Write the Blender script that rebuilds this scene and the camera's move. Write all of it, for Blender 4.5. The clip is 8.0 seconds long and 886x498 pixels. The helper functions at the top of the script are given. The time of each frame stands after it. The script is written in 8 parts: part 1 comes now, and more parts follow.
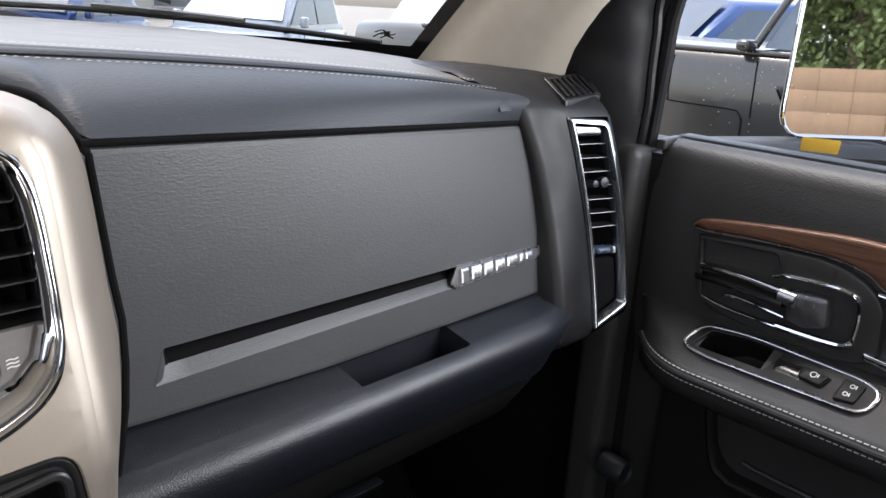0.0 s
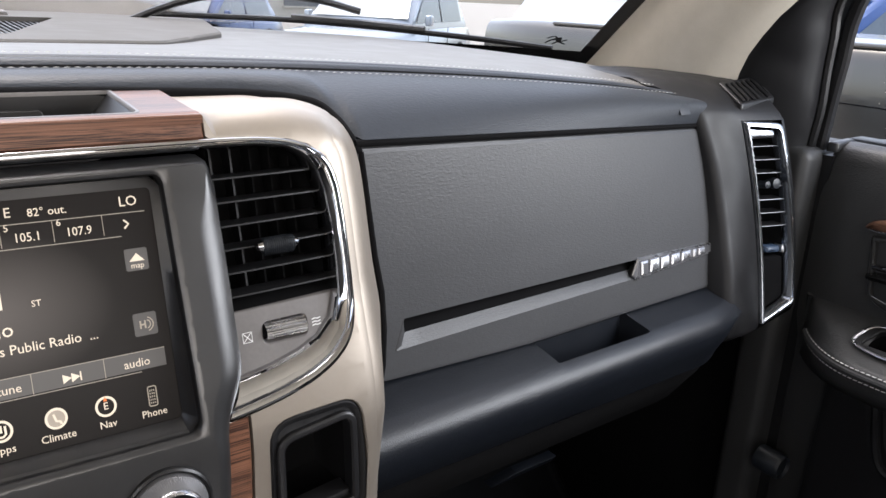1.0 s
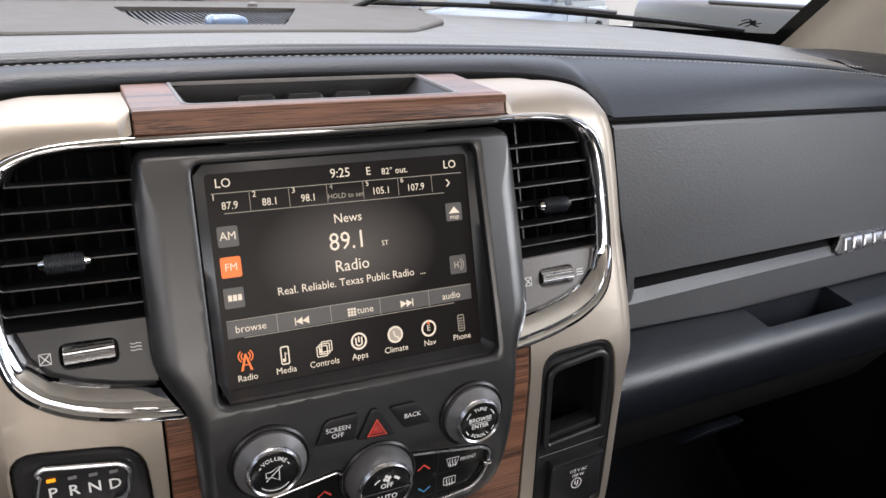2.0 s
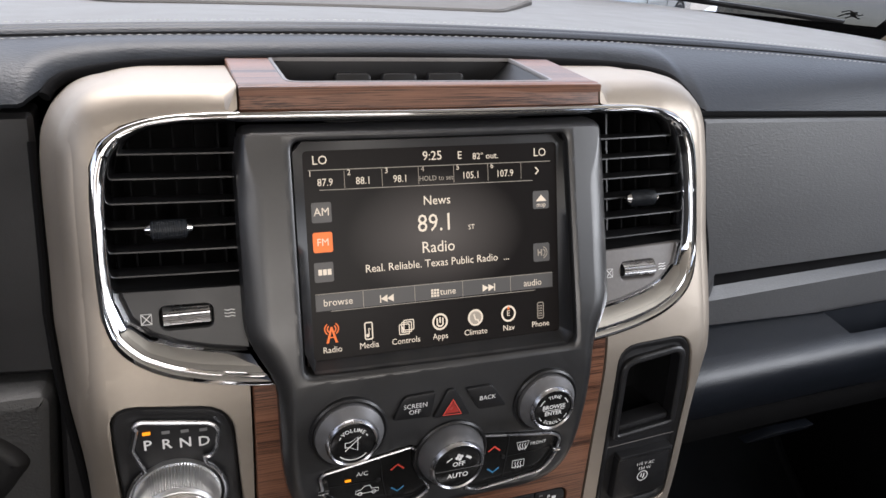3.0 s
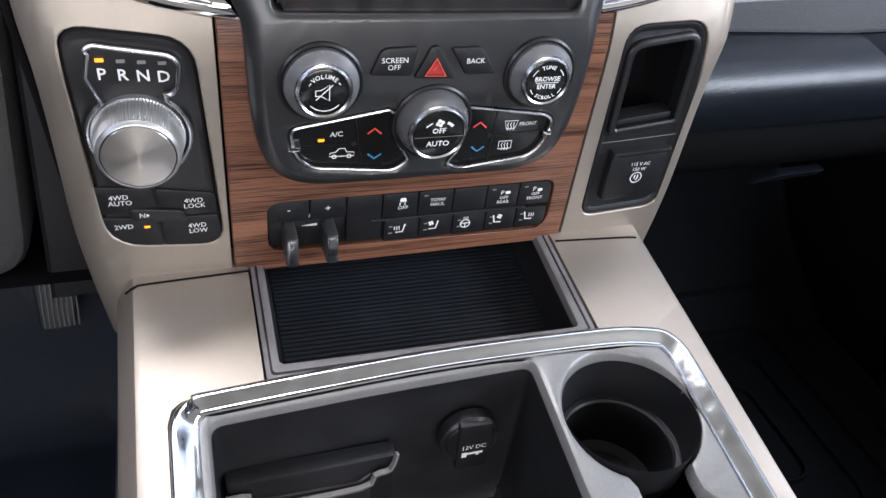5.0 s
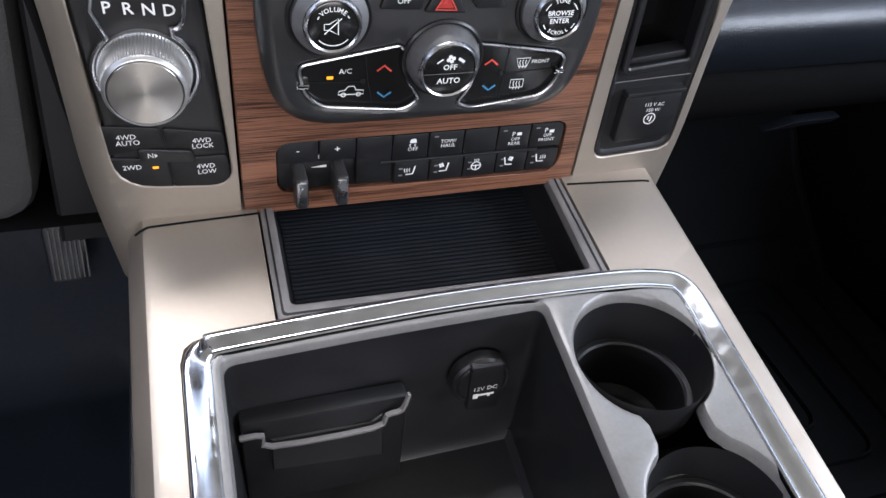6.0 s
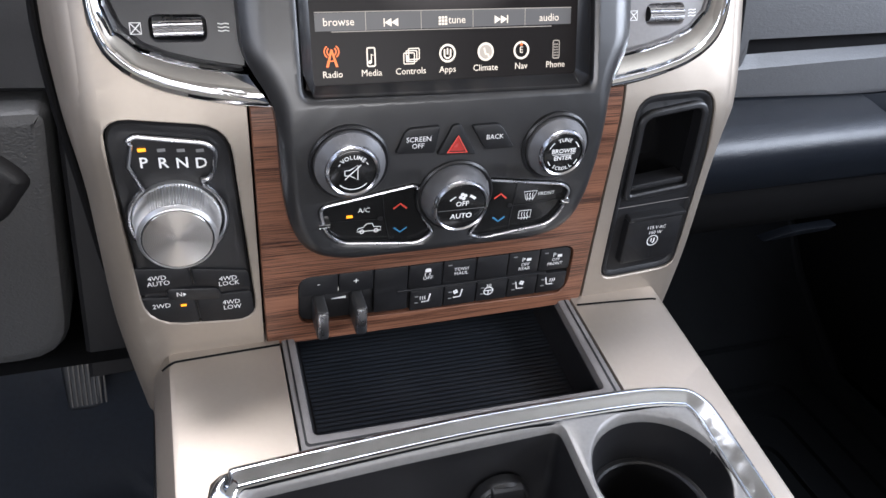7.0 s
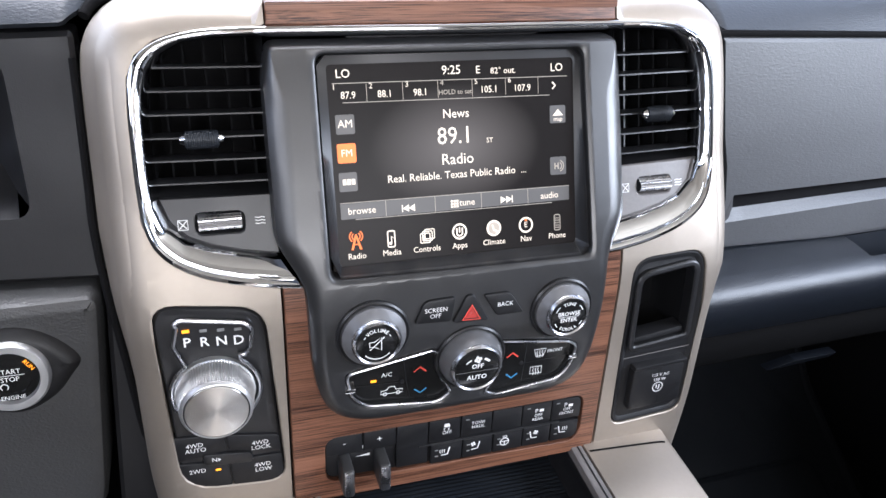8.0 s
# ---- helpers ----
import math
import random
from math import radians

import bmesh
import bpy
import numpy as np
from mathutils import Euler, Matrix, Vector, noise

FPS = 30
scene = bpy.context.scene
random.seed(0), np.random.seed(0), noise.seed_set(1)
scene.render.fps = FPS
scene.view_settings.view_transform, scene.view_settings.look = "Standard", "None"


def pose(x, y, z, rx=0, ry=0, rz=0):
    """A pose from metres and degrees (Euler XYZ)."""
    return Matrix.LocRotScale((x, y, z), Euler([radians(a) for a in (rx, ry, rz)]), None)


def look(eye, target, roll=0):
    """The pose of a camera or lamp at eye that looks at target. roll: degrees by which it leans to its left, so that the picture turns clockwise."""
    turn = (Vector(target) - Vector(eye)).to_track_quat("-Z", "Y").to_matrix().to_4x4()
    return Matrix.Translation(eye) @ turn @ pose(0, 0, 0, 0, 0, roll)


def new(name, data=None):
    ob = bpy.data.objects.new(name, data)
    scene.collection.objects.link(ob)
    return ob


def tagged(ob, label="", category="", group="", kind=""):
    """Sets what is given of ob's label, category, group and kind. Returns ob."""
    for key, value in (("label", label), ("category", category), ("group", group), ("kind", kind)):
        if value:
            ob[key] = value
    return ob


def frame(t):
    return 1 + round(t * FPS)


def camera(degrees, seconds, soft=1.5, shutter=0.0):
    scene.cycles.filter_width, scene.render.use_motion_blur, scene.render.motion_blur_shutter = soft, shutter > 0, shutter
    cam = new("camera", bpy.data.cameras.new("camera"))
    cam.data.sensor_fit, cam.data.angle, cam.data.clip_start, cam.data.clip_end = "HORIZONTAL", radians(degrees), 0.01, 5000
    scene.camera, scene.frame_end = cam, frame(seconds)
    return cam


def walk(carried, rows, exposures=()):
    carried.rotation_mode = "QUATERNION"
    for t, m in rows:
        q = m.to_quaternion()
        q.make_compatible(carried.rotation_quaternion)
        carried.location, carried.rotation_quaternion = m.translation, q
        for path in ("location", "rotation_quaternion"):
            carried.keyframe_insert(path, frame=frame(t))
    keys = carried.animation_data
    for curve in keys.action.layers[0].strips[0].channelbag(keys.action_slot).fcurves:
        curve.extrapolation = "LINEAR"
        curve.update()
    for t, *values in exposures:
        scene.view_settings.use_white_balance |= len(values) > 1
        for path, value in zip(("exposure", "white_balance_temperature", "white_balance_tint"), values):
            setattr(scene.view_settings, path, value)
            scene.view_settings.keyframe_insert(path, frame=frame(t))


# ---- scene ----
cam = camera(59.8, 8.0)
PATH = [
    (0, (0.0816, -0.3780, 1.4910), (1.4176, 0.9870, 0.8970), 3.5),
    (0.5, (0.0486, -0.3690, 1.4890), (1.2766, 1.0870, 0.8820), 3.3),
    (1, (-0.0204, -0.3840, 1.5030), (1.0906, 1.1600, 0.8860), 2.6),
    (1.3, (-0.0545, -0.3955, 1.5080), (0.9790, 1.2050, 0.8930), 1.8),
    (1.5, (-0.0834, -0.4040, 1.5110), (0.8826, 1.2310, 0.8820), 1.4),
    (1.8, (-0.1260, -0.4110, 1.5125), (0.7580, 1.2650, 0.8730), 1.2),
    (2, (-0.1444, -0.4090, 1.5120), (0.6826, 1.2830, 0.8370), 1.5),
    (2.2, (-0.1534, -0.4040, 1.5120), (0.6286, 1.2980, 0.8100), 1.9),
    (3.3, (-0.1604, -0.4070, 1.5260), (0.4886, 1.3150, 0.7430), 4.0),
    (3.5, (-0.1574, -0.4090, 1.5290), (0.4756, 1.3000, 0.7040), 4.4),
    (4, (-0.1464, -0.4030, 1.5040), (0.4696, 1.2460, 0.5550), 5.5),
    (4.5, (-0.1384, -0.4030, 1.4640), (0.4656, 1.1580, 0.3700), 6.8),
    (5, (-0.1344, -0.4150, 1.4410), (0.4446, 1.0460, 0.2050), 7.6),
    (5.2, (-0.1354, -0.4210, 1.4340), (0.4396, 1.0050, 0.1550), 7.9),
    (6.3, (-0.1384, -0.4190, 1.4280), (0.4086, 0.9830, 0.1120), 7.1),
    (6.5, (-0.1414, -0.4230, 1.4300), (0.4166, 1.0350, 0.1800), 6.2),
    (7, (-0.1464, -0.4230, 1.4520), (0.4196, 1.1460, 0.3480), 4.6),
    (7.5, (-0.1524, -0.4290, 1.4850), (0.4286, 1.2360, 0.5410), 3.2),
    (8, (-0.1604, -0.4380, 1.5030), (0.4196, 1.2740, 0.6470), 2.2),
]
walk(cam, [(t, look(eye, target, roll)) for t, eye, target, roll in PATH], [(0, 2.62, 6350, 14), (1, 2.68, 6400, 14), (2, 2.49, 6450, 14), (3.5, 2.42, 6250, 14), (4, 2.46, 6100, 14), (4.5, 2.94, 5950, 14), (5, 3.11, 5850, 14), (6.5, 3.05, 5850, 14), (7, 3.13, 5850, 14), (7.5, 3.44, 5800, 14), (8, 3.40, 5750, 14)])

# ---- world, sun and lamps ----
world = bpy.data.worlds.new("sky")
world.use_nodes = True
scene.world = world
wn, wl = world.node_tree.nodes, world.node_tree.links
sky = wn.new("ShaderNodeTexSky")
sky.sky_type = "NISHITA"
sky.sun_disc = False
sky.dust_density, sky.air_density = 3.0, 1.0
sky.sun_elevation, sky.sun_rotation = radians(72.0), radians(348.7)
haze = wn.new("ShaderNodeHueSaturation")
haze.inputs["Saturation"].default_value = 0.55
wl.new(sky.outputs["Color"], haze.inputs["Color"])
wl.new(haze.outputs["Color"], wn["Background"].inputs["Color"])
wn["Background"].inputs["Strength"].default_value = 0.085


def sun_lamp():
    data = bpy.data.lights.new("sun", "SUN")
    data.energy, data.angle, data.color = 0.4, radians(20), (1.0, 0.95, 0.88)
    ob = new("sun", data)
    # a veiled morning sun ahead of the truck and a little to the driver's side
    ob.matrix_world = look((-0.65, 3.2, 10.0), (0, 0, 0))
    return ob


def window_lamp(name, eye, target, sx, sy, watts, color):
    data = bpy.data.lights.new(name, "AREA")
    data.shape, data.size, data.size_y = "RECTANGLE", sx, sy
    data.energy, data.color = watts, color
    ob = new(name, data)
    ob.matrix_world = look(eye, target)
    return ob


sun_lamp()
window_lamp("passenger_window_skylight", (0.93, -0.47, 1.60), (-0.1, -0.1, 1.28), 0.60, 0.42, 1.5, (0.97, 0.99, 1.0))
window_lamp("rear_window_skylight", (0.0, -1.86, 1.60), (0.0, 0.0, 1.35), 1.3, 0.42, 2.0, (1.0, 0.94, 0.86))
window_lamp("driver_window_skylight", (-0.92, -0.95, 1.70), (0.2, -0.1, 1.25), 0.85, 0.22, 0.6, (1.0, 0.95, 0.88))

# ---- materials ----
MATS = {}


def mat(name, col, rough=0.5, metal=0.0, var=0.12, vscale=30.0, bump="", bscale=400.0, bstr=0.3, bdist=0.0005, rvar=0.08, spec=0.5, coat=0.0, stretch=(1, 1, 1), fleck=0.0):
    m = bpy.data.materials.new(name)
    m.use_nodes = True
    n, l = m.node_tree.nodes, m.node_tree.links
    b = n["Principled BSDF"]
    b.inputs["Metallic"].default_value = metal
    b.inputs["Specular IOR Level"].default_value = spec
    b.inputs["Coat Weight"].default_value = coat
    b.inputs["Coat Roughness"].default_value = 0.05
    tc = n.new("ShaderNodeTexCoord")
    mp = n.new("ShaderNodeMapping")
    mp.inputs["Scale"].default_value = stretch
    l.new(tc.outputs["Object"], mp.inputs["Vector"])
    big = n.new("ShaderNodeTexNoise")
    big.inputs["Scale"].default_value, big.inputs["Detail"].default_value = vscale, 5
    l.new(mp.outputs["Vector"], big.inputs["Vector"])
    fine = n.new("ShaderNodeTexNoise")
    fine.inputs["Scale"].default_value, fine.inputs["Detail"].default_value = vscale * 14, 4
    l.new(mp.outputs["Vector"], fine.inputs["Vector"])
    add = n.new("ShaderNodeMath")
    add.operation = "ADD"
    l.new(big.outputs["Fac"], add.inputs[0])
    l.new(fine.outputs["Fac"], add.inputs[1])
    ramp = n.new("ShaderNodeMapRange")
    ramp.inputs["From Min"].default_value, ramp.inputs["From Max"].default_value = 0.6, 1.4
    ramp.inputs["To Min"].default_value, ramp.inputs["To Max"].default_value = 1 - var, 1 + var
    l.new(add.outputs[0], ramp.inputs["Value"])
    mul = n.new("ShaderNodeVectorMath")
    mul.operation = "SCALE"
    mul.inputs[0].default_value = col
    l.new(ramp.outputs["Result"], mul.inputs["Scale"])
    l.new(mul.outputs["Vector"], b.inputs["Base Color"])
    rr = n.new("ShaderNodeMapRange")
    rr.inputs["From Min"].default_value, rr.inputs["From Max"].default_value = 0.3, 0.7
    rr.inputs["To Min"].default_value, rr.inputs["To Max"].default_value = max(rough - rvar, 0.02), rough + rvar
    l.new(big.outputs["Fac"], rr.inputs["Value"])
    l.new(rr.outputs["Result"], b.inputs["Roughness"])
    if bump:
        if bump == "leather":
            warp = n.new("ShaderNodeVectorMath")
            warp.operation = "MULTIPLY_ADD"
            wn_ = n.new("ShaderNodeTexNoise")
            wn_.inputs["Scale"].default_value = bscale * 0.5
            l.new(tc.outputs["Object"], wn_.inputs["Vector"])
            warp.inputs[1].default_value = (2.0 / bscale,) * 3
            l.new(wn_.outputs["Color"], warp.inputs[0])
            l.new(mp.outputs["Vector"], warp.inputs[2])
            tex = n.new("ShaderNodeTexVoronoi")
            tex.feature = "SMOOTH_F1"
            tex.inputs["Scale"].default_value = bscale
            l.new(warp.outputs["Vector"], tex.inputs["Vector"])
            out = tex.outputs["Distance"]
        else:
            tex = n.new("ShaderNodeTexNoise")
            tex.inputs["Scale"].default_value, tex.inputs["Detail"].default_value = bscale, 3
            l.new(mp.outputs["Vector"], tex.inputs["Vector"])
            out = tex.outputs["Fac"]
        bp = n.new("ShaderNodeBump")
        bp.inputs["Strength"].default_value, bp.inputs["Distance"].default_value = bstr, bdist
        l.new(out, bp.inputs["Height"])
        l.new(bp.outputs["Normal"], b.inputs["Normal"])
    MATS[name] = m
    return m


def wood_mat(name, dark, light, grain=(7, 640, 640), flow=(1.5, 55, 55)):
    m = bpy.data.materials.new(name)
    m.use_nodes = True
    n, l = m.node_tree.nodes, m.node_tree.links
    b = n["Principled BSDF"]
    tc, mp = n.new("ShaderNodeTexCoord"), n.new("ShaderNodeMapping")
    mp.inputs["Scale"].default_value = grain
    l.new(tc.outputs["Object"], mp.inputs["Vector"])
    g = n.new("ShaderNodeTexNoise")
    g.inputs["Scale"].default_value, g.inputs["Detail"].default_value, g.inputs["Roughness"].default_value = 2.2, 8, 0.65
    l.new(mp.outputs["Vector"], g.inputs["Vector"])
    mp2 = n.new("ShaderNodeMapping")
    mp2.inputs["Scale"].default_value = flow
    l.new(tc.outputs["Object"], mp2.inputs["Vector"])
    w = n.new("ShaderNodeTexNoise")
    w.inputs["Scale"].default_value = 2.0
    l.new(mp2.outputs["Vector"], w.inputs["Vector"])
    mix = n.new("ShaderNodeMath")
    mix.operation = "MULTIPLY_ADD"
    mix.inputs[1].default_value, mix.inputs[2].default_value = 0.7, 0.0
    l.new(g.outputs["Fac"], mix.inputs[0])
    sm = n.new("ShaderNodeMath")
    sm.operation = "MULTIPLY_ADD"
    sm.inputs[1].default_value = 0.3
    l.new(w.outputs["Fac"], sm.inputs[0])
    l.new(mix.outputs[0], sm.inputs[2])
    ramp = n.new("ShaderNodeValToRGB")
    e = ramp.color_ramp.elements
    e[0].position, e[0].color = 0.43, (*dark, 1)
    e[1].position, e[1].color = 0.57, (*light, 1)
    mid = ramp.color_ramp.elements.new(0.48)
    mid.color = (*[0.45 * a + 0.55 * c for a, c in zip(dark, light)], 1)
    l.new(sm.outputs[0], ramp.inputs["Fac"])
    l.new(ramp.outputs["Color"], b.inputs["Base Color"])
    b.inputs["Roughness"].default_value = 0.38
    b.inputs["Coat Weight"].default_value = 0.15
    b.inputs["Coat Roughness"].default_value = 0.25
    bp = n.new("ShaderNodeBump")
    bp.inputs["Strength"].default_value, bp.inputs["Distance"].default_value = 0.35, 0.0002
    l.new(g.outputs["Fac"], bp.inputs["Height"])
    l.new(bp.outputs["Normal"], b.inputs["Normal"])
    return m


def glow_mat(name, col, strength):
    m = bpy.data.materials.new(name)
    m.use_nodes = True
    b = m.node_tree.nodes["Principled BSDF"]
    b.inputs["Base Color"].default_value = (*[0.5 * c for c in col], 1)
    b.inputs["Roughness"].default_value = 0.4
    b.inputs["Emission Color"].default_value = (*col, 1)
    b.inputs["Emission Strength"].default_value = strength / 7.2
    return m


def glass_mat(name, tint, gloss=1.0):
    m = bpy.data.materials.new(name)
    m.use_nodes = True
    n, l = m.node_tree.nodes, m.node_tree.links
    n.remove(n["Principled BSDF"])
    t, g, f, x = n.new("ShaderNodeBsdfTransparent"), n.new("ShaderNodeBsdfGlossy"), n.new("ShaderNodeFresnel"), n.new("ShaderNodeMixShader")
    t.inputs["Color"].default_value = (*tint, 1)
    g.inputs["Roughness"].default_value = 0.02
    f.inputs["IOR"].default_value = 1.30
    l.new(f.outputs["Fac"], x.inputs["Fac"])
    l.new(t.outputs["BSDF"], x.inputs[1])
    l.new(g.outputs["BSDF"], x.inputs[2])
    l.new(x.outputs["Shader"], n["Material Output"].inputs["Surface"])
    return m


def spun_mat(name, col):
    m = mat(name, col, 0.30, 1.0, 0.0, 60, rvar=0.0)
    n, l = m.node_tree.nodes, m.node_tree.links
    t = n.new("ShaderNodeTangent")
    t.direction_type, t.axis = "RADIAL", "Y"
    b = n["Principled BSDF"]
    b.inputs["Anisotropic"].default_value = 0.9
    b.inputs["Anisotropic Rotation"].default_value = 0.25
    l.new(t.outputs["Tangent"], b.inputs["Tangent"])
    return m


def display_mat(name):
    """Lit screen: near black with a soft grey bloom in the middle of the tuner page."""
    m = bpy.data.materials.new(name)
    m.use_nodes = True
    n, l = m.node_tree.nodes, m.node_tree.links
    b = n["Principled BSDF"]
    b.inputs["Base Color"].default_value = (0.009, 0.0085, 0.0085, 1)
    b.inputs["Roughness"].default_value = 0.25
    b.inputs["Specular IOR Level"].default_value = 0.09
    tc, mp, gr = n.new("ShaderNodeTexCoord"), n.new("ShaderNodeMapping"), n.new("ShaderNodeTexGradient")
    gr.gradient_type = "SPHERICAL"
    mp.inputs["Scale"].default_value = (17, 0, 26)
    mp.inputs["Location"].default_value = (0, 0, -26 * 0.0)
    l.new(tc.outputs["Object"], mp.inputs["Vector"])
    l.new(mp.outputs["Vector"], gr.inputs["Vector"])
    ramp = n.new("ShaderNodeValToRGB")
    ramp.color_ramp.elements[0].color = (0.005, 0.0040, 0.0035, 1)
    ramp.color_ramp.elements[1].color = (0.095, 0.084, 0.075, 1)
    l.new(gr.outputs["Fac"], ramp.inputs["Fac"])
    l.new(ramp.outputs["Color"], b.inputs["Emission Color"])
    b.inputs["Emission Strength"].default_value = 0.24
    return m


BLACK = mat("black_moulded_plastic", (0.010, 0.010, 0.011), 0.48, bump="leather", bscale=1300, bstr=0.22, bdist=0.0002, spec=0.35)
LEATHER = mat("black_grained_leather", (0.038, 0.0385, 0.039), 0.44, bump="leather", bscale=700, bstr=0.5, bdist=0.0005, stretch=(0.7, 0.6, 1.1), var=0.06, rvar=0.04, spec=0.45)
PADLEATHER = mat("blue_black_pad_leather", (0.030, 0.0345, 0.042), 0.46, bump="leather", bscale=780, bstr=0.42, bdist=0.0005, stretch=(0.40, 0.8, 1.1), var=0.07, vscale=18, rvar=0.03, spec=0.32)
GLOVE = mat("charcoal_grained_vinyl", (0.060, 0.0612, 0.0645), 0.42, bump="leather", bscale=820, bstr=0.30, bdist=0.0005, stretch=(0.36, 1, 1.1), var=0.07, vscale=22, rvar=0.03, spec=0.42)
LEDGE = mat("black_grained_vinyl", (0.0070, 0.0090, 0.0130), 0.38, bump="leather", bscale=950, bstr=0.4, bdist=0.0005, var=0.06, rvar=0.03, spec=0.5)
# near black for gaps and recesses, their shade put into the colour
VOID = mat("recess_shade_black", (0.0065, 0.0065, 0.007), 0.9, var=0.1, spec=0.08)
SOFTBLACK = mat("dark_carpet_black", (0.005, 0.005, 0.0055), 0.9, var=0.3, bump="noise", bscale=900, bstr=0.6, bdist=0.001, spec=0.1)
SATIN = mat("satin_black_bezel", (0.013, 0.013, 0.014), 0.36, bump="noise", bscale=2500, bstr=0.08, bdist=0.0001, rvar=0.04)
GLOSSBLACK = mat("gloss_black_plastic", (0.010, 0.010, 0.010), 0.16, rvar=0.05)
RUBBER = mat("black_ribbed_rubber", (0.015, 0.0185, 0.024), 0.45)
# mat rubber darkened and dulled to hold the passenger footwell's shade
MATRUBBER = mat("shaded_black_mat_rubber", (0.005, 0.006, 0.0075), 0.75, var=0.25, vscale=14, spec=0.15)
MATBLUE = mat("dark_blue_grey_floor_mat", (0.012, 0.018, 0.030), 0.65, var=0.25, vscale=12, bump="noise", bscale=600, bstr=0.4)
# paler than the pad leather: light from the windscreen is in this colour
TOPLEATHER = mat("windscreen_lit_leather", (0.105, 0.098, 0.088), 0.46, bump="leather", bscale=560, bstr=0.2, bdist=0.0004, var=0.05, rvar=0.03)
SILVER = mat("champagne_satin_paint", (0.372, 0.326, 0.276), 0.48, 0.70, 0.03, 20, bump="noise", bscale=1800, bstr=0.03, bdist=0.0001, rvar=0.04)
CHROME = mat("polished_chrome", (0.72, 0.72, 0.73), 0.05, 1.0, 0.02, 40, rvar=0.03)
DARKCHROME = mat("smoked_chrome", (0.40, 0.42, 0.46), 0.09, 1.0, 0.03, 60, rvar=0.04)
DULLCHROME = mat("satin_chrome", (0.56, 0.56, 0.58), 0.28, 1.0, 0.04, 60, rvar=0.05)
KNURL = mat("grey_satin_metal", (0.20, 0.20, 0.21), 0.34, 0.8, 0.06, 80)
KNOBSILVER = mat("bright_satin_aluminium", (0.60, 0.60, 0.60), 0.40, 0.85, 0.04, 80)
SPUN = spun_mat("spun_aluminium", (0.60, 0.58, 0.55))
GREYTRIM = mat("taupe_grey_plastic", (0.16, 0.15, 0.145), 0.42, bump="noise", bscale=1500, bstr=0.12, bdist=0.0002)
FRAMEGREY = mat("warm_grey_console_plastic", (0.180, 0.176, 0.170), 0.38, 0.1, bump="noise", bscale=1500, bstr=0.08, bdist=0.0002)
WOOD = wood_mat("open_pore_walnut", (0.034, 0.0125, 0.0070), (0.215, 0.096, 0.055))
DOORWOOD = wood_mat("walnut_along_the_door", (0.040, 0.016, 0.009), (0.20, 0.098, 0.058), (640, 7, 640), (55, 1.5, 55))
PODGREY = mat("satin_dark_grey_plastic", (0.036, 0.036, 0.036), 0.34, rvar=0.04)
# chrome with shade put into its colour, against glare from the window lamp
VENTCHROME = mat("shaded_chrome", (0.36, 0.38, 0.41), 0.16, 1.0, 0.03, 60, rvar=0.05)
BEZELBLACK = mat("satin_radio_bezel", (0.020, 0.020, 0.021), 0.34, bump="noise", bscale=2500, bstr=0.08, bdist=0.0001, rvar=0.04, spec=0.8)
GRIPGREY = mat("fine_knurled_grey", (0.15, 0.15, 0.155), 0.45, 0.35, 0.05, 80)
CONSOLECHROME = mat("scuffed_chrome", (0.52, 0.54, 0.57), 0.12, 1.0, 0.06, 90, rvar=0.08)
BEIGE = mat("beige_woven_headliner", (0.66, 0.61, 0.52), 0.85, var=0.05, vscale=60, bump="noise", bscale=1200, bstr=0.3, spec=0.2)
DISPLAY = display_mat("lit_display")
WHITEINK = mat("white_legend_ink", (0.80, 0.80, 0.79), 0.6, var=0.02)
DIMINK = mat("grey_legend_ink", (0.18, 0.18, 0.18), 0.6, var=0.02)
REDINK = mat("red_legend_ink", (0.72, 0.075, 0.05), 0.5, var=0.02)
BLUEINK = mat("blue_legend_ink", (0.05, 0.22, 0.42), 0.5, var=0.02)
THREAD = mat("pale_grey_thread", (0.44, 0.44, 0.42), 0.8)
MATTPANEL = mat("matt_charcoal_panel", (0.120, 0.115, 0.108), 0.75, spec=0.25, var=0.06)
CREAM = glow_mat("warm_white_screen_text", (1.0, 0.86, 0.68), 0.66)
DIMCREAM = glow_mat("dim_screen_text", (0.6, 0.52, 0.42), 0.28)
SCREENGREY = glow_mat("screen_button_grey", (0.10, 0.095, 0.09), 0.6)
SCREENLINE = glow_mat("screen_rule_line", (0.45, 0.40, 0.33), 0.5)
ORANGE = glow_mat("orange_screen_button", (1.0, 0.20, 0.03), 0.9)
AMBER = glow_mat("amber_led", (1.0, 0.33, 0.01), 1.6)
CLEARGLASS = glass_mat("laminated_glass", (0.95, 0.97, 0.96))
DARKGLASS = mat("tinted_car_glass", (0.13, 0.15, 0.17), 0.05, 0.55, rvar=0.02)
BRAKEMIRROR = mat("mirror_glass", (0.93, 0.94, 0.95), 0.01, 1.0, 0.0, rvar=0.005)

# ---- mesh helpers ----
BASE = {}


def thing(name, at, label, category, group="", kind=""):
    ob = new(name)
    ob.empty_display_size = 0.03
    ob.location = at
    BASE[ob.name] = Vector(at)
    return tagged(ob, label, category, group, kind)


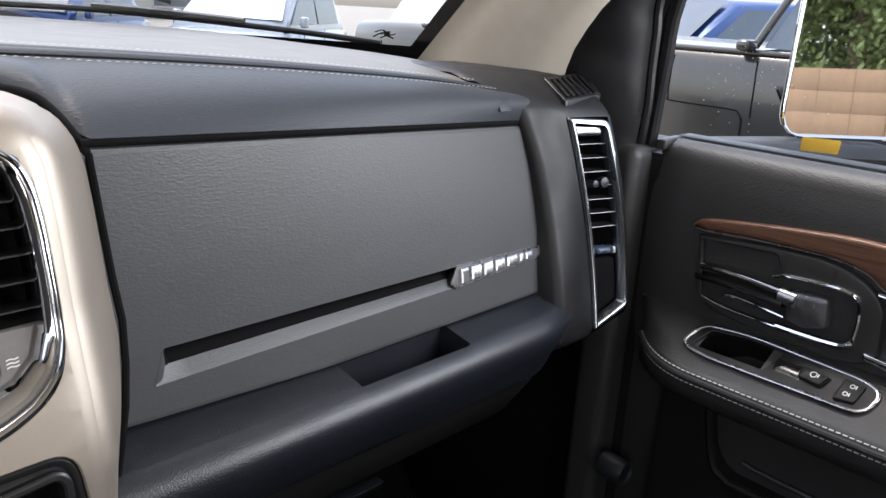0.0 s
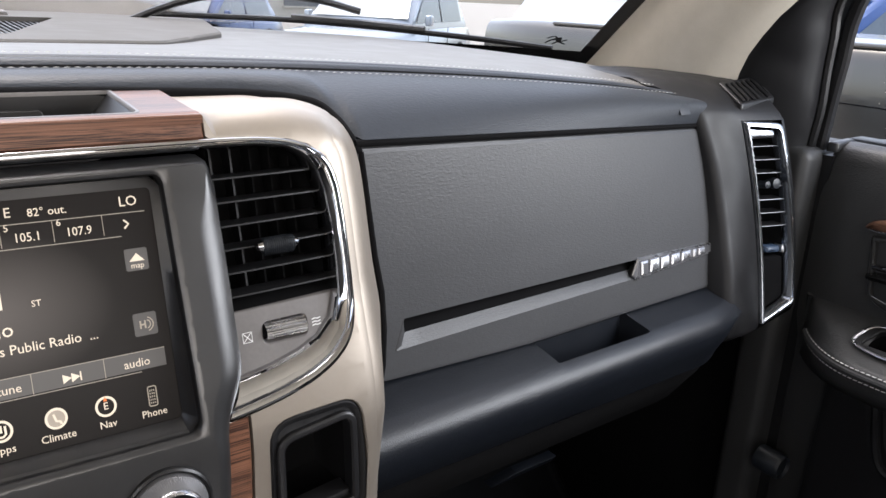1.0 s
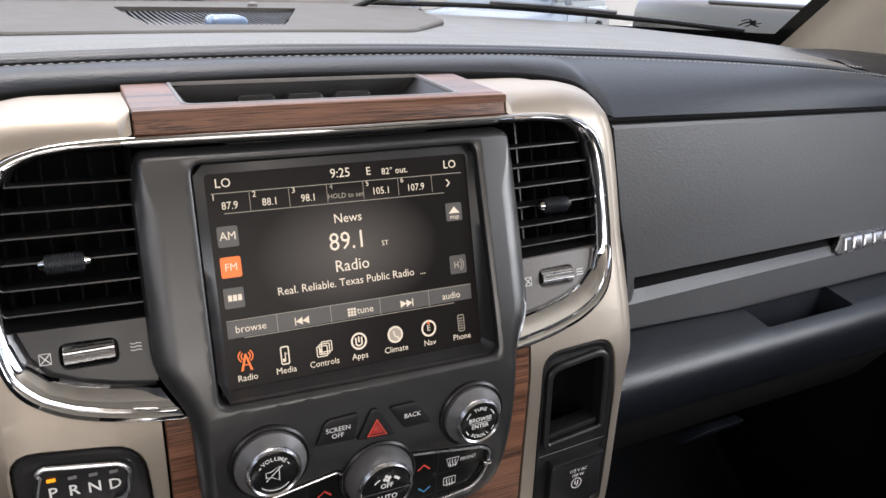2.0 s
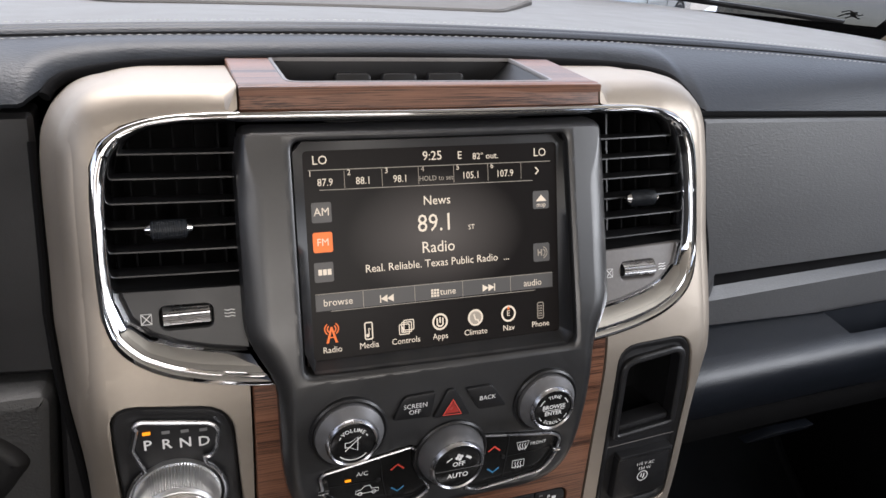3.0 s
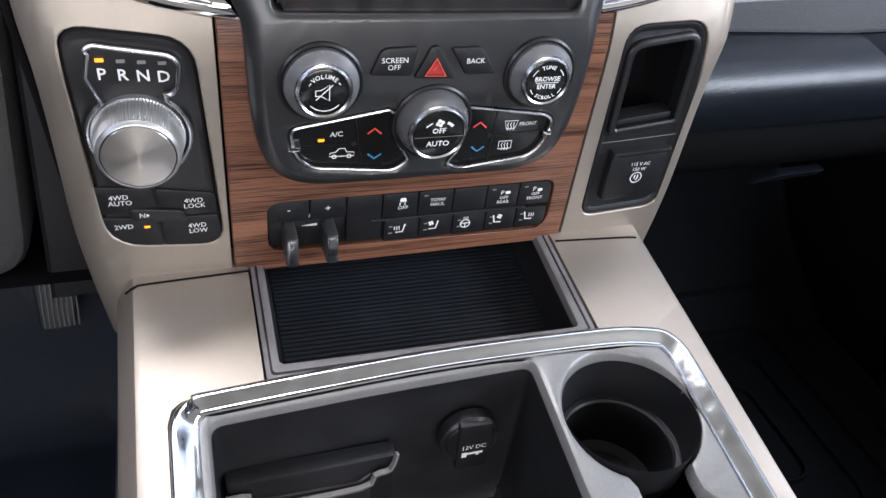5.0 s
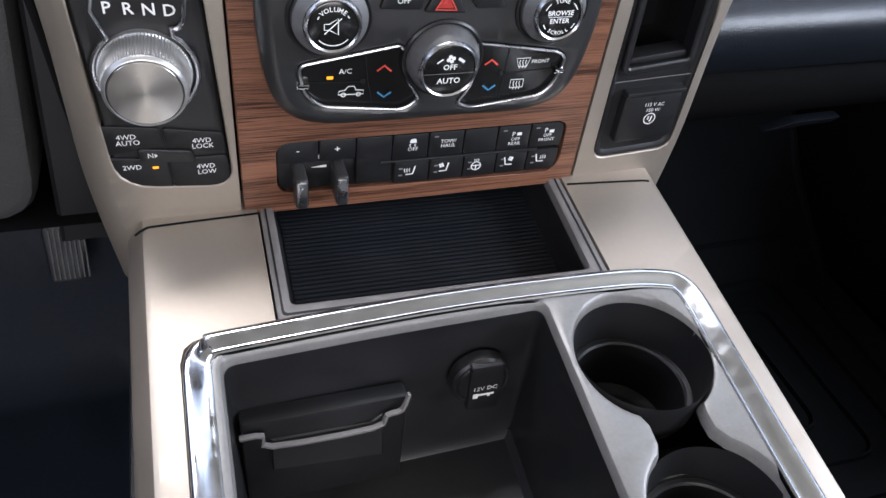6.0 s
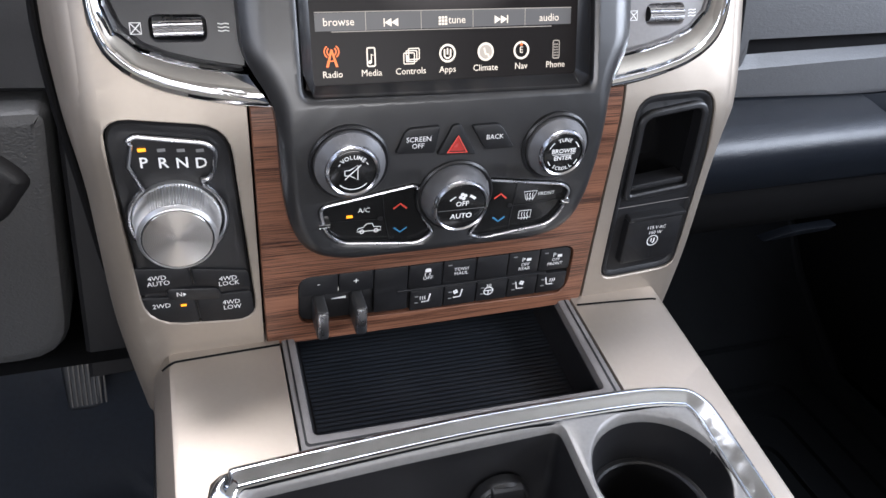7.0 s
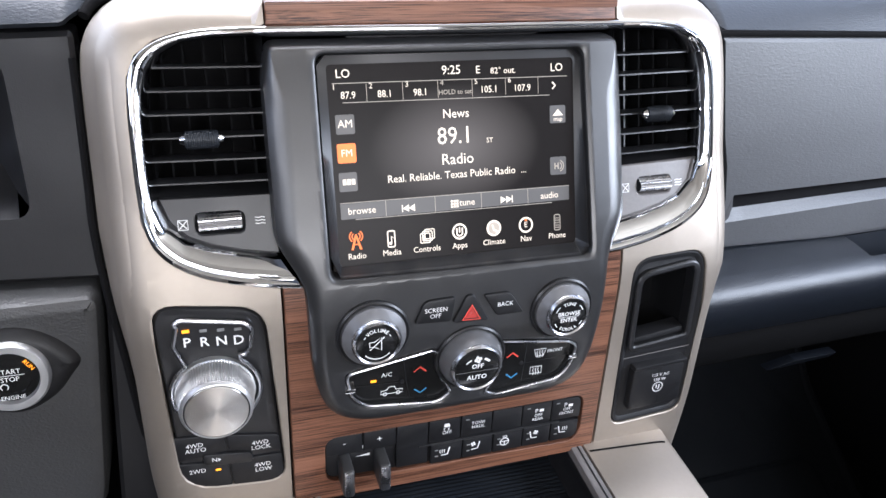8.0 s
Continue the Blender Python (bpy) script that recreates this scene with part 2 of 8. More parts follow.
def part(name, bm, material, parent=None, label="", smooth=35, at=None):
    """Link a bmesh, in world coordinates, as one mesh under a thing or under a part of one."""
    me = bpy.data.meshes.new(name)
    base = Vector(at) if at else (BASE[parent.name] if parent else Vector((0, 0, 0)))
    bmesh.ops.translate(bm, verts=bm.verts, vec=-base)
    bmesh.ops.recalc_face_normals(bm, faces=bm.faces)
    bm.to_mesh(me)
    bm.free()
    me.materials.append(material)
    me.polygons.foreach_set("use_smooth", [True] * len(me.polygons))
    me.set_sharp_from_angle(angle=radians(smooth))
    ob = new(name, me)
    ob.parent = parent
    if parent and at:
        ob.location = base - BASE[parent.name]
    elif not parent:
        ob.location = base
    BASE[ob.name] = base
    return tagged(ob, label)


def joined(*bms):
    out = bmesh.new()
    for b in bms:
        me = bpy.data.meshes.new("t")
        b.to_mesh(me)
        b.free()
        out.from_mesh(me)
        bpy.data.meshes.remove(me)
    return out


def area2(p):
    return sum(a[0] * b[1] - b[0] * a[1] for a, b in zip(p, p[1:] + p[:1]))


def ccw(p):
    p = [tuple(q) for q in p]
    return p if area2(p) > 0 else p[::-1]


def rounded(pts, r, n=5):
    """A polygon with its corners rounded; r is one radius or one for each corner."""
    pts = [tuple(p) for p in pts]
    rs = r if isinstance(r, (list, tuple)) else [r] * len(pts)
    out = []
    for i, p in enumerate(pts):
        a, b = Vector(pts[i - 1]), Vector(pts[(i + 1) % len(pts)])
        p = Vector(p)
        if rs[i] <= 0:
            out.append(tuple(p))
            continue
        u, v = (a - p), (b - p)
        k = min(rs[i], 0.49 * u.length, 0.49 * v.length)
        s, e = p + u.normalized() * k, p + v.normalized() * k
        for j in range(n + 1):
            f = j / n
            q = s * (1 - f) ** 2 + p * 2 * f * (1 - f) + e * f * f
            out.append(tuple(q))
    return out


def smooth_line(pts, n=6, closed=False):
    """Catmull-Rom through the points."""
    pts = [Vector(p) for p in pts]
    out, m = [], len(pts)
    for i in range(m if closed else m - 1):
        if closed:
            a, b, c, d = pts[i - 1], pts[i], pts[(i + 1) % m], pts[(i + 2) % m]
        else:
            a, b, c, d = pts[max(i - 1, 0)], pts[i], pts[i + 1], pts[min(i + 2, m - 1)]
        for j in range(n):
            t = j / n
            out.append(tuple(0.5 * (2 * b + (c - a) * t + (2 * a - 5 * b + 4 * c - d) * t * t + (3 * b - a - 3 * c + d) * t ** 3)))
    if not closed:
        out.append(tuple(pts[-1]))
    return out


def rect(x0, z0, x1, z1, r=0.0, n=5):
    p = [(x0, z0), (x1, z0), (x1, z1), (x0, z1)]
    return rounded(p, r, n) if r else p


def circle(x, z, r, n=40, sz=1.0):
    return [(x + r * math.cos(2 * math.pi * i / n), z + r * sz * math.sin(2 * math.pi * i / n)) for i in range(n)]


def resample(p, step):
    out = []
    for a, b in zip(p, p[1:] + p[:1]):
        k = max(1, int(math.ceil(math.dist(a, b) / step)))
        out += [(a[0] + (b[0] - a[0]) * i / k, a[1] + (b[1] - a[1]) * i / k) for i in range(k)]
    return out


def inset(p, k, w=None):
    n, out = len(p), []
    for i in range(n):
        a, b, c = Vector(p[i - 1]), Vector(p[i]), Vector(p[(i + 1) % n])
        u, v = (b - a), (c - b)
        if u.length < 1e-9 or v.length < 1e-9:
            out.append(tuple(b))
            continue
        u.normalize(), v.normalize()
        m = Vector((-u.y - v.y, u.x + v.x))
        if m.length < 1e-6:
            m = Vector((-u.y, u.x))
        m.normalize()
        q = max(0.5, m.dot(Vector((-u.y, u.x))))
        kk = k * (w(*p[i]) if w else 1.0)
        out.append((b.x + m.x * kk / q, b.y + m.y * kk / q))
    return out


def plate(outer, S, rings, holes=(), hrings=None, step=0.012, cut=0.03, w=None, back=False):
    """A sheet with a real edge on the surface S(u, v, d). rings: (inset, d) from the back of its edge to the front; the last
    one is filled. holes: outlines, with the edge hrings from the front inwards."""
    bm = bmesh.new()
    outer = resample(ccw(outer), step)
    wide = min(max(q[i] for q in outer) - min(q[i] for q in outer) for i in (0, 1))
    if len(rings) > 3 and wide > 0.05 and w is None and not holes:
        rings = rings + [(rings[-1][0] + 0.002, rings[-1][1])]
    hrings = hrings or [(0, rings[-1][1]), (0, rings[0][1])]

    def strip(loops):
        rows = [[bm.verts.new(S(u, v, d)) for u, v in lp] for lp, d in loops]
        for a, b in zip(rows, rows[1:]):
            for i in range(len(a)):
                j = (i + 1) % len(a)
                bm.faces.new((a[i], a[j], b[j], b[i]))

    strip([(inset(outer, k, w), d) for k, d in rings])
    caps = [(inset(outer, rings[-1][0], w), rings[-1][1])]
    loops = [caps[0][0]]
    for h in holes:
        h = resample(ccw(h), step)
        strip([(inset(h, -k), d) for k, d in hrings])
        loops.append(inset(h, -hrings[0][0]))
    ends = [(loops, rings[-1][1])]
    if back:
        ends.append(([inset(outer, rings[0][0], w)] + [inset(resample(ccw(h), step), -hrings[-1][0]) for h in holes], rings[0][1]))
    for lps, d in ends:
        f = bmesh.new()
        for lp in lps:
            vs = [f.verts.new((u, v, 0)) for u, v in lp]
            for i in range(len(vs)):
                f.edges.new((vs[i - 1], vs[i]))
        bmesh.ops.triangle_fill(f, use_beauty=True, use_dissolve=False, edges=f.edges[:])
        us, vv = [q[0] for q in lps[0]], [q[1] for q in lps[0]]
        for lo, hi, ax in ((min(us), max(us), 0), (min(vv), max(vv), 1)):
            k = int((hi - lo) / cut)
            for i in range(1, k + 1):
                co, no = [0, 0, 0], [0, 0, 0]
                co[ax], no[ax] = lo + (hi - lo) * i / (k + 1), 1
                bmesh.ops.bisect_plane(f, geom=f.verts[:] + f.edges[:] + f.faces[:], plane_co=co, plane_no=no)
        for q in f.verts:
            q.co = Vector(S(q.co.x, q.co.y, d))
        me = bpy.data.meshes.new("t")
        f.to_mesh(me)
        f.free()
        bm.from_mesh(me)
        bpy.data.meshes.remove(me)
    bmesh.ops.remove_doubles(bm, verts=bm.verts, dist=0.00002)
    return bm


def slab(outer, S, d0, d1, bevel=0.001, **kw):
    return plate(outer, S, [(0, d0), (0, d1 - bevel), (bevel * 0.3, d1 - bevel * 0.3), (bevel, d1)], **kw)


def flat(outer, S, d, step=0.02, cut=0.03, thick=0.0003):
    return plate(outer, S, [(0, d - thick), (0, d)], step=step, cut=cut)


def sweep(path, prof, closed=False, up=(0, 0, 1), caps=True):
    """A cross-section (a list of (side, up)) carried along a path."""
    bm = bmesh.new()
    path = [Vector(p) for p in path]
    n, rows = len(path), []
    for i, p in enumerate(path):
        a = path[i - 1] if (i or closed) else p
        b = path[(i + 1) % n] if (i < n - 1 or closed) else p
        t = (b - a).normalized()
        s = t.cross(Vector(up)).normalized()
        q = s.cross(t)
        rows.append([bm.verts.new(p + s * x + q * y) for x, y in prof])
    m = len(prof)
    for i in range(n if closed else n - 1):
        a, b = rows[i], rows[(i + 1) % n]
        for j in range(m):
            k = (j + 1) % m
            bm.faces.new((a[j], a[k], b[k], b[j]))
    if caps and not closed:
        bm.faces.new(rows[0])
        bm.faces.new(rows[-1][::-1])
    return bm


def ring_prof(r, n=8, sx=1.0, sy=1.0):
    return [(r * sx * math.cos(2 * math.pi * i / n), r * sy * math.sin(2 * math.pi * i / n)) for i in range(n)]


def axes_at(S, u, v):
    p = Vector(S(u, v, 0))
    a = (Vector(S(u + 0.001, v, 0)) - p).normalized()
    b = (Vector(S(u, v + 0.001, 0)) - p).normalized()
    nrm = (Vector(S(u, v, 0.001)) - p).normalized()
    nn = a.cross(b).normalized()
    if nn.dot(nrm) < 0:
        nn = -nn
    b = (b - a * b.dot(a)).normalized()
    return p, a, b, nn


def plane_of(S, u, v, h=0.0):
    """The flat frame that touches S at (u, v), h above it, as a surface of its own."""
    p, a, b, n = axes_at(S, u, v)
    p = p + n * h
    return lambda x, z, d: p + a * (x - u) + b * (z - v) + n * d


def lathe(prof, S, u, v, n=56, knurl=(), kdepth=0.0, cap=True):
    """A turned piece standing on S at (u, v); prof: (radius, height) from the foot up."""
    p, a, b, nn = axes_at(S, u, v)
    bm = bmesh.new()
    rows = []
    for j, (r, h) in enumerate(prof):
        row = []
        for i in range(n):
            t = 2 * math.pi * i / n
            q = r - (kdepth if j in knurl and i % 2 else 0)
            row.append(bm.verts.new(p + nn * h + a * (q * math.cos(t)) + b * (q * math.sin(t))))
        rows.append(row)
    for r0, r1 in zip(rows, rows[1:]):
        for i in range(n):
            k = (i + 1) % n
            bm.faces.new((r0[i], r0[k], r1[k], r1[i]))
    if cap:
        bm.faces.new(rows[-1])
    return bm


def box(x0, y0, z0, x1, y1, z1, b=0.0, seg=2):
    bm = bmesh.new()
    bmesh.ops.create_cube(bm, size=1)
    for v in bm.verts:
        v.co = Vector(((x0 + x1) / 2 + v.co.x * (x1 - x0), (y0 + y1) / 2 + v.co.y * (y1 - y0), (z0 + z1) / 2 + v.co.z * (z1 - z0)))
    if b:
        bmesh.ops.bevel(bm, geom=bm.edges[:], offset=b, segments=seg, affect="EDGES", profile=0.5)
    return bm


def pan(outline, S, top, bottom, taper=0.0, step=0.012, thick=0.0015):
    """An open tray: walls and floor behind an opening of that outline."""
    o = resample(ccw(outline), step)
    lps = [(o, top), (inset(o, taper * 0.7), bottom + 0.006 if top > bottom else bottom - 0.006), (inset(o, taper + 0.003), bottom)]
    bm = bmesh.new()
    rows = [[bm.verts.new(S(u, v, d)) for u, v in lp] for lp, d in lps]
    for a, b in zip(rows, rows[1:]):
        for i in range(len(a)):
            j = (i + 1) % len(a)
            bm.faces.new((a[i], a[j], b[j], b[i]))
    bm.faces.new(rows[-1])
    bmesh.ops.triangulate(bm, faces=[f for f in bm.faces if len(f.verts) > 4])
    return bm


def grid(S, us, vs, d=0.0):
    bm = bmesh.new()
    rows = [[bm.verts.new(S(u, v, d)) for u in us] for v in vs]
    for a, b in zip(rows, rows[1:]):
        for i in range(len(us) - 1):
            bm.faces.new((a[i], a[i + 1], b[i + 1], b[i]))
    return bm


def span(a, b, n):
    return [a + (b - a) * i / (n - 1) for i in range(n)]


def text_bm(string, S, u, v, size, d=0.0004, align="CENTER", wide=1.0, bold=0.0, turn=0.0):
    """Lettering in the built-in font, laid on S; size: the height of a capital."""
    cu = bpy.data.curves.new("t", "FONT")
    cu.body, cu.align_x, cu.align_y = string, align, "CENTER"
    cu.size, cu.offset, cu.resolution_u = size / 0.70, bold, 2
    ob = bpy.data.objects.new("t", cu)
    scene.collection.objects.link(ob)
    me = bpy.data.meshes.new_from_object(ob.evaluated_get(bpy.context.evaluated_depsgraph_get()))
    bpy.data.objects.remove(ob)
    bpy.data.curves.remove(cu)
    bm = bmesh.new()
    bm.from_mesh(me)
    bpy.data.meshes.remove(me)
    c, s = math.cos(turn), math.sin(turn)
    for q in bm.verts:
        x, z = q.co.x * wide, q.co.y
        q.co = Vector(S(u + x * c - z * s, v + x * s + z * c, d))
    return bm


def lettering(parent, string, S, u, v, size, material=None, d=0.0005, name="lettering", **kw):
    return part(name, text_bm(string, S, u, v, size, d, **kw), material or WHITEINK, parent)


def stroke(pts, S, w, d, closed=False):
    """A flat line of width w along points on S."""
    pts = [Vector(p) for p in pts]
    bm, n, prev = bmesh.new(), len(pts), None
    rows = []
    for i, p in enumerate(pts):
        a = pts[i - 1] if (i or closed) else p
        b = pts[(i + 1) % n] if (i < n - 1 or closed) else p
        t = (b - a).normalized()
        m = Vector((-t.y, t.x)) * (w / 2)
        rows.append((bm.verts.new(S(p.x + m.x, p.y + m.y, d)), bm.verts.new(S(p.x - m.x, p.y - m.y, d))))
    for i in range(n if closed else n - 1):
        a, b = rows[i], rows[(i + 1) % n]
        bm.faces.new((a[0], a[1], b[1], b[0]))
    return bm
# ---- surfaces of the dashboard ----
FZ = [1.0, 1.07, 1.095, 1.154, 1.20, 1.235, 1.26, 1.275, 1.29, 1.33, 1.43, 1.5]
FY = [-0.004, -0.006, -0.007, -0.0085, -0.010, -0.0118, -0.0118, -0.0098, -0.0058, 0.0045, 0.032, 0.052]


def face_y(x, z):
    s = sum(float(np.interp(z + k, FZ, FY)) for k in (-0.012, -0.006, 0, 0.006, 0.012)) / 5
    up = min(max((z - 1.25) / 0.08, 0), 1)
    return s + (x / 0.2) ** 2 * (0.0015 + 0.0075 * up)


def stack(x, z, d):
    """Front of the centre stack; d is proud of it."""
    return (x, face_y(x, z) - d, z)


def bezel(x, z, d):
    return stack(x, z, d + float(np.interp(z, [1.24, 1.30, 1.41], [0.0115, 0.0105, 0.0035])))


def screen(x, z, d):
    return (x, 0.027 + (z - 1.396) * 0.277 - d, z)


def console(x, y, d):
    return (x, y, 1.1 + 0.15 * y + d)


def glove_y(x, z):
    f = (x - 0.231) / 0.473
    l, r = 0.077 - (1.404 - z) * 0.08, 0.143 - (1.383 - z) * 0.25
    return l + (r - l) * f


def glove(x, z, d):
    return (x, glove_y(x, z) - d, z)


def seam_z(x):
    return 1.4045 - 0.0225 * (max(abs(x), 0.15) - 0.231) / 0.473 + (0.0125 if x < -0.1 else 0)


def seam_y(x):
    return 0.077 + 0.066 * (max(abs(x), 0.15) - 0.231) / 0.473 + (0.008 if x < -0.1 else 0)


def stitch_z(x):
    return 1.452 - 0.075 * x * x


def top_z(x, y):
    return 1.4525 - 0.022 * x * x


def vent_face(u, z, d):
    """Face of the tall vent at the dashboard's end; u runs 0 to 0.05 across it."""
    k, q = u / 0.05, (z - 1.28) / 0.11
    xl, yl = 0.7625 - 0.0090 * q - 0.0115 * q * q, 0.1000 + 0.0255 * q - 0.0020 * q * q
    xr, yr = 0.8150 - 0.0030 * q - 0.0150 * q * q, 0.0865 + 0.0265 * q - 0.0015 * q * q
    return (xl + (xr - xl) * k, yl + (yr - yl) * k - d, z)


# ---- shell of the cab ----
def shell():
    ceiling = tagged(part("ceiling", box(-0.80, -1.85, 1.90, 0.80, -0.32, 1.94, 0.01), BEIGE), "beige cloth headliner over the cab", "ceiling", kind="structure")
    floor = tagged(part("floor", box(-0.95, -1.90, 0.52, 0.95, 0.95, 0.56), SOFTBLACK), "black carpeted cab floor", "floor", kind="structure")
    rear = joined(box(-0.93, -1.92, 0.56, 0.93, -1.88, 1.36, 0.01), box(-0.93, -1.92, 1.82, 0.93, -1.88, 1.93, 0.005),
                  box(-0.93, -1.92, 1.38, -0.72, -1.88, 1.82), box(0.72, -1.92, 1.38, 0.93, -1.88, 1.82))
    tagged(part("wall_rear", rear, BEIGE), "rear wall of the cab with its window opening", "wall", kind="structure")
    # unseen wall carried up to 1.58, past the window's foot, to block light
    left = joined(box(-0.99, -1.88, 0.56, -0.93, 0.40, 1.58, 0.01), box(-0.99, -1.00, 1.34, -0.93, -0.88, 1.86), box(-0.99, -1.88, 1.34, -0.93, -1.75, 1.86),
                  box(-0.99, -1.88, 1.84, -0.80, -0.30, 1.94), box(-0.99, -0.30, 1.87, -0.74, -0.08, 1.94))
    tagged(part("wall_left", left, BLACK), "driver side of the cab, windows half walled up to block light", "wall", kind="structure")
    right = joined(box(0.95, -1.88, 0.56, 0.99, -0.72, 1.34, 0.01), box(0.93, -1.00, 1.34, 0.99, -0.88, 1.86), box(0.93, -1.88, 1.34, 0.99, -1.75, 1.86),
                   box(0.80, -1.88, 1.84, 0.99, -0.30, 1.94), box(0.74, -0.30, 1.87, 0.99, -0.08, 1.94))
    tagged(part("wall_right", right, BLACK), "passenger side of the cab behind the door", "wall", kind="structure")
    fire = joined(box(-0.95, 0.62, 0.56, 0.95, 0.66, 1.40), grid(lambda u, v, d: (u, v, 0.56 + max(0, v - 0.35) * 0.8), span(-0.93, 0.93, 4), span(0.0, 0.64, 9)))
    # bulkhead that closes the dashboard below the glass
    by = lambda x: 0.85 - 0.62 * (min(abs(x), 0.88) / 0.85) ** 2.6
    tz = lambda x: 1.440 - 0.022 * x * x - 0.41 * max(0, abs(x) - 0.55) ** 2
    bulk = joined(grid(lambda u, v, d: (u, by(u), 1.30 + (tz(u) - 1.30) * v), span(-0.99, 0.99, 45), span(0, 1, 4)),
                  grid(lambda u, v, d: (u, by(u) + (max(by(u), 0.66) - by(u)) * v, 1.30), span(-0.99, 0.99, 45), span(0, 1, 3)))
    tagged(part("wall_bulkhead", bulk, SOFTBLACK), "black bulkhead behind the dashboard", "wall", kind="structure")
    kick = joined(box(0.90, 0.12, 0.52, 0.99, 0.66, 1.345, 0.01), box(-0.99, 0.12, 0.52, -0.90, 0.66, 1.345, 0.01))
    tagged(part("wall_kick", kick, SOFTBLACK), "black carpeted kick panels beside the footwells", "wall", kind="structure")
    tagged(part("wall_front", fire, SOFTBLACK), "black carpeted firewall under the dashboard", "wall", kind="structure")


shell()


# ---- dashboard ----
def dashboard():
    dash = thing("dashboard", (0, 0.25, 1.40), "black grained leather dashboard with double pale stitching", "dashboard")
    xs = sorted(span(-0.78, -0.26, 20) + span(-0.25, -0.155, 39) + span(-0.14, 0.14, 9) + span(0.155, 0.25, 39) + span(0.26, 0.702, 19))
    # lower edge of the pad, behind the stack and down its corners: x, y, z
    EDGE = {1: ([0.0, 0.170, 0.207, 0.219, 0.225, 0.229, 0.234, 0.240], [0.122, 0.120, 0.112, 0.107, 0.100, 0.093, 0.086, seam_y(0.24)], [1.436, 1.4355, 1.4325, 1.429, 1.4245, 1.4185, 1.412, seam_z(0.24) + 0.0042]),
            -1: ([0.0, 0.170, 0.200, 0.211, 0.217, 0.221, 0.226, 0.231], [0.122, 0.120, 0.113, 0.109, 0.103, 0.097, 0.091, seam_y(-0.231)], [1.436, 1.4355, 1.4335, 1.431, 1.4285, 1.4260, 1.4235, seam_z(-0.231) + 0.0030])}
    # padded upper face, from the seam up to the stitched roll
    bm = bmesh.new()
    rows = []
    for x in xs:
        y0, z0, y1, z1 = seam_y(x), seam_z(x) + (0.0042 if x > 0 else 0.0030), 0.158, stitch_z(x)
        ex, ey, ez = EDGE[1 if x > 0 else -1]
        if abs(x) < ex[-1]:
            y0, z0 = float(np.interp(abs(x), ex, ey)), float(np.interp(abs(x), ex, ez))
        sec = []
        for i in range(13):
            f = i / 12
            bulge = math.sin(f * math.pi) * 0.010
            sec.append((x, y0 + (y1 - y0) * f - bulge * 0.9, z0 + (z1 - z0) * f + bulge * 0.55))
        rows.append([bm.verts.new(q) for q in [(x, y0 + 0.03, z0 - 0.004)] + [(x, y0 + 0.004, z0 - 0.003)] + sec])
    for a, b in zip(rows, rows[1:]):
        for i in range(len(a) - 1):
            bm.faces.new((a[i], a[i + 1], b[i + 1], b[i]))
    slant = lambda x, f: x - 0.038 * f * min(1, max(0, (x - 0.56) / 0.155)) ** 1.5
    for v in bm.verts:
        v.co.x = slant(v.co.x, min(1, max(0, (v.co.y - seam_y(v.co.x)) / (0.158 - seam_y(v.co.x) + 1e-6))))
    part("upper_pad", bm, PADLEATHER, dash, "grained leather pad over the glove compartment")
    # roll between the two seams, standing a little proud of the pad
    crown = lambda x: 0.0066 * (1 - 0.8 * abs(x))
    ROLL = [(0.1565, 0.0, -0.0005), (0.1590, 0.15, -0.0012), (0.1615, 0.45, 0.0010), (0.1645, 0.60, 0.0016), (0.1675, 0.75, 0.0008), (0.1695, 0.85, -0.0012), (0.1720, 1.0, 0.0), (0.1755, 1.0, 0.0006)]
    roll_z = lambda x, y: stitch_z(x) + float(np.interp(y, [q[0] for q in ROLL], [q[1] * crown(x) + q[2] for q in ROLL]))
    bm = bmesh.new()
    rows = []
    for x in xs:
        z = stitch_z(x)
        h = crown(x)
        rows.append([bm.verts.new((slant(x, 1), y, z + k * h + e)) for y, k, e in ROLL])
    for a, b in zip(rows, rows[1:]):
        for i in range(len(a) - 1):
            bm.faces.new((a[i], a[i + 1], b[i + 1], b[i]))
    part("seam_roll", bm, PADLEATHER, dash)
    # dark strips laid over the roll paint the shade of both grooves
    for name, y in (("rear_groove", 0.1692), ("front_groove", 0.1592)):
        bm = bmesh.new()
        rows = [[bm.verts.new((slant(x, 1), y + a, roll_z(x, y + a) + h)) for a, h in ((-0.0008, 0.0004), (-0.0003, 0.0006), (0.0003, 0.0006), (0.0008, 0.0004))] for x in xs]
        for a, b in zip(rows, rows[1:]):
            for i in range(3):
                bm.faces.new((a[i], a[i + 1], b[i + 1], b[i]))
        part(name, bm, VOID, dash)
    # stitches beside the roll
    for name, y, dz in (("front_stitching", 0.1525, 0.0), ("rear_stitching", 0.1785, 0.0016)):
        bits = bmesh.new()
        x = -0.76
        while x < 0.664:
            z = stitch_z(x) + dz + (crown(x) if y > 0.17 else float(np.interp(abs(x), [0.20, 0.27], [0.0006, -0.0011])))
            vs = [bits.verts.new((x + ex, y + ey, z + ez)) for ex, ey, ez in ((-0.0020, -0.0005, 0.0001), (0.0020, -0.0002, 0.0001), (0.0020, 0.0005, 0.0001), (-0.0020, 0.0002, 0.0001), (0, 0, 0.0006))]
            for i in range(4):
                bits.faces.new((vs[i], vs[(i + 1) % 4], vs[4]))
            x += 0.0062
        tagged(part(name, bits, THREAD, dash, "pale grey stitches"), kind="stuff")
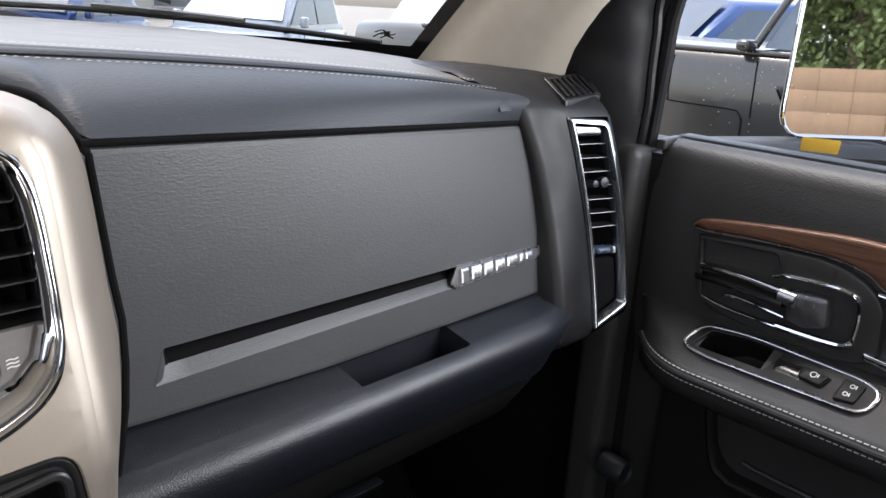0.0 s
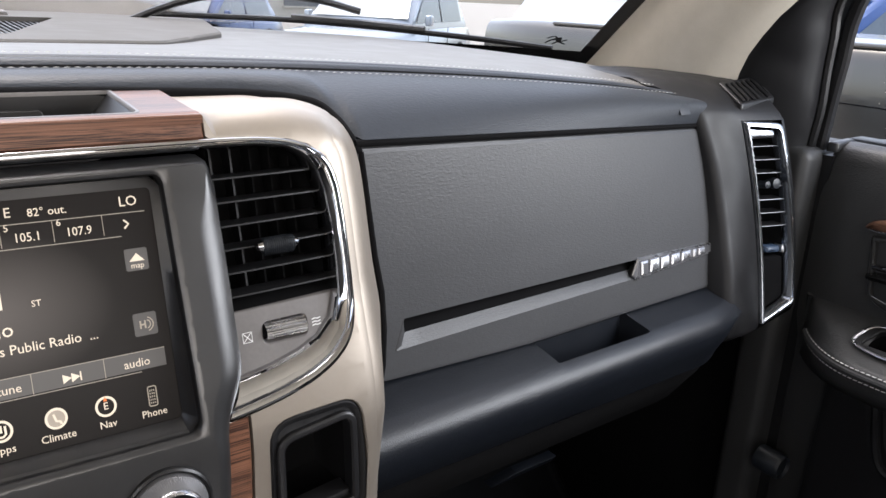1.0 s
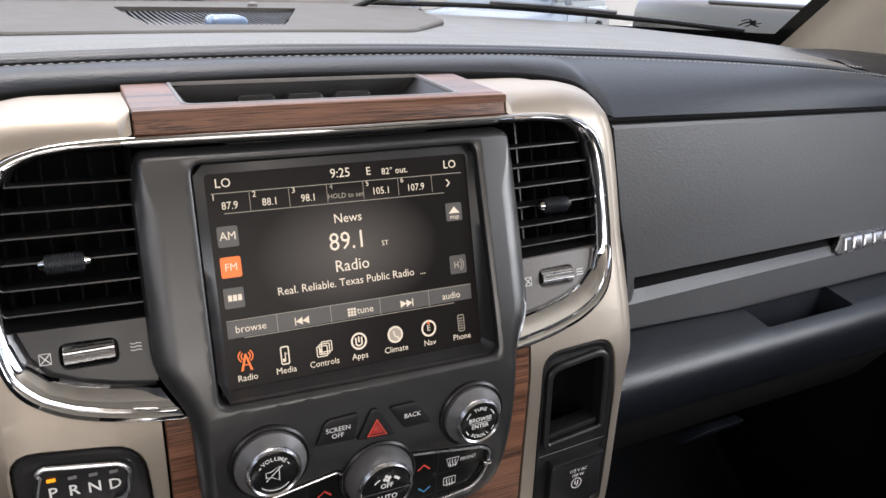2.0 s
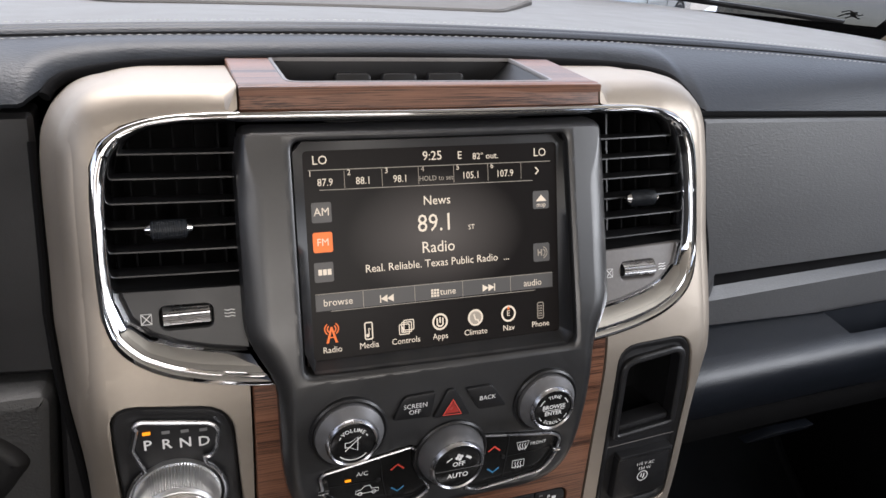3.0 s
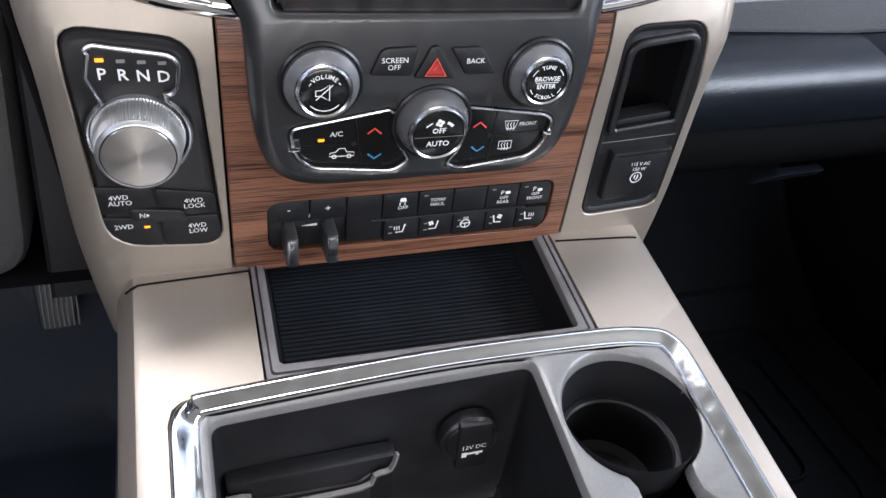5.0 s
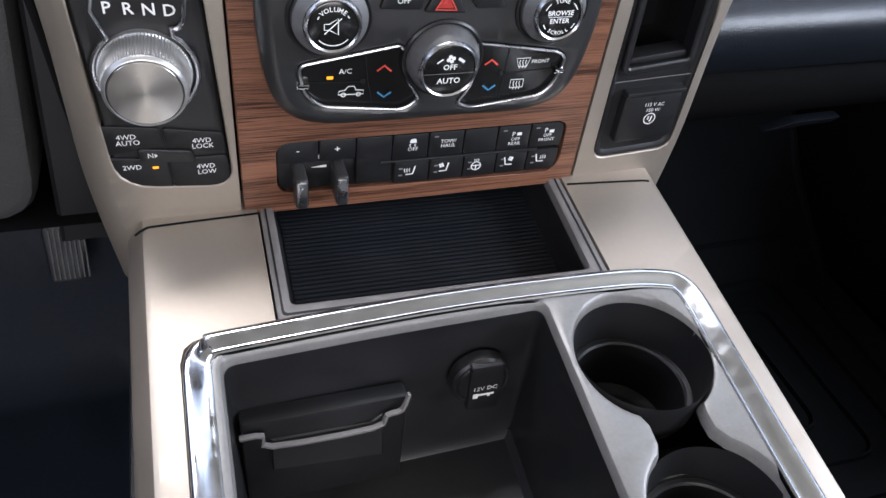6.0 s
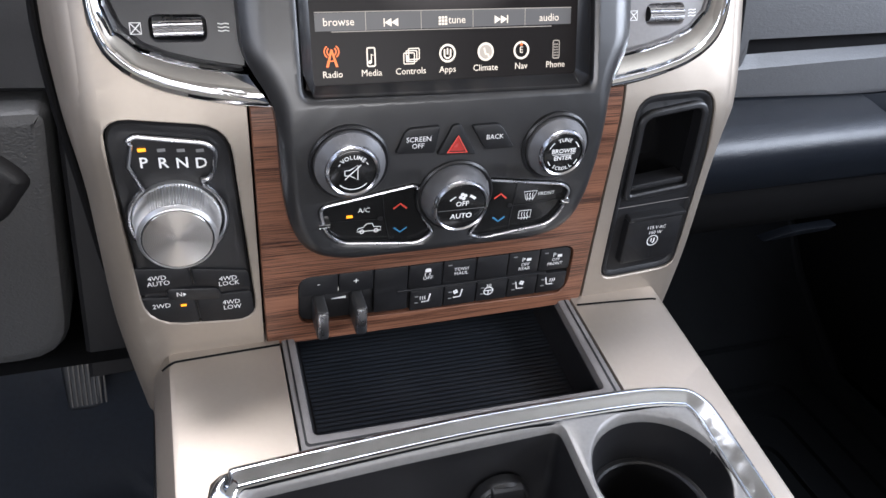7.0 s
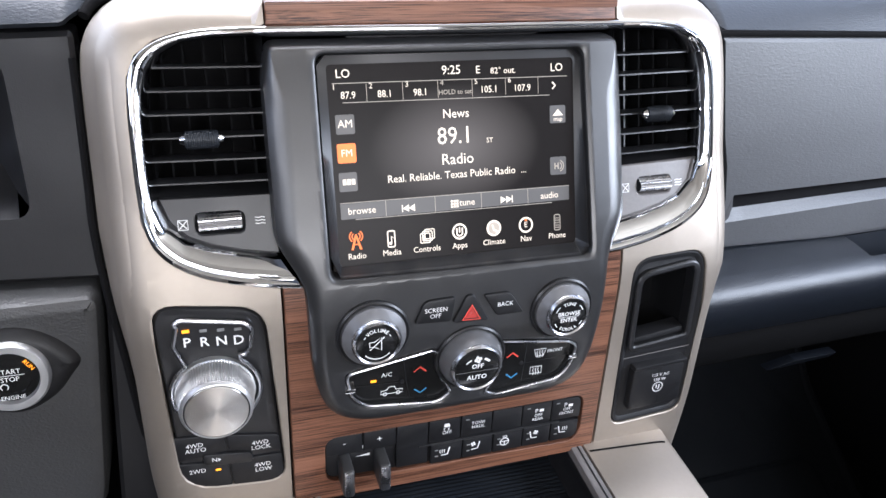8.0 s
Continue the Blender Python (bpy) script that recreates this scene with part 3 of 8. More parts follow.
    # dark shut line behind the centre stack: black rods drawn for the gap's shadow
    back = smooth_line([(0.0, 0.118, 1.442), (0.072, 0.117, 1.441), (0.133, 0.114, 1.439), (0.177, 0.112, 1.437), (0.207, 0.107, 1.433), (0.219, 0.102, 1.429), (0.225, 0.095, 1.423), (0.229, 0.088, 1.4165), (0.233, 0.083, 1.4085), (0.2375, 0.080, 1.399)], 8)
    for sgn in (-1, 1):
        part("shut_line", sweep([(sgn * (x - (0 if sgn > 0 else 0.10 * max(0, x - 0.16))), y, z) for x, y, z in back if sgn > 0 or z > 1.4215], ring_prof(0.0036, 12), up=(0, -1, 0)), VOID, dash)
    # near-black rod along the seam stands in for its shadow
    part("seam_gap", sweep([(x, seam_y(x) + 0.0018, seam_z(x) + 0.0016) for x in span(0.234, 0.704, 24)], ring_prof(0.0027, 10)), VOID, dash)
    # top of the pad back to the glass
    def back_y(x):
        return 0.86 - 0.62 * (abs(x) / 0.85) ** 2.6
    bm = bmesh.new()
    rows = []
    xs2 = span(-0.86, 0.86, 59)
    for x in xs2:
        z0 = stitch_z(min(abs(x), 0.74)) - (0.02 if abs(x) > 0.8 else 0)
        row = []
        for i in range(15):
            f = i / 14
            y = 0.174 + (back_y(x) - 0.174) * f
            zz = z0 + (top_z(x, y) - z0) * min(1, f * 2.4) ** 0.6
            row.append(bm.verts.new((x, y, zz + crown(min(abs(x), 0.8)) * max(0, 1 - 3 * f) - 0.41 * max(0, abs(x) - 0.55) ** 2)))
        rows.append(row)
    for a, b in zip(rows, rows[1:]):
        for i in range(len(a) - 1):
            bm.faces.new((a[i], a[i + 1], b[i + 1], b[i]))
    part("top_pad", bm, TOPLEATHER, dash, "leather top pad with the windscreen's light put into its pale colour")
    # matt panel with the speaker grille towards the glass
    T = lambda u, v, d: (u, v, top_z(u, v) + 0.002 + 0.020 * (v - 0.392) + d)
    pan_o = [(-0.30, 0.510), (-0.192, 0.364), (0.190, 0.360), (0.295, 0.500), (0.36, 0.76), (0.20, 0.80), (-0.20, 0.80), (-0.36, 0.76)]
    grille_o = rounded([(-0.067, 0.425), (0.070, 0.417), (0.150, 0.670), (-0.082, 0.680)], 0.012)
    part("centre_panel", plate(rounded(pan_o, 0.02), T, [(0, -0.006), (0, 0.0), (0.002, 0.002)], holes=[grille_o], hrings=[(0, 0.002), (0, -0.012)], cut=0.06), MATTPANEL, dash, "matt dark grey panel below the windscreen")
    sp = thing("speaker_grille", (0.0, 0.53, 1.44), "black ribbed speaker grille in the dashboard top", "speaker")
    part("backing", plate(inset(ccw(grille_o), -0.002), T, [(0, -0.016), (0, -0.012)]), BLACK, sp)
    ribs = []
    for i in range(36):
        x = -0.076 + i * 0.0062
        y0 = 0.426 if -0.066 < x < 0.068 else 0.43 + 3.1 * (x - 0.068) if x > 0 else 0.56
        ribs.append(sweep([T(x, y0, -0.006), T(x, 0.55, -0.006), T(x, 0.686, -0.006)], [(-0.0014, -0.006), (-0.0011, 0.003), (0.0011, 0.003), (0.0014, -0.006)]))
    part("rib", joined(*ribs), BLACK, sp)
    lens = lambda u, v, d: (u, 0.474 - d, 1.4500 + v)
    part("sensor_lens", plate(rounded(rect(0.0010, -0.008, 0.0430, 0.0125), 0.0095, 8), lens, [(0, -0.03), (0, 0.0), (0.0015, 0.004), (0.004, 0.0065), (0.007, 0.0075)]), mat("pale_blue_lens", (0.17, 0.24, 0.36), 0.25), sp, "pale blue sensor cover", smooth=60)
    part("light_sensor", lathe([(0.008, -0.006), (0.008, 0.002), (0.006, 0.006), (0.002, 0.008)], T, 0.098, 0.700, 20), GREYTRIM, sp)
    # end cap beside the door, open where the tall vent sits
    bm = bmesh.new()
    edge_z, edge_x, edge_y = [1.165, 1.2328, 1.2817, 1.3388, 1.3844, 1.4153], [0.692, 0.6985, 0.7048, 0.6995, 0.6875, 0.6762], [0.062, 0.080, 0.100, 0.118, 0.132, 0.145]
    cols = [(-0.004, 0.030, 0), (0.0, 0.008, 0), (0.004, 0.0015, 0), (0.012, 0.0, 0)]

    def foot(z):
        return Vector((float(np.interp(z, edge_z, edge_x)), float(np.interp(z, edge_z, edge_y)), z))
    rows = []
    for k in range(16):
        if k < 4:
            dx, dy, _ = cols[k]
            zb, at = 1.165, lambda z: foot(z) + Vector((dx, dy, 0))
        elif k < 9:
            q = (k - 3) / 5
            zb, at = 1.165 - 0.004 * q, lambda z: (foot(z) + Vector((0.012, 0, 0))).lerp(Vector(vent_face(-0.001, z, 0.001)), q) + Vector((0, -0.002 * math.sin(q * math.pi), 0))
        else:
            e = [(0.051, 0, 0), (0.055, 0.001, 0), (0.060, 0.006, 0), (0.064, 0.016, 0), (0.066, 0.035, 0), (0.064, 0.07, 0), (0.060, 0.12, 0)][k - 9]
            zb, at = 1.180, lambda z: Vector(vent_face(e[0], z, 0.001)) + Vector((0, e[1], 0))
        col = [at(zb) + Vector((0, 0.05, -0.025)), at(zb) + Vector((0, 0.012, -0.014)), at(zb) + Vector((0, 0.002, -0.006))]
        col += [at(zb + (1.3895 - zb) * i / 10) for i in range(11)]
        t = at(1.3895)
        fall = 0.07 * (t.x - 0.735) + (0.25 * max(0, t.y - 0.135) if k > 10 else 0)
        x_in = -0.042 * (1 if k < 4 else max(0, 1 - (k - 3) / 7))
        for y, z in ((0.002, 1.3960), (0.006, 1.4010), (0.014, 1.4075), (0.026, 1.4160), (0.040, 1.4235), (0.060, 1.4300), (0.10, 1.4335), (0.16, 1.4340)):
            col.append(Vector((t.x + x_in * min(1, y / 0.045) ** 1.2, t.y + y, z - max(0, fall))))
        rows.append([bm.verts.new(p) for p in col])
    for k, (a, b) in enumerate(zip(rows, rows[1:])):
        for i in range(len(a) - 1):
            if k == 8 and 2 <= i <= 12:
                continue
            bm.faces.new((a[i], a[i + 1], b[i + 1], b[i]))
    part("end_cap", bm, BLACK, dash, "black grained end cap", smooth=60)
    part("core", joined(box(0.19, 0.19, 1.06, 0.80, 0.24, 1.395), box(0.19, 0.17, 1.395, 0.70, 0.24, 1.405)), VOID, dash)
    # driver side, below the seam
    drv = lambda u, v, d: (u, 0.0865 - (1.4145 - v) * 0.22 + 0.12 * max(0, -u - 0.231) - d, v)
    part("driver_panel", plate(rounded([(-0.78, 1.262), (-0.226, 1.262), (-0.226, 1.4145), (-0.78, 1.392)], 0.004), drv, [(0, -0.03), (0, -0.003), (0.003, 0)], holes=[rounded([(-0.60, 1.300), (-0.264, 1.303), (-0.268, 1.40), (-0.60, 1.40)], 0.012)], hrings=[(0, 0), (0, -0.03)]), BLACK, dash, "matt black panel beside the centre stack")
    part("instrument_hood", pan(rounded([(-0.60, 1.300), (-0.264, 1.303), (-0.268, 1.40), (-0.60, 1.40)], 0.012), drv, 0.0, -0.05, 0.03), SATIN, dash)
    knee = lambda u, v, d: (u, 0.038 - (1.26 - v) * 0.10 - d, v)
    part("knee_panel", plate(rounded([(-0.78, 1.085), (-0.246, 1.085), (-0.229, 1.258), (-0.78, 1.258)], [0.01, 0.03, 0.01, 0.01]), knee, [(0, -0.05), (0, -0.008), (0.003, -0.002), (0.008, 0)], cut=0.05), LEATHER, dash, "black grained knee panel")
    part("side_filler", plate([(-0.240, 1.06), (-0.206, 1.06), (-0.206, 1.258), (-0.227, 1.258)], knee, [(0, -0.06), (0, -0.010), (0.003, -0.007)]), BLACK, dash)
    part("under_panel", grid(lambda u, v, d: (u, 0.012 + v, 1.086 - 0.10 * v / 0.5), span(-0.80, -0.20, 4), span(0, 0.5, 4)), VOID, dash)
    part("column_cover", box(-0.56, -0.02, 1.16, -0.40, 0.10, 1.27, 0.03, 3), BLACK, dash)
    # start button
    sb = thing("start_button", (-0.287, 0.03, 1.222), "round black engine start button in a satin silver ring", "button")
    K = knee
    part("boss", plate(smooth_line([(-0.2440, 1.2165), (-0.2560, 1.2330), (-0.2750, 1.2440), (-0.2980, 1.2440), (-0.3180, 1.2300), (-0.3200, 1.2080), (-0.3060, 1.1880), (-0.2850, 1.1810), (-0.2640, 1.1900), (-0.2520, 1.2030)], 4, True), K, [(0, -0.004), (0.003, 0.001), (0.008, 0.004), (0.010, 0.0045)]), BLACK, sb)
    u, v = -0.2872, 1.2125
    part("ring", lathe([(0.0235, 0.0), (0.0235, 0.008), (0.0222, 0.010), (0.0178, 0.010), (0.0168, 0.007)], K, u, v, 56, cap=False), KNOBSILVER, sb, "satin silver ring")
    part("cap", lathe([(0.0170, 0.0), (0.0170, 0.007), (0.0125, 0.0072), (0.0120, 0.0064), (0.006, 0.0066)], K, u, v, 48), GLOSSBLACK, sb)
    F = plane_of(K, u, v, 0.0078)
    lettering(sb, "START", F, u, v + 0.0042, 0.0032)
    lettering(sb, "STOP", F, u, v - 0.0012, 0.0032)
    lettering(sb, "ENGINE", F, u, v - 0.0140, 0.0028)
    part("rule", stroke([(u - 0.0085, v + 0.0015), (u + 0.0085, v + 0.0015)], F, 0.0004, 0.0002), WHITEINK, sb)
    part("restart_icon", stroke([(u - 0.004 + 0.0022 * math.cos(a), v - 0.0062 + 0.0022 * math.sin(a)) for a in span(-1.0, 4.1, 12)], F, 0.0006, 0.0002), WHITEINK, sb)
    lettering(sb, "RUN", F, u + 0.0118, v + 0.0075, 0.0028, AMBER, turn=-0.95)
    return dash


dashboard()


# ---- glove compartments ----
def glove_compartment():
    gl = thing("upper_glove_compartment", (0.47, 0.10, 1.30), "charcoal grained upper glove compartment with a long recessed grip bar", "glove compartment")
    gtop = lambda x: seam_z(x) - 0.0012
    gbot = lambda x: float(np.interp(x, [0.205, 0.246, 0.411, 0.555, 0.73], [1.228, 1.2240, 1.2135, 1.2112, 1.2085]))
    o = rounded([(0.205, gbot(0.205)), (0.246, gbot(0.246)), (0.411, gbot(0.411)), (0.555, gbot(0.555)), (0.7300, gbot(0.73)), (0.7285, 1.235), (0.7225, 1.2926), (0.7160, 1.340), (0.7065, gtop(0.7065)), (0.205, gtop(0.205))], [0.004, 0.02, 0.03, 0.03, 0.014, 0.01, 0.02, 0.02, 0.004, 0.004])
    rec = [(0.2655, 1.2470), (0.566, 1.2445), (0.572, 1.2625), (0.2735, 1.2705)]
    part("lid", plate(o, glove, [(0, -0.03), (0, -0.004), (0.0012, -0.001), (0.004, 0)], holes=[rec], hrings=[(0, 0), (0.0004, -0.001)], cut=0.03), GLOVE, gl, "charcoal grained lid", smooth=8)
    # the grip: a deep slot over a sloping bar
    def grip(x):
        f = (x - 0.2655) / 0.3065
        return 1.2706 - 0.0080 * f, 1.2468 - 0.0024 * f, min(1, f / 0.035)
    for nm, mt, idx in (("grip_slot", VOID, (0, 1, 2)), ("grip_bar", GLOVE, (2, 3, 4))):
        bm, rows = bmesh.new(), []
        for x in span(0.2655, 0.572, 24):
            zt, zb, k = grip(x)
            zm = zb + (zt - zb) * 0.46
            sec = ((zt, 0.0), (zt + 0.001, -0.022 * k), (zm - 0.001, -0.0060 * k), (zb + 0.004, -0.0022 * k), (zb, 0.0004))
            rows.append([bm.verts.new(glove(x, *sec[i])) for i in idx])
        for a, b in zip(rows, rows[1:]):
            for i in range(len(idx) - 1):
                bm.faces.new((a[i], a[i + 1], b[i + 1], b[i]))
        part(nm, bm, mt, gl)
    part("slot_end", slab([(0.2640, 1.2466), (0.2705, 1.2500), (0.2735, 1.2600), (0.2725, 1.2712)], glove, -0.012, 0.0004, 0.0008), GLOVE, gl)
    # nameplate: a raised bar with seven plain blocks
    np_o = [(0.5560, 1.2490), (0.5630, 1.2432), (0.7010, 1.2474), (0.7045, 1.2578), (0.5665, 1.2640)]
    plate_ob = part("nameplate", plate(np_o, glove, [(0, -0.004), (0, 0.0018), (0.0008, 0.0028)], step=0.01), DULLCHROME, gl, "chrome nameplate with raised blocks")
    part("nameplate_field", plate([(0.5640, 1.2462), (0.6995, 1.2496), (0.7018, 1.2562), (0.5680, 1.2616)], glove, [(0, 0.0027), (0, 0.0031)]), KNURL, plate_ob)
    x = 0.5695
    for wd in (0.0105, 0.0145, 0.0135, 0.0145, 0.0165, 0.0060, 0.0110):
        f = (x - 0.5695) / 0.13
        zb, zt = 1.2476 + 0.0030 * f, 1.2604 - 0.0046 * f
        blk = [(x, zb), (x + wd, zb), (x + wd + 0.0006, zt), (x + 0.0006, zt)]
        part("raised_block", plate(blk, glove, [(0, 0.0028), (0, 0.0042), (0.0014, 0.0054)]), DULLCHROME, plate_ob)
        x += wd + 0.0046
    part("airbag_mark", slab(rect(0.648, 1.3985, 0.664, 1.4085), lambda u, v, d: (u, 0.1352 + (v - 1.4035) * 0.6 - d, v), -0.006, 0.0008, 0.0004), PADLEATHER, gl, "small embossed square")
    # lower compartment: ledge, rounded nose and receding face
    lo = thing("lower_glove_compartment", (0.47, 0.05, 1.15), "black grained lower glove compartment with a finger pull", "glove compartment")
    n0, n1 = 0.417, 0.549

    def section(x):
        f = (x - 0.205) / 0.53
        e = min(1, max(0, (x - 0.655) / 0.115))
        e = e * e * (3 - 2 * e)
        yb = glove_y(x, 1.21) + 0.006
        zt = 1.2225 - 0.016 * f + 0.004 * e
        nose = 0.012 + 0.044 * f + 0.026 * e
        h = 1 - 0.40 * e
        zk = gbot(min(x, 0.73)) + 0.0005 + 0.006 * e
        return [(yb + 0.02, zk), (yb, zk), (yb - 0.3 * (yb - nose), zt - 0.0035), (nose + 0.0185, zt - 0.0066), (nose + 0.016, zt - 0.0075), (nose + 0.006, zt - 0.0125), (nose + 0.0005, zt - 0.020),
                (nose - 0.001, zt - 0.029 * h), (nose + 0.004, zt - 0.044 * h), (nose + 0.014, zt - 0.064 * h), (nose + 0.017, zt - (0.0655 + 0.008 * f) * h), (nose + 0.03, zt - (0.068 + 0.008 * f) * h)]
    bm = bmesh.new()
    rows = []
    xs = sorted(set(span(0.205, 0.770, 58) + [n0, n0 + 0.004, n1 - 0.004, n1]))
    for x in xs:
        s = section(x)
        if n0 + 0.003 < x < n1 - 0.003:
            dip = {1: 0.003, 2: 0.036, 3: 0.034, 4: 0.001}
            s = [(y + (0.012 if i == 2 else 0.0), z - dip.get(i, 0)) for i, (y, z) in enumerate(s)]
        rows.append([bm.verts.new((x, y, z)) for y, z in s])
    for a, b in zip(rows, rows[1:]):
        for i in range(len(a) - 1):
            bm.faces.new((a[i], a[i + 1], b[i + 1], b[i]))
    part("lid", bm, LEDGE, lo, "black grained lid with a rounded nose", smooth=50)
    bm = bmesh.new()
    rows = []
    for x in span(0.205, 0.755, 20):
        y, z = section(x)[-1]
        rows.append([bm.verts.new(q) for q in ((x, y - 0.006, z + 0.003), (x, y - 0.004, z - 0.01), (x, y + 0.03, z - 0.06), (x, y + 0.10, z - 0.12), (x, y + 0.22, z - 0.17), (x, y + 0.40, z - 0.19))])
    for a, b in zip(rows, rows[1:]):
        for i in range(len(a) - 1):
            bm.faces.new((a[i], a[i + 1], b[i + 1], b[i]))
    # the near-black colour carries the shade under the ledge
    part("knee_bolster", bm, VOID, lo, "panel under the compartment, footwell shade put into its colour", smooth=60)
    part("latch", slab([(0.452, 0.998), (0.53, 1.010), (0.53, 1.022), (0.475, 1.018)], lambda u, v, d: (u, 0.120 + (1.06 - v) * 0.75 - d, v), -0.01, 0.004, 0.002), LEDGE, lo)


glove_compartment()


# ---- centre stack ----
RING = [(0.0, 1.4245), (0.060, 1.4247), (0.115, 1.4245), (0.145, 1.4235), (0.163, 1.4212), (0.178, 1.4165), (0.189, 1.4085), (0.1945, 1.3965), (0.1965, 1.380), (0.1970, 1.360), (0.1970, 1.335),
        (0.1955, 1.3165), (0.1905, 1.3025), (0.181, 1.2925), (0.166, 1.2845), (0.148, 1.2790), (0.128, 1.2750), (0.106, 1.2722)]
INNER = [(0.0, 1.4165), (0.115, 1.4165), (0.145, 1.4162), (0.163, 1.4138), (0.174, 1.4085), (0.181, 1.3995), (0.1845, 1.3875), (0.1862, 1.370), (0.1865, 1.345), (0.1855, 1.3245), (0.181, 1.3125),
         (0.171, 1.3035), (0.158, 1.2982), (0.140, 1.2938), (0.120, 1.2905)]


def centre_stack():
    st = thing("centre_stack", (0, 0.02, 1.09), "centre stack with champagne trim, walnut veneer and chrome surrounds", "centre stack")
    top = 1.4375
    up = RING[2:]
    for sgn in (-1, 1):
        outl = [(0.1155, top), (0.174, top), (0.200, 1.4305), (0.2105, 1.412), (0.2125, 1.38), (0.2130, 1.25), (0.2130, 1.13), (0.2090, 1.085), (0.203, 1.035), (0.120, 1.035), (0.1195, 1.2735)]
        rad = [0, 0.014, 0.016, 0.014, 0.02, 0.02, 0.02, 0.02, 0.01, 0, 0]
        o = rounded(outl, rad) + [q for q in up[::-1] if q[0] > 0.1195] + [(0.1155, 1.4248)]
        o = [(sgn * a, b) for a, b in o]
        wgt = lambda x, z: 1.0 if (abs(x) > 0.2 or z > 1.43 or (abs(x) > 0.176 and z > 1.4285)) and abs(x) > 0.117 else 0.06
        if sgn < 0:
            hole = rounded([(-0.1985, 1.270), (-0.1310, 1.262), (-0.1235, 1.120), (-0.1925, 1.126)], [0.016, 0.018, 0.016, 0.022])
        else:
            hole = rounded([(0.1300, 1.264), (0.1905, 1.266), (0.1985, 1.212), (0.1985, 1.117), (0.1330, 1.113)], [0.016, 0.014, 0.02, 0.014, 0.012])
        sp = part("trim_panel", plate(o, stack, [(0, -0.085), (0, -0.016), (0.0015, -0.010), (0.005, -0.005), (0.010, -0.0018), (0.016, 0)], holes=[hole], hrings=[(0.0008, 0), (0, -0.0008), (0, -0.012)], w=wgt, step=0.008, cut=0.02),
                  SILVER, st, "champagne satin trim panel", smooth=28)
        # leaning flank that closes the panel against the dashboard, growing out of its rounded corner
        rim = [q for q in resample(rounded(outl, rad), 0.006) if q[0] > 0.150 and q[1] > 1.13]
        rows, bm = [], bmesh.new()
        for k, (px, pz) in enumerate(rim):
            p0, p1 = rim[max(0, k - 1)], rim[min(len(rim) - 1, k + 1)]
            tx, tz = p1[0] - p0[0], p1[1] - p0[1]
            ln = math.hypot(tx, tz)
            nx, nz = -tz / ln, tx / ln
            q = float(np.interp(pz, [1.13, 1.22, 1.30, 1.392, 1.404, 1.415, 1.425, 1.4315, 1.4360, 1.4375], [0.0, 0.42, 1.0, 1.0, 0.93, 0.72, 0.40, 0.18, 0.05, 0.0])) * (1.0 if sgn > 0 else 0.5)
            row = []
            for e, d, own in ((-0.0120, -0.0022, -0.0018), (-0.0080, -0.0028, -0.0034), (-0.0040, -0.0044, -0.0072), (0.0, -0.0074, -0.0160), (0.0035, -0.0112, -0.020), (0.009, -0.0185, -0.028), (0.016, -0.0285, -0.034), (0.0225, -0.038, -0.040), (0.0240, -0.043, -0.045), (0.0240, -0.060, -0.060)):
                w_ = e * q - 0.0009 * (1 - min(1, q * 3)) if e >= 0 else e
                row.append(bm.verts.new(stack(sgn * (px + nx * w_), pz + nz * w_, own - 0.0006 + (d - own + 0.0006) * min(1, q * 1.6))))
            rows.append(row)
        for a, b in zip(rows, rows[1:]):
            for i in range(len(a) - 1):
                bm.faces.new((a[i], a[i + 1], b[i + 1], b[i]))
        part("flank", bm, SILVER, st, smooth=70)
        part("flank_gap", sweep([stack(sgn * (0.2150 + (0.0255 if sgn > 0 else 0.0130) * float(np.interp(z, [1.13, 1.22, 1.30, 1.42], [0.0, 0.42, 1.0, 0.9]))), z, -0.0420) for z in span(1.400, 1.14, 12)], ring_prof(0.0024, 8), up=(0, -1, 0)), VOID, st)
    # chrome surround with its stepped section
    bm = bmesh.new()

    def even(poly, m):
        d = [0]
        for a, b in zip(poly, poly[1:]):
            d.append(d[-1] + math.dist(a, b))
        return [(float(np.interp(d[-1] * k / (m - 1), d, [p[0] for p in poly])), float(np.interp(d[-1] * k / (m - 1), d, [p[1] for p in poly]))) for k in range(m)]
    A = smooth_line([(-a, b) for a, b in RING[::-1]] + RING[1:], 5)
    B = even([(-a, b) for a, b in INNER[::-1]] + INNER[1:], 4000)
    Bv = np.array(B)
    rows = []
    last = 0
    for q in A:
        dd = np.hypot(Bv[:, 0] - q[0], Bv[:, 1] - q[1])
        dd[:last] += 1.0
        k = int(np.argmin(dd))
        last = k
        p = B[k]
        row = []
        for f, d in ((-0.02, -0.010), (-0.02, 0.0012), (0.03, 0.0020), (0.16, 0.0024), (0.24, 0.0014), (0.28, -0.0006), (0.36, -0.0006), (0.44, 0.0004), (0.60, -0.0008), (0.80, -0.0042), (1.0, -0.0100), (1.02, -0.016)):
            row.append(bm.verts.new(stack(q[0] + (p[0] - q[0]) * f, q[1] + (p[1] - q[1]) * f, d)))
        rows.append(row)
    for a, b in zip(rows, rows[1:]):
        for i in range(len(a) - 1):
            bm.faces.new((a[i], a[i + 1], b[i + 1], b[i]))
    bmesh.ops.remove_doubles(bm, verts=bm.verts, dist=0.00003)
    part("chrome_surround", bm, CHROME, st, "polished chrome surround round screen and vents", smooth=40)
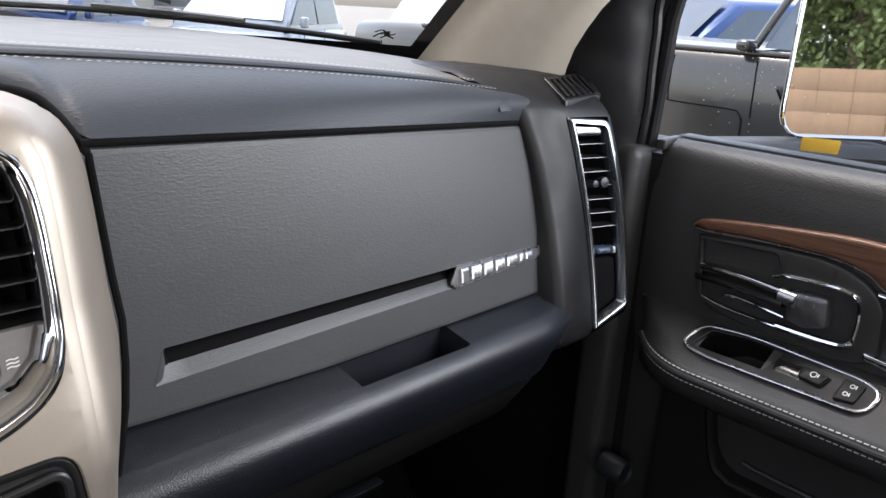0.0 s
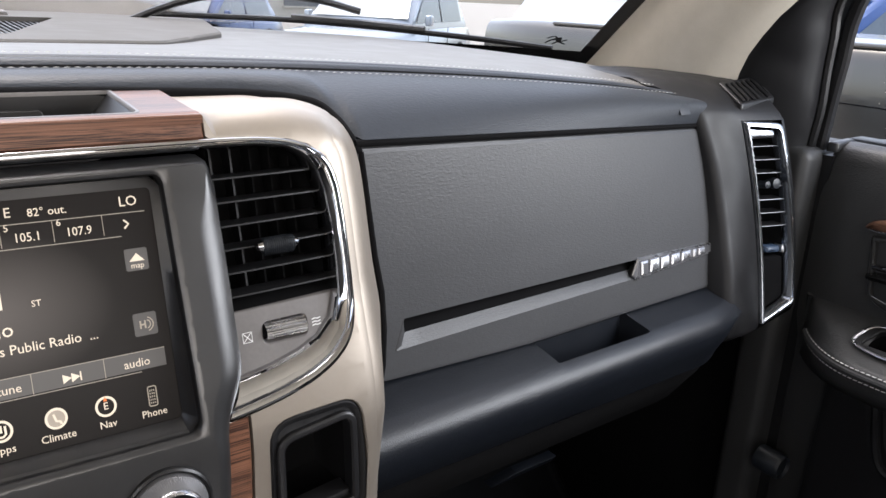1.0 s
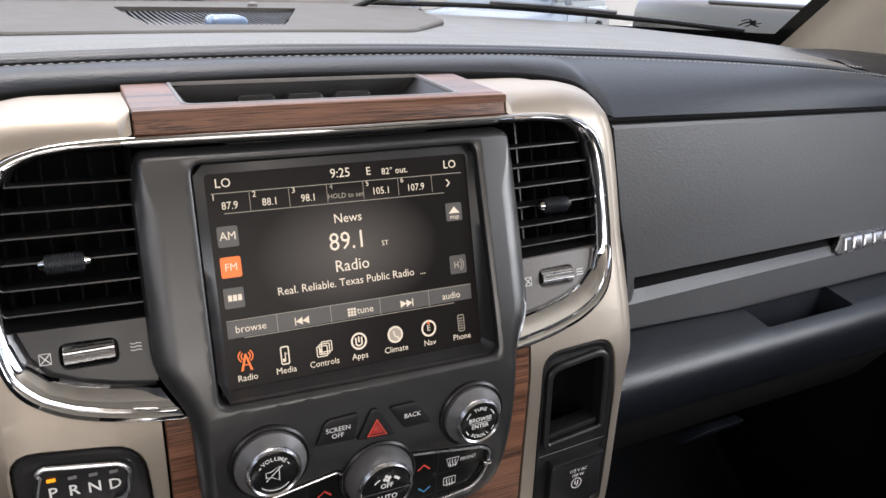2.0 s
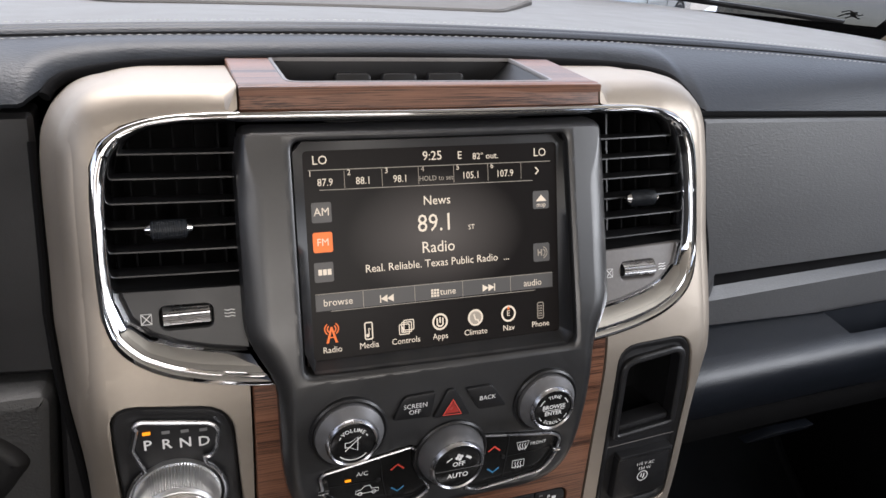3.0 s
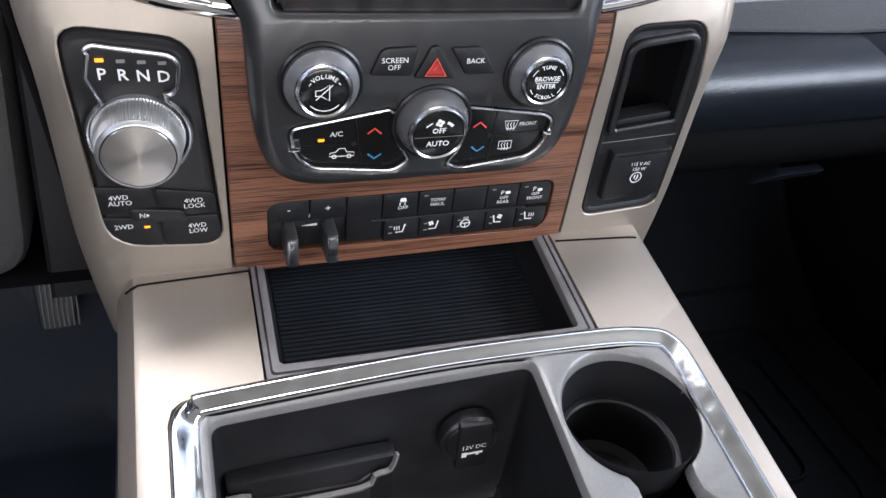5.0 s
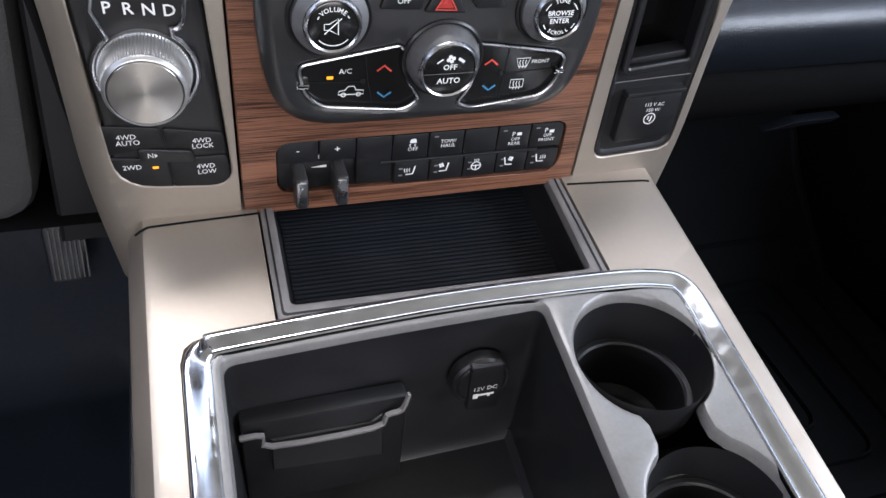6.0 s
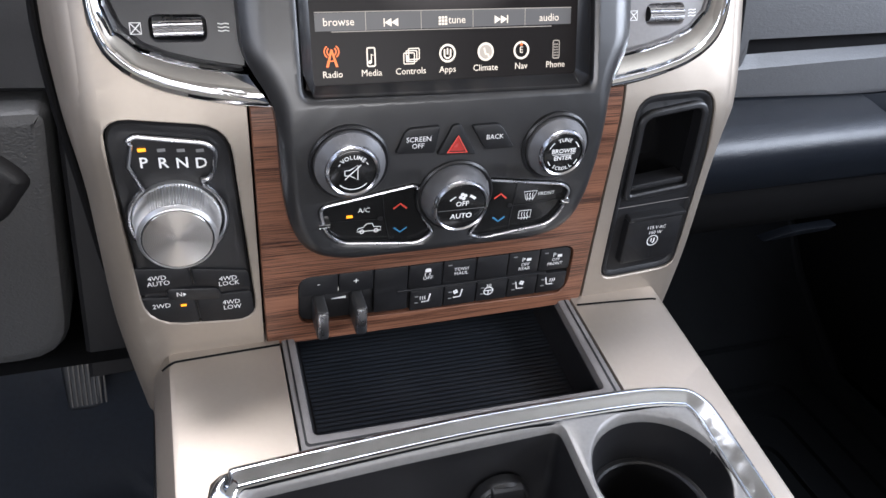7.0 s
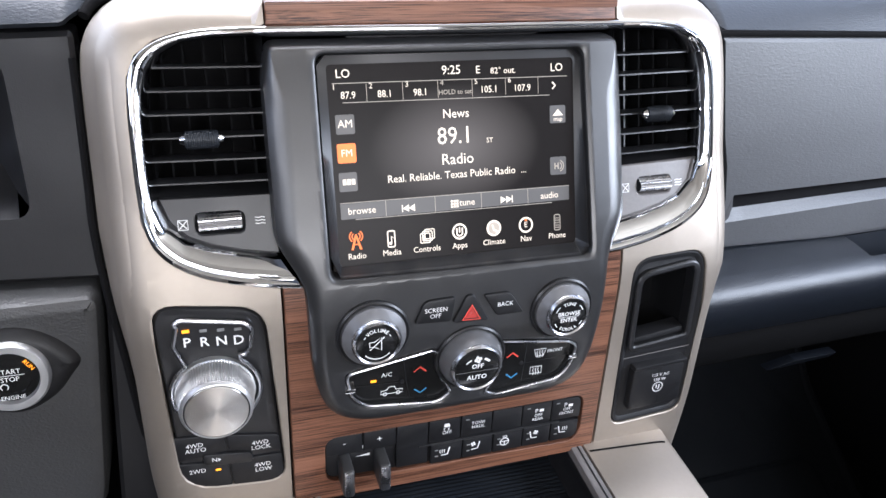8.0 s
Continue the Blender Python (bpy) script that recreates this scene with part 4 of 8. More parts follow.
    # walnut over the screen, with the open slot on top
    part("upper_veneer", plate([(-0.1154, 1.4250), (0.1154, 1.4250), (0.1150, 1.4385), (-0.1150, 1.4385)], stack, [(0, -0.012), (0, -0.0006), (0.0008, 0.0004)], step=0.006), WOOD, st, "walnut veneer strip")
    top_s = lambda u, v, d: (u, v, 1.4372 + 0.05 * (v - 0.035) + d)
    slot = rounded([(-0.086, 0.0465), (0.085, 0.0445), (0.085, 0.1135), (-0.086, 0.1135)], [0.007, 0.007, 0.002, 0.002])
    part("top_veneer", plate([(-0.1152, 0.0335), (0.1152, 0.0335), (0.1152, 0.1195), (-0.1152, 0.1195)], top_s, [(0, -0.004), (0, 0.0002), (0.0006, 0.0008)], holes=[inset(ccw(slot), -0.0022)], hrings=[(0, 0.0008), (0, -0.004)]), WOOD, st, "walnut veneer shelf")
    part("slot_rim", plate(inset(ccw(slot), -0.0022), top_s, [(0, -0.004), (0, 0.0006), (0.0006, 0.0012)], holes=[slot], hrings=[(0, 0.0012), (-0.0006, 0.0004), (-0.0008, -0.0010)], step=0.006), GREYTRIM, st, "grey rim of the slot")
    # the ends of the slot slope down to its floor
    rows, bm = [], bmesh.new()
    for v in span(0.0455, 0.1135, 5):
        rows.append([bm.verts.new(top_s(u, v, d)) for u, d in ((-0.0860, -0.0005), (-0.0840, -0.0030), (-0.0700, -0.0200), (-0.0640, -0.0235), (0.0620, -0.0235), (0.0680, -0.0200), (0.0830, -0.0030), (0.0850, -0.0005))])
    for a, b in zip(rows, rows[1:]):
        for i in range(7):
            bm.faces.new((a[i], a[i + 1], b[i + 1], b[i]))
    for r in (rows[0], rows[-1]):
        bm.faces.new(r)
    tray = part("slot_tray", bm, SATIN, st, "black open slot with sloping ends")
    W = lambda u, v, d: (u, 0.1090 + (v - 1.42) * 0.12 - d, v)
    for x0, x1 in ((-0.046, -0.018), (-0.013, 0.015), (0.020, 0.050)):
        part("raised_block", slab(rounded([(x0, 1.414), (x1, 1.414), (x1 - 0.002, 1.4325), (x0 + 0.002, 1.4325)], 0.003), W, -0.006, 0.0025, 0.001), SATIN, tray)
    # lower walnut, round the foot of the bezel
    bez_low = [(-0.1065, 1.272), (-0.1045, 1.222), (-0.1015, 1.198), (-0.095, 1.180), (-0.083, 1.1705), (-0.066, 1.1655), (0.066, 1.1655), (0.083, 1.1705), (0.095, 1.180), (0.1015, 1.198), (0.1045, 1.222), (0.1065, 1.272)]
    bar = rounded([(-0.0965, 1.150), (-0.0965, 1.110), (0.1000, 1.106), (0.1055, 1.116), (0.1050, 1.150)], [0.010, 0.010, 0.008, 0.008, 0.008])
    o = [(-0.1188, 1.2725), (-0.1188, 1.0945), (0.1188, 1.0945), (0.1188, 1.2725), (0.100, 1.2725), (0.0985, 1.222), (0.0955, 1.200), (0.089, 1.186), (0.079, 1.178), (0.064, 1.1725), (-0.064, 1.1725), (-0.079, 1.178), (-0.089, 1.186), (-0.0955, 1.200), (-0.0985, 1.222), (-0.100, 1.2725)]
    part("lower_veneer", plate(o, stack, [(0, -0.010), (0, -0.0004), (0.0007, 0.0004)], holes=[bar], hrings=[(0.0004, 0.0004), (0, 0), (0, -0.008)], step=0.01, cut=0.025), WOOD, st, "walnut veneer round the controls")
    return st


centre_stack()


# ---- touch screen and its bezel ----
def touch_screen():
    ts = thing("touch_screen_unit", (0, 0.0, 1.345), "satin black radio bezel with a lit touch screen", "car radio")
    o = [(-0.1165, 1.4150), (-0.1205, 1.395), (-0.1212, 1.36), (-0.1212, 1.300), (-0.1060, 1.273), (-0.1045, 1.222), (-0.1015, 1.198), (-0.095, 1.180), (-0.083, 1.1695), (-0.064, 1.1648),
         (0.064, 1.1648), (0.083, 1.1695), (0.095, 1.180), (0.1015, 1.198), (0.1045, 1.222), (0.1060, 1.273), (0.1190, 1.300), (0.1195, 1.36), (0.1190, 1.395), (0.1155, 1.4150)]
    o = rounded(o, [0.006, 0.006, 0.01, 0.008, 0.008, 0.02, 0.02, 0.02, 0.02, 0.02, 0.02, 0.02, 0.02, 0.02, 0.02, 0.008, 0.008, 0.01, 0.006, 0.006], 3)
    hole = rounded([(-0.0885, 1.4085), (0.0885, 1.4085), (0.0895, 1.2765), (-0.0895, 1.2785)], 0.006)
    clim_l = rounded([(-0.0835, 1.2105), (-0.0235, 1.2210), (-0.0195, 1.2170), (-0.0185, 1.2000), (-0.0085, 1.1830), (-0.0185, 1.1755), (-0.0705, 1.1815), (-0.0800, 1.1910)], [0.006, 0.003, 0.002, 0.006, 0.004, 0.006, 0.010, 0.008])
    clim_r = rounded([(0.0235, 1.2200), (0.0790, 1.2115), (0.0860, 1.2065), (0.0825, 1.1900), (0.0740, 1.1795), (0.0250, 1.1735), (0.0150, 1.1775), (0.0230, 1.1900), (0.0260, 1.2060)], [0.004, 0.006, 0.005, 0.010, 0.010, 0.006, 0.004, 0.008, 0.006])
    # the bezel is proud over the buttons and slopes in towards the display
    part("bezel", plate(o, bezel, [(0, -0.016), (0.0015, -0.0060), (0.006, -0.0028), (0.012, -0.0008), (0.0175, 0), (0.0192, 0)], holes=[hole, clim_l, clim_r], hrings=[(0.0030, 0), (0.0010, -0.0010), (-0.0006, -0.0040), (-0.0006, -0.012)],
                        step=0.008, cut=0.02, w=lambda x, z: float(np.interp(z, [1.262, 1.286, 1.380, 1.4115], [0.5, 0.80, 0.80, 0.16]))), BEZELBLACK, ts, "satin black bezel", smooth=30)
    # sloping reveal down to the glass
    bm = bmesh.new()
    hin = resample(ccw(rounded([(-0.0820, 1.4020), (0.0830, 1.4020), (0.0830, 1.2815), (-0.0820, 1.2815)], 0.003)), 0.008)
    hout = resample(ccw(inset(ccw(hole), 0.0004)), 0.008)
    hv = np.array(hout)
    rows = []
    for q in hin:
        k = int(np.argmin(np.hypot(hv[:, 0] - q[0], hv[:, 1] - q[1])))
        p = hout[k]
        rows.append([bm.verts.new(bezel(p[0], p[1], -0.002)), bm.verts.new(bezel(p[0] * 0.96 + q[0] * 0.04, p[1] * 0.96 + q[1] * 0.04, -0.0060)), bm.verts.new(screen(q[0], q[1], 0.0010))])
    for i in range(len(rows)):
        a, b = rows[i], rows[(i + 1) % len(rows)]
        for j in range(2):
            bm.faces.new((a[j], a[j + 1], b[j + 1], b[j]))
    part("reveal", bm, SATIN, ts, smooth=60)
    disp = part("display", grid(screen, span(-0.0860, 0.0870, 6), span(1.2785, 1.4050, 6)), DISPLAY, ts, "lit tuner page on a black display", at=(0.0, 0.0153, 1.350))
    tx = lambda s, u, v, h, m=CREAM, **k: lettering(disp, s, screen, u, v, h, m, 0.0004, name="screen_text", **k)
    tx("LO", -0.0719, 1.3963, 0.0050)
    tx("LO", 0.0714, 1.3957, 0.0050)
    tx("9:25", -0.0021, 1.3963, 0.0053)
    tx("E", 0.0159, 1.3959, 0.0046)
    tx("82° out.", 0.0333, 1.3950, 0.0038)
    for i, (s, u) in enumerate((("87.9", -0.0693), ("88.1", -0.0462), ("98.1", -0.0231), ("", 0), ("105.1", 0.0231), ("107.9", 0.0464))):
        tx(str(i + 1), -0.0780 + i * 0.0231, 1.3889, 0.0033, DIMCREAM if i == 3 else CREAM)
        if s:
            tx(s, u, 1.3838, 0.0042, wide=0.92)
    tx("HOLD to set", 0.0, 1.3832, 0.0029, DIMCREAM)
    tx("News", -0.0002, 1.3700, 0.0054)
    tx("89.1", -0.0016, 1.3563, 0.0104, wide=0.95)
    tx("ST", 0.0223, 1.3524, 0.0030)
    tx("Radio", -0.0003, 1.3420, 0.0068)
    tx("Real. Reliable. Texas Public Radio  ...", 0.0, 1.3324, 0.0046, wide=0.99)
    tx("AM", -0.0724, 1.3672, 0.0046)
    tx("map", 0.0718, 1.3632, 0.0028)
    tx("browse", -0.0655, 1.3148, 0.0042)
    tx("tune", 0.0049, 1.3143, 0.0042)
    tx("audio", 0.0643, 1.3141, 0.0042)
    for s, u in (("Radio", -0.0705), ("Media", -0.0477), ("Controls", -0.0241), ("Apps", -0.0013), ("Climate", 0.0229), ("Nav", 0.0462), ("Phone", 0.0694)):
        tx(s, u, 1.2870, 0.0036)
    sl = lambda n, b, m: part(n, b, m, disp)
    for z0, z1, xa, xb in ((1.3910, 1.3902, -0.079, 0.079), (1.3797, 1.3787, -0.073, 0.066), (1.3202, 1.3196, -0.079, 0.079), (1.3098, 1.3093, -0.070, 0.066)):
        sl("rule", stroke([(xa, z0), (xb, z1)], screen, 0.0004, 0.0004), SCREENLINE)
    for i in range(6):
        x = -0.0577 + i * 0.0231
        sl("divider", stroke([(x, 1.3800), (x, 1.3902)], screen, 0.0003, 0.0004), DIMCREAM)
    for x in (-0.0500, -0.0171, 0.0149, 0.0483):
        sl("divider", stroke([(x, 1.3100), (x, 1.3198)], screen, 0.0003, 0.0004), DIMCREAM)
    sl("soft_key", flat(rect(-0.079, 1.3102, 0.079, 1.3196), screen, 0.0002), SCREENGREY)
    sl("soft_key", flat(rect(-0.0783, 1.3612, -0.0665, 1.3727, 0.0012), screen, 0.0002), SCREENGREY)
    fm = sl("soft_key", flat(rect(-0.0785, 1.3442, -0.0668, 1.3557, 0.0014), screen, 0.0003), ORANGE)
    lettering(disp, "FM", screen, -0.0727, 1.3501, 0.0042, CREAM, 0.0009, name="screen_text")
    sl("soft_key", flat(rect(-0.0787, 1.3270, -0.0672, 1.3384, 0.0012), screen, 0.0002), SCREENGREY)
    for i in range(3):
        sl("plain_bar", flat(rect(-0.0764 + i * 0.0028, 1.3312, -0.0742 + i * 0.0028, 1.3345), screen, 0.0006), CREAM)
    sl("soft_key", flat(rect(0.0660, 1.3606, 0.0774, 1.3718, 0.0012), screen, 0.0002), SCREENGREY)
    sl("arrow", flat([(0.0680, 1.3655), (0.0756, 1.3655), (0.0718, 1.3695)], screen, 0.0006), CREAM)
    sl("soft_key", flat(rect(0.0655, 1.3272, 0.0772, 1.3388, 0.0012), screen, 0.0002), SCREENGREY)
    for k in (0.0022, 0.0036):
        sl("arc", stroke([(0.0716 + k * math.cos(t), 1.3330 + k * math.sin(t)) for t in span(-1.3, 1.3, 9)], screen, 0.0006, 0.0006), DIMCREAM)
    sl("plain_bar", flat(rect(0.0684, 1.3310, 0.0692, 1.3350), screen, 0.0006), DIMCREAM)
    sl("plain_bar", flat(rect(0.0708, 1.3310, 0.0716, 1.3350), screen, 0.0006), DIMCREAM)
    sl("plain_bar", flat(rect(0.0684, 1.3326, 0.0716, 1.3334), screen, 0.0006), DIMCREAM)
    sl("chevron", stroke([(0.0680, 1.3868), (0.0702, 1.3846), (0.0680, 1.3824)], screen, 0.0009, 0.0005), CREAM)
    for x0, dr in ((-0.0341, -1), (0.0318, 1)):
        for k in (-0.0032, 0.0008):
            sl("skip_arrow", flat(ccw([(x0 + k * dr, 1.3118), (x0 + k * dr, 1.3162), (x0 + (k + 0.0040) * dr, 1.3140)]), screen, 0.0006), CREAM)
        sl("skip_bar", flat(rect(*sorted((x0 + 0.0048 * dr, x0 + 0.0054 * dr))[:1], 1.3118, sorted((x0 + 0.0048 * dr, x0 + 0.0054 * dr))[1], 1.3162), screen, 0.0006), CREAM)
    for i in range(3):
        for j in range(3):
            sl("key_dot", flat(rect(-0.0064 + i * 0.0019, 1.3118 + j * 0.0017, -0.0050 + i * 0.0019, 1.3130 + j * 0.0017), screen, 0.0006), CREAM)
    # page icons along the foot
    zi = 1.2962
    sl("radio_icon", joined(flat([(-0.0740, 1.2912), (-0.0726, 1.2912), (-0.0705, 1.2985), (-0.0684, 1.2912), (-0.0670, 1.2912), (-0.0700, 1.3006), (-0.0710, 1.3006)], screen, 0.0006),
                            stroke([(-0.0728, 1.2945), (-0.0682, 1.2945)], screen, 0.0006, 0.0006),
                            *[stroke([(-0.0705 + k * math.cos(t), 1.2995 + k * 0.9 * math.sin(t)) for t in span(a, b, 8)], screen, 0.0007, 0.0006) for k in (0.0026, 0.0042) for a, b in ((-0.9, 0.9), (2.24, 4.04))]), ORANGE)
    sl("media_icon", joined(stroke(rect(-0.0500, 1.2908, -0.0454, 1.3008, 0.001, 3), screen, 0.0008, 0.0006, True), flat(circle(-0.0484, 1.2930, 0.0010, 12), screen, 0.0006), stroke([(-0.0476, 1.2930), (-0.0476, 1.2975), (-0.0464, 1.2965)], screen, 0.0006, 0.0006)), CREAM)
    for k in range(3):
        sl("controls_icon", stroke(rect(-0.0282 + k * 0.0015, 1.2912 + k * 0.0012, -0.0218 + k * 0.0015, 1.2972 + k * 0.0012, 0.0006, 3), screen, 0.0006, 0.0006, True), CREAM)
    sl("controls_icon", stroke([(-0.0262, 1.2960), (-0.0256, 1.2925), (-0.0238, 1.2925)], screen, 0.0009, 0.0006), CREAM)
    for u in (-0.0013, 0.0229, 0.0462):
        sl("round_icon", joined(stroke(circle(u, zi, 0.0046, 28), screen, 0.0012, 0.0006, True)), CREAM)
    sl("round_icon", joined(stroke([(-0.0032, 1.2985), (-0.0032, 1.2945), (-0.0020, 1.2935), (-0.0006, 1.2935), (0.0006, 1.2945), (0.0006, 1.2985)], screen, 0.0010, 0.0006), stroke([(-0.0013, 1.2955), (-0.0013, 1.2990)], screen, 0.0010, 0.0006)), CREAM)
    sl("round_icon", joined(flat(circle(0.0229, zi, 0.0040, 20), screen, 0.0004)), DIMCREAM)
    sl("round_icon", stroke([(0.0218, 1.2985), (0.0228, 1.2950), (0.0246, 1.2945), (0.0250, 1.2930)], screen, 0.0011, 0.0007), CREAM)
    tx("E", 0.0462, zi, 0.0036)
    sl("compass_mark", flat([(0.0453, 1.2990), (0.0471, 1.2990), (0.0462, 1.3012)], screen, 0.0008), ORANGE)
    sl("phone_icon", joined(stroke(rect(0.0674, 1.2908, 0.0716, 1.3010, 0.001, 3), screen, 0.0006, 0.0006, True), *[flat(rect(0.0682 + i * 0.0010, 1.2920 + j * 0.0016, 0.0687 + i * 0.0010, 1.2928 + j * 0.0016), screen, 0.0006) for i in range(3) for j in range(5)]), DIMCREAM)
    return ts, clim_l, clim_r


TS, CLIM_L, CLIM_R = touch_screen()


# ---- vents ----
def inner_x(z):
    """Half width of the vent opening at a height."""
    return float(np.interp(-z, [-q[1] for q in INNER[3:]], [q[0] for q in INNER[3:]]))


def centre_vent(sgn):
    v = thing("air_vent", (sgn * 0.152, 0.02, 1.35), "black centre air vent with six slats, ribbed knob and thumb wheel", "air vent", "centre vents")
    M = lambda x, z, d: stack(sgn * x, z, d)
    zs = span(1.3285, 1.4160, 12)
    outline = [(0.1175, 1.3275)] + [(inner_x(z) + 0.0015, z) for z in zs] + [(0.1175, 1.4168)]
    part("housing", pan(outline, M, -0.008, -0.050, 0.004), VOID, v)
    for i in range(6):
        z = 1.4006 - i * 0.0131
        xe = inner_x(z) + 0.001
        prof = [(0, 0.0004), (0.0008, 0.0007), (0.016, 0.0006), (0.016, -0.0006), (0.0008, -0.0007), (0, -0.0004)]
        bm = bmesh.new()
        rows = []
        for x in span(0.1180, xe, 8):
            rows.append([bm.verts.new(Vector(M(x, z + h - 0.10 * dd, -0.0085 - dd))) for dd, h in prof])
        for a, b in zip(rows, rows[1:]):
            for j in range(6):
                k = (j + 1) % 6
                bm.faces.new((a[j], a[k], b[k], b[j]))
        part("slat", bm, SATIN, v)
    for k in range(5):
        x = 0.126 + k * 0.0125
        bm = bmesh.new()
        for z0 in (0,):
            b = box(-0.0006, 0, 1.330, 0.0006, 0.014, min(1.413, 1.414), 0)
            for q in b.verts:
                p = M(x + q.co.x, q.co.z, -0.028 - q.co.y)
                q.co = Vector(p)
        bm.free()
        # two vanes of the right vent are paler, window light put into their colour
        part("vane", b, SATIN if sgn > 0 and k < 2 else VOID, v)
    # knob on the fourth slat
    zk = 1.4006 - 3 * 0.0131 + 0.0005
    K = lambda a: [(r * 0.0050, h) for r, h in a]
    kb = bmesh.new()
    rows = []
    prof = [(-0.0132, 0.0005), (-0.0125, 0.0022), (-0.0098, 0.0036), (-0.0094, 0.0050), (-0.004, 0.0056), (0.004, 0.0056), (0.0094, 0.0050), (0.0098, 0.0036), (0.0125, 0.0022), (0.0132, 0.0005)]
    c = Vector(M(0.1575 if sgn < 0 else 0.1520, zk, -0.0035))
    for h, r in prof[2:8]:
        rows.append([kb.verts.new(c + Vector((h, -r * 0.9 * math.cos(t), r * 0.95 * math.sin(t)))) for t in span(0, 2 * math.pi, 25)[:-1]])
    for a, b in zip(rows, rows[1:]):
        for i in range(24):
            kb.faces.new((a[i], a[(i + 1) % 24], b[(i + 1) % 24], b[i]))
    kn = part("knob", kb, RUBBER, v, "ribbed grey knob")
    for seq in (prof[:3], prof[7:]):
        tb, rows = bmesh.new(), []
        for h, r in seq:
            rows.append([tb.verts.new(c + Vector((h, -r * 0.95 * math.cos(t), r * math.sin(t)))) for t in span(0, 2 * math.pi, 17)[:-1]])
        for a, b in zip(rows, rows[1:]):
            for i in range(16):
                tb.faces.new((a[i], a[(i + 1) % 16], b[(i + 1) % 16], b[i]))
        tb.faces.new(rows[0]), tb.faces.new(rows[-1])
        part("tip", tb, CHROME, kn, "bright tip")
    for i in range(14):
        x = c.x - 0.0085 + i * 0.0013
        part("rib", sweep([(x, c.y - 0.0054 * math.cos(t), c.z + 0.0056 * math.sin(t)) for t in span(-1.4, 1.4, 9)], ring_prof(0.00028, 4), up=(1, 0, 0)), RUBBER, kn)
    # lower panel with the thumb wheel
    lo = [(0.1175, 1.3275), (0.1868, 1.3275)] + [q for q in INNER if q[1] < 1.3275 and q[1] > 1.288] + [(0.1175, 1.290)]
    slot = rounded([(0.1375, 1.3050), (0.1660, 1.3050), (0.1660, 1.3175), (0.1375, 1.3175)], 0.004)
    # same panel both sides; the right one is coloured paler as the lit side
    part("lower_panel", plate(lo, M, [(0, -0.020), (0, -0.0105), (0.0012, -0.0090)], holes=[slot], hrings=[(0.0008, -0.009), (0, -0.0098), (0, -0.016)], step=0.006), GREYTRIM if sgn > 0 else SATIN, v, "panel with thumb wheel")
    part("slot_back", plate(inset(ccw(slot), -0.001), M, [(0, -0.017), (0, -0.016)]), BLACK, v)
    wb, rows = bmesh.new(), []
    c = Vector(M(0.1518, 1.3112, -0.0200))
    for h in span(-0.0128, 0.0128, 3):
        rows.append([wb.verts.new(c + Vector((h, -(0.0150 - (0.0005 if i % 2 else 0)) * math.cos(t), 0.0150 * math.sin(t) * 0.45))) for i, t in enumerate(span(-1.5, 1.5, 31))])
    for a, b in zip(rows, rows[1:]):
        for i in range(30):
            wb.faces.new((a[i], a[i + 1], b[i + 1], b[i]))
    part("thumb_wheel", wb, DULLCHROME, v, "ribbed satin thumb wheel", smooth=15)
    P = plane_of(M, 0.130, 1.311, -0.0088)
    if sgn > 0:
        mark, wave = 0.1275, 0.1725
    else:
        mark, wave = 0.1735, 0.1280
    part("closed_mark", joined(stroke(rect(mark - 0.0028, 1.3086, mark + 0.0028, 1.3142), M, 0.0005, -0.0086, True), stroke([(mark - 0.0024, 1.3090), (mark + 0.0024, 1.3138)], M, 0.0005, -0.0086), stroke([(mark - 0.0024, 1.3138), (mark + 0.0024, 1.3090)], M, 0.0005, -0.0086)), WHITEINK, v)
    part("open_mark", joined(*[stroke([(wave - 0.003, 1.3095 + k * 0.0018), (wave - 0.001, 1.3100 + k * 0.0018), (wave + 0.001, 1.3095 + k * 0.0018), (wave + 0.003, 1.3100 + k * 0.0018)], M, 0.0006, -0.0086) for k in range(3)]), WHITEINK, v)


centre_vent(-1)
centre_vent(1)


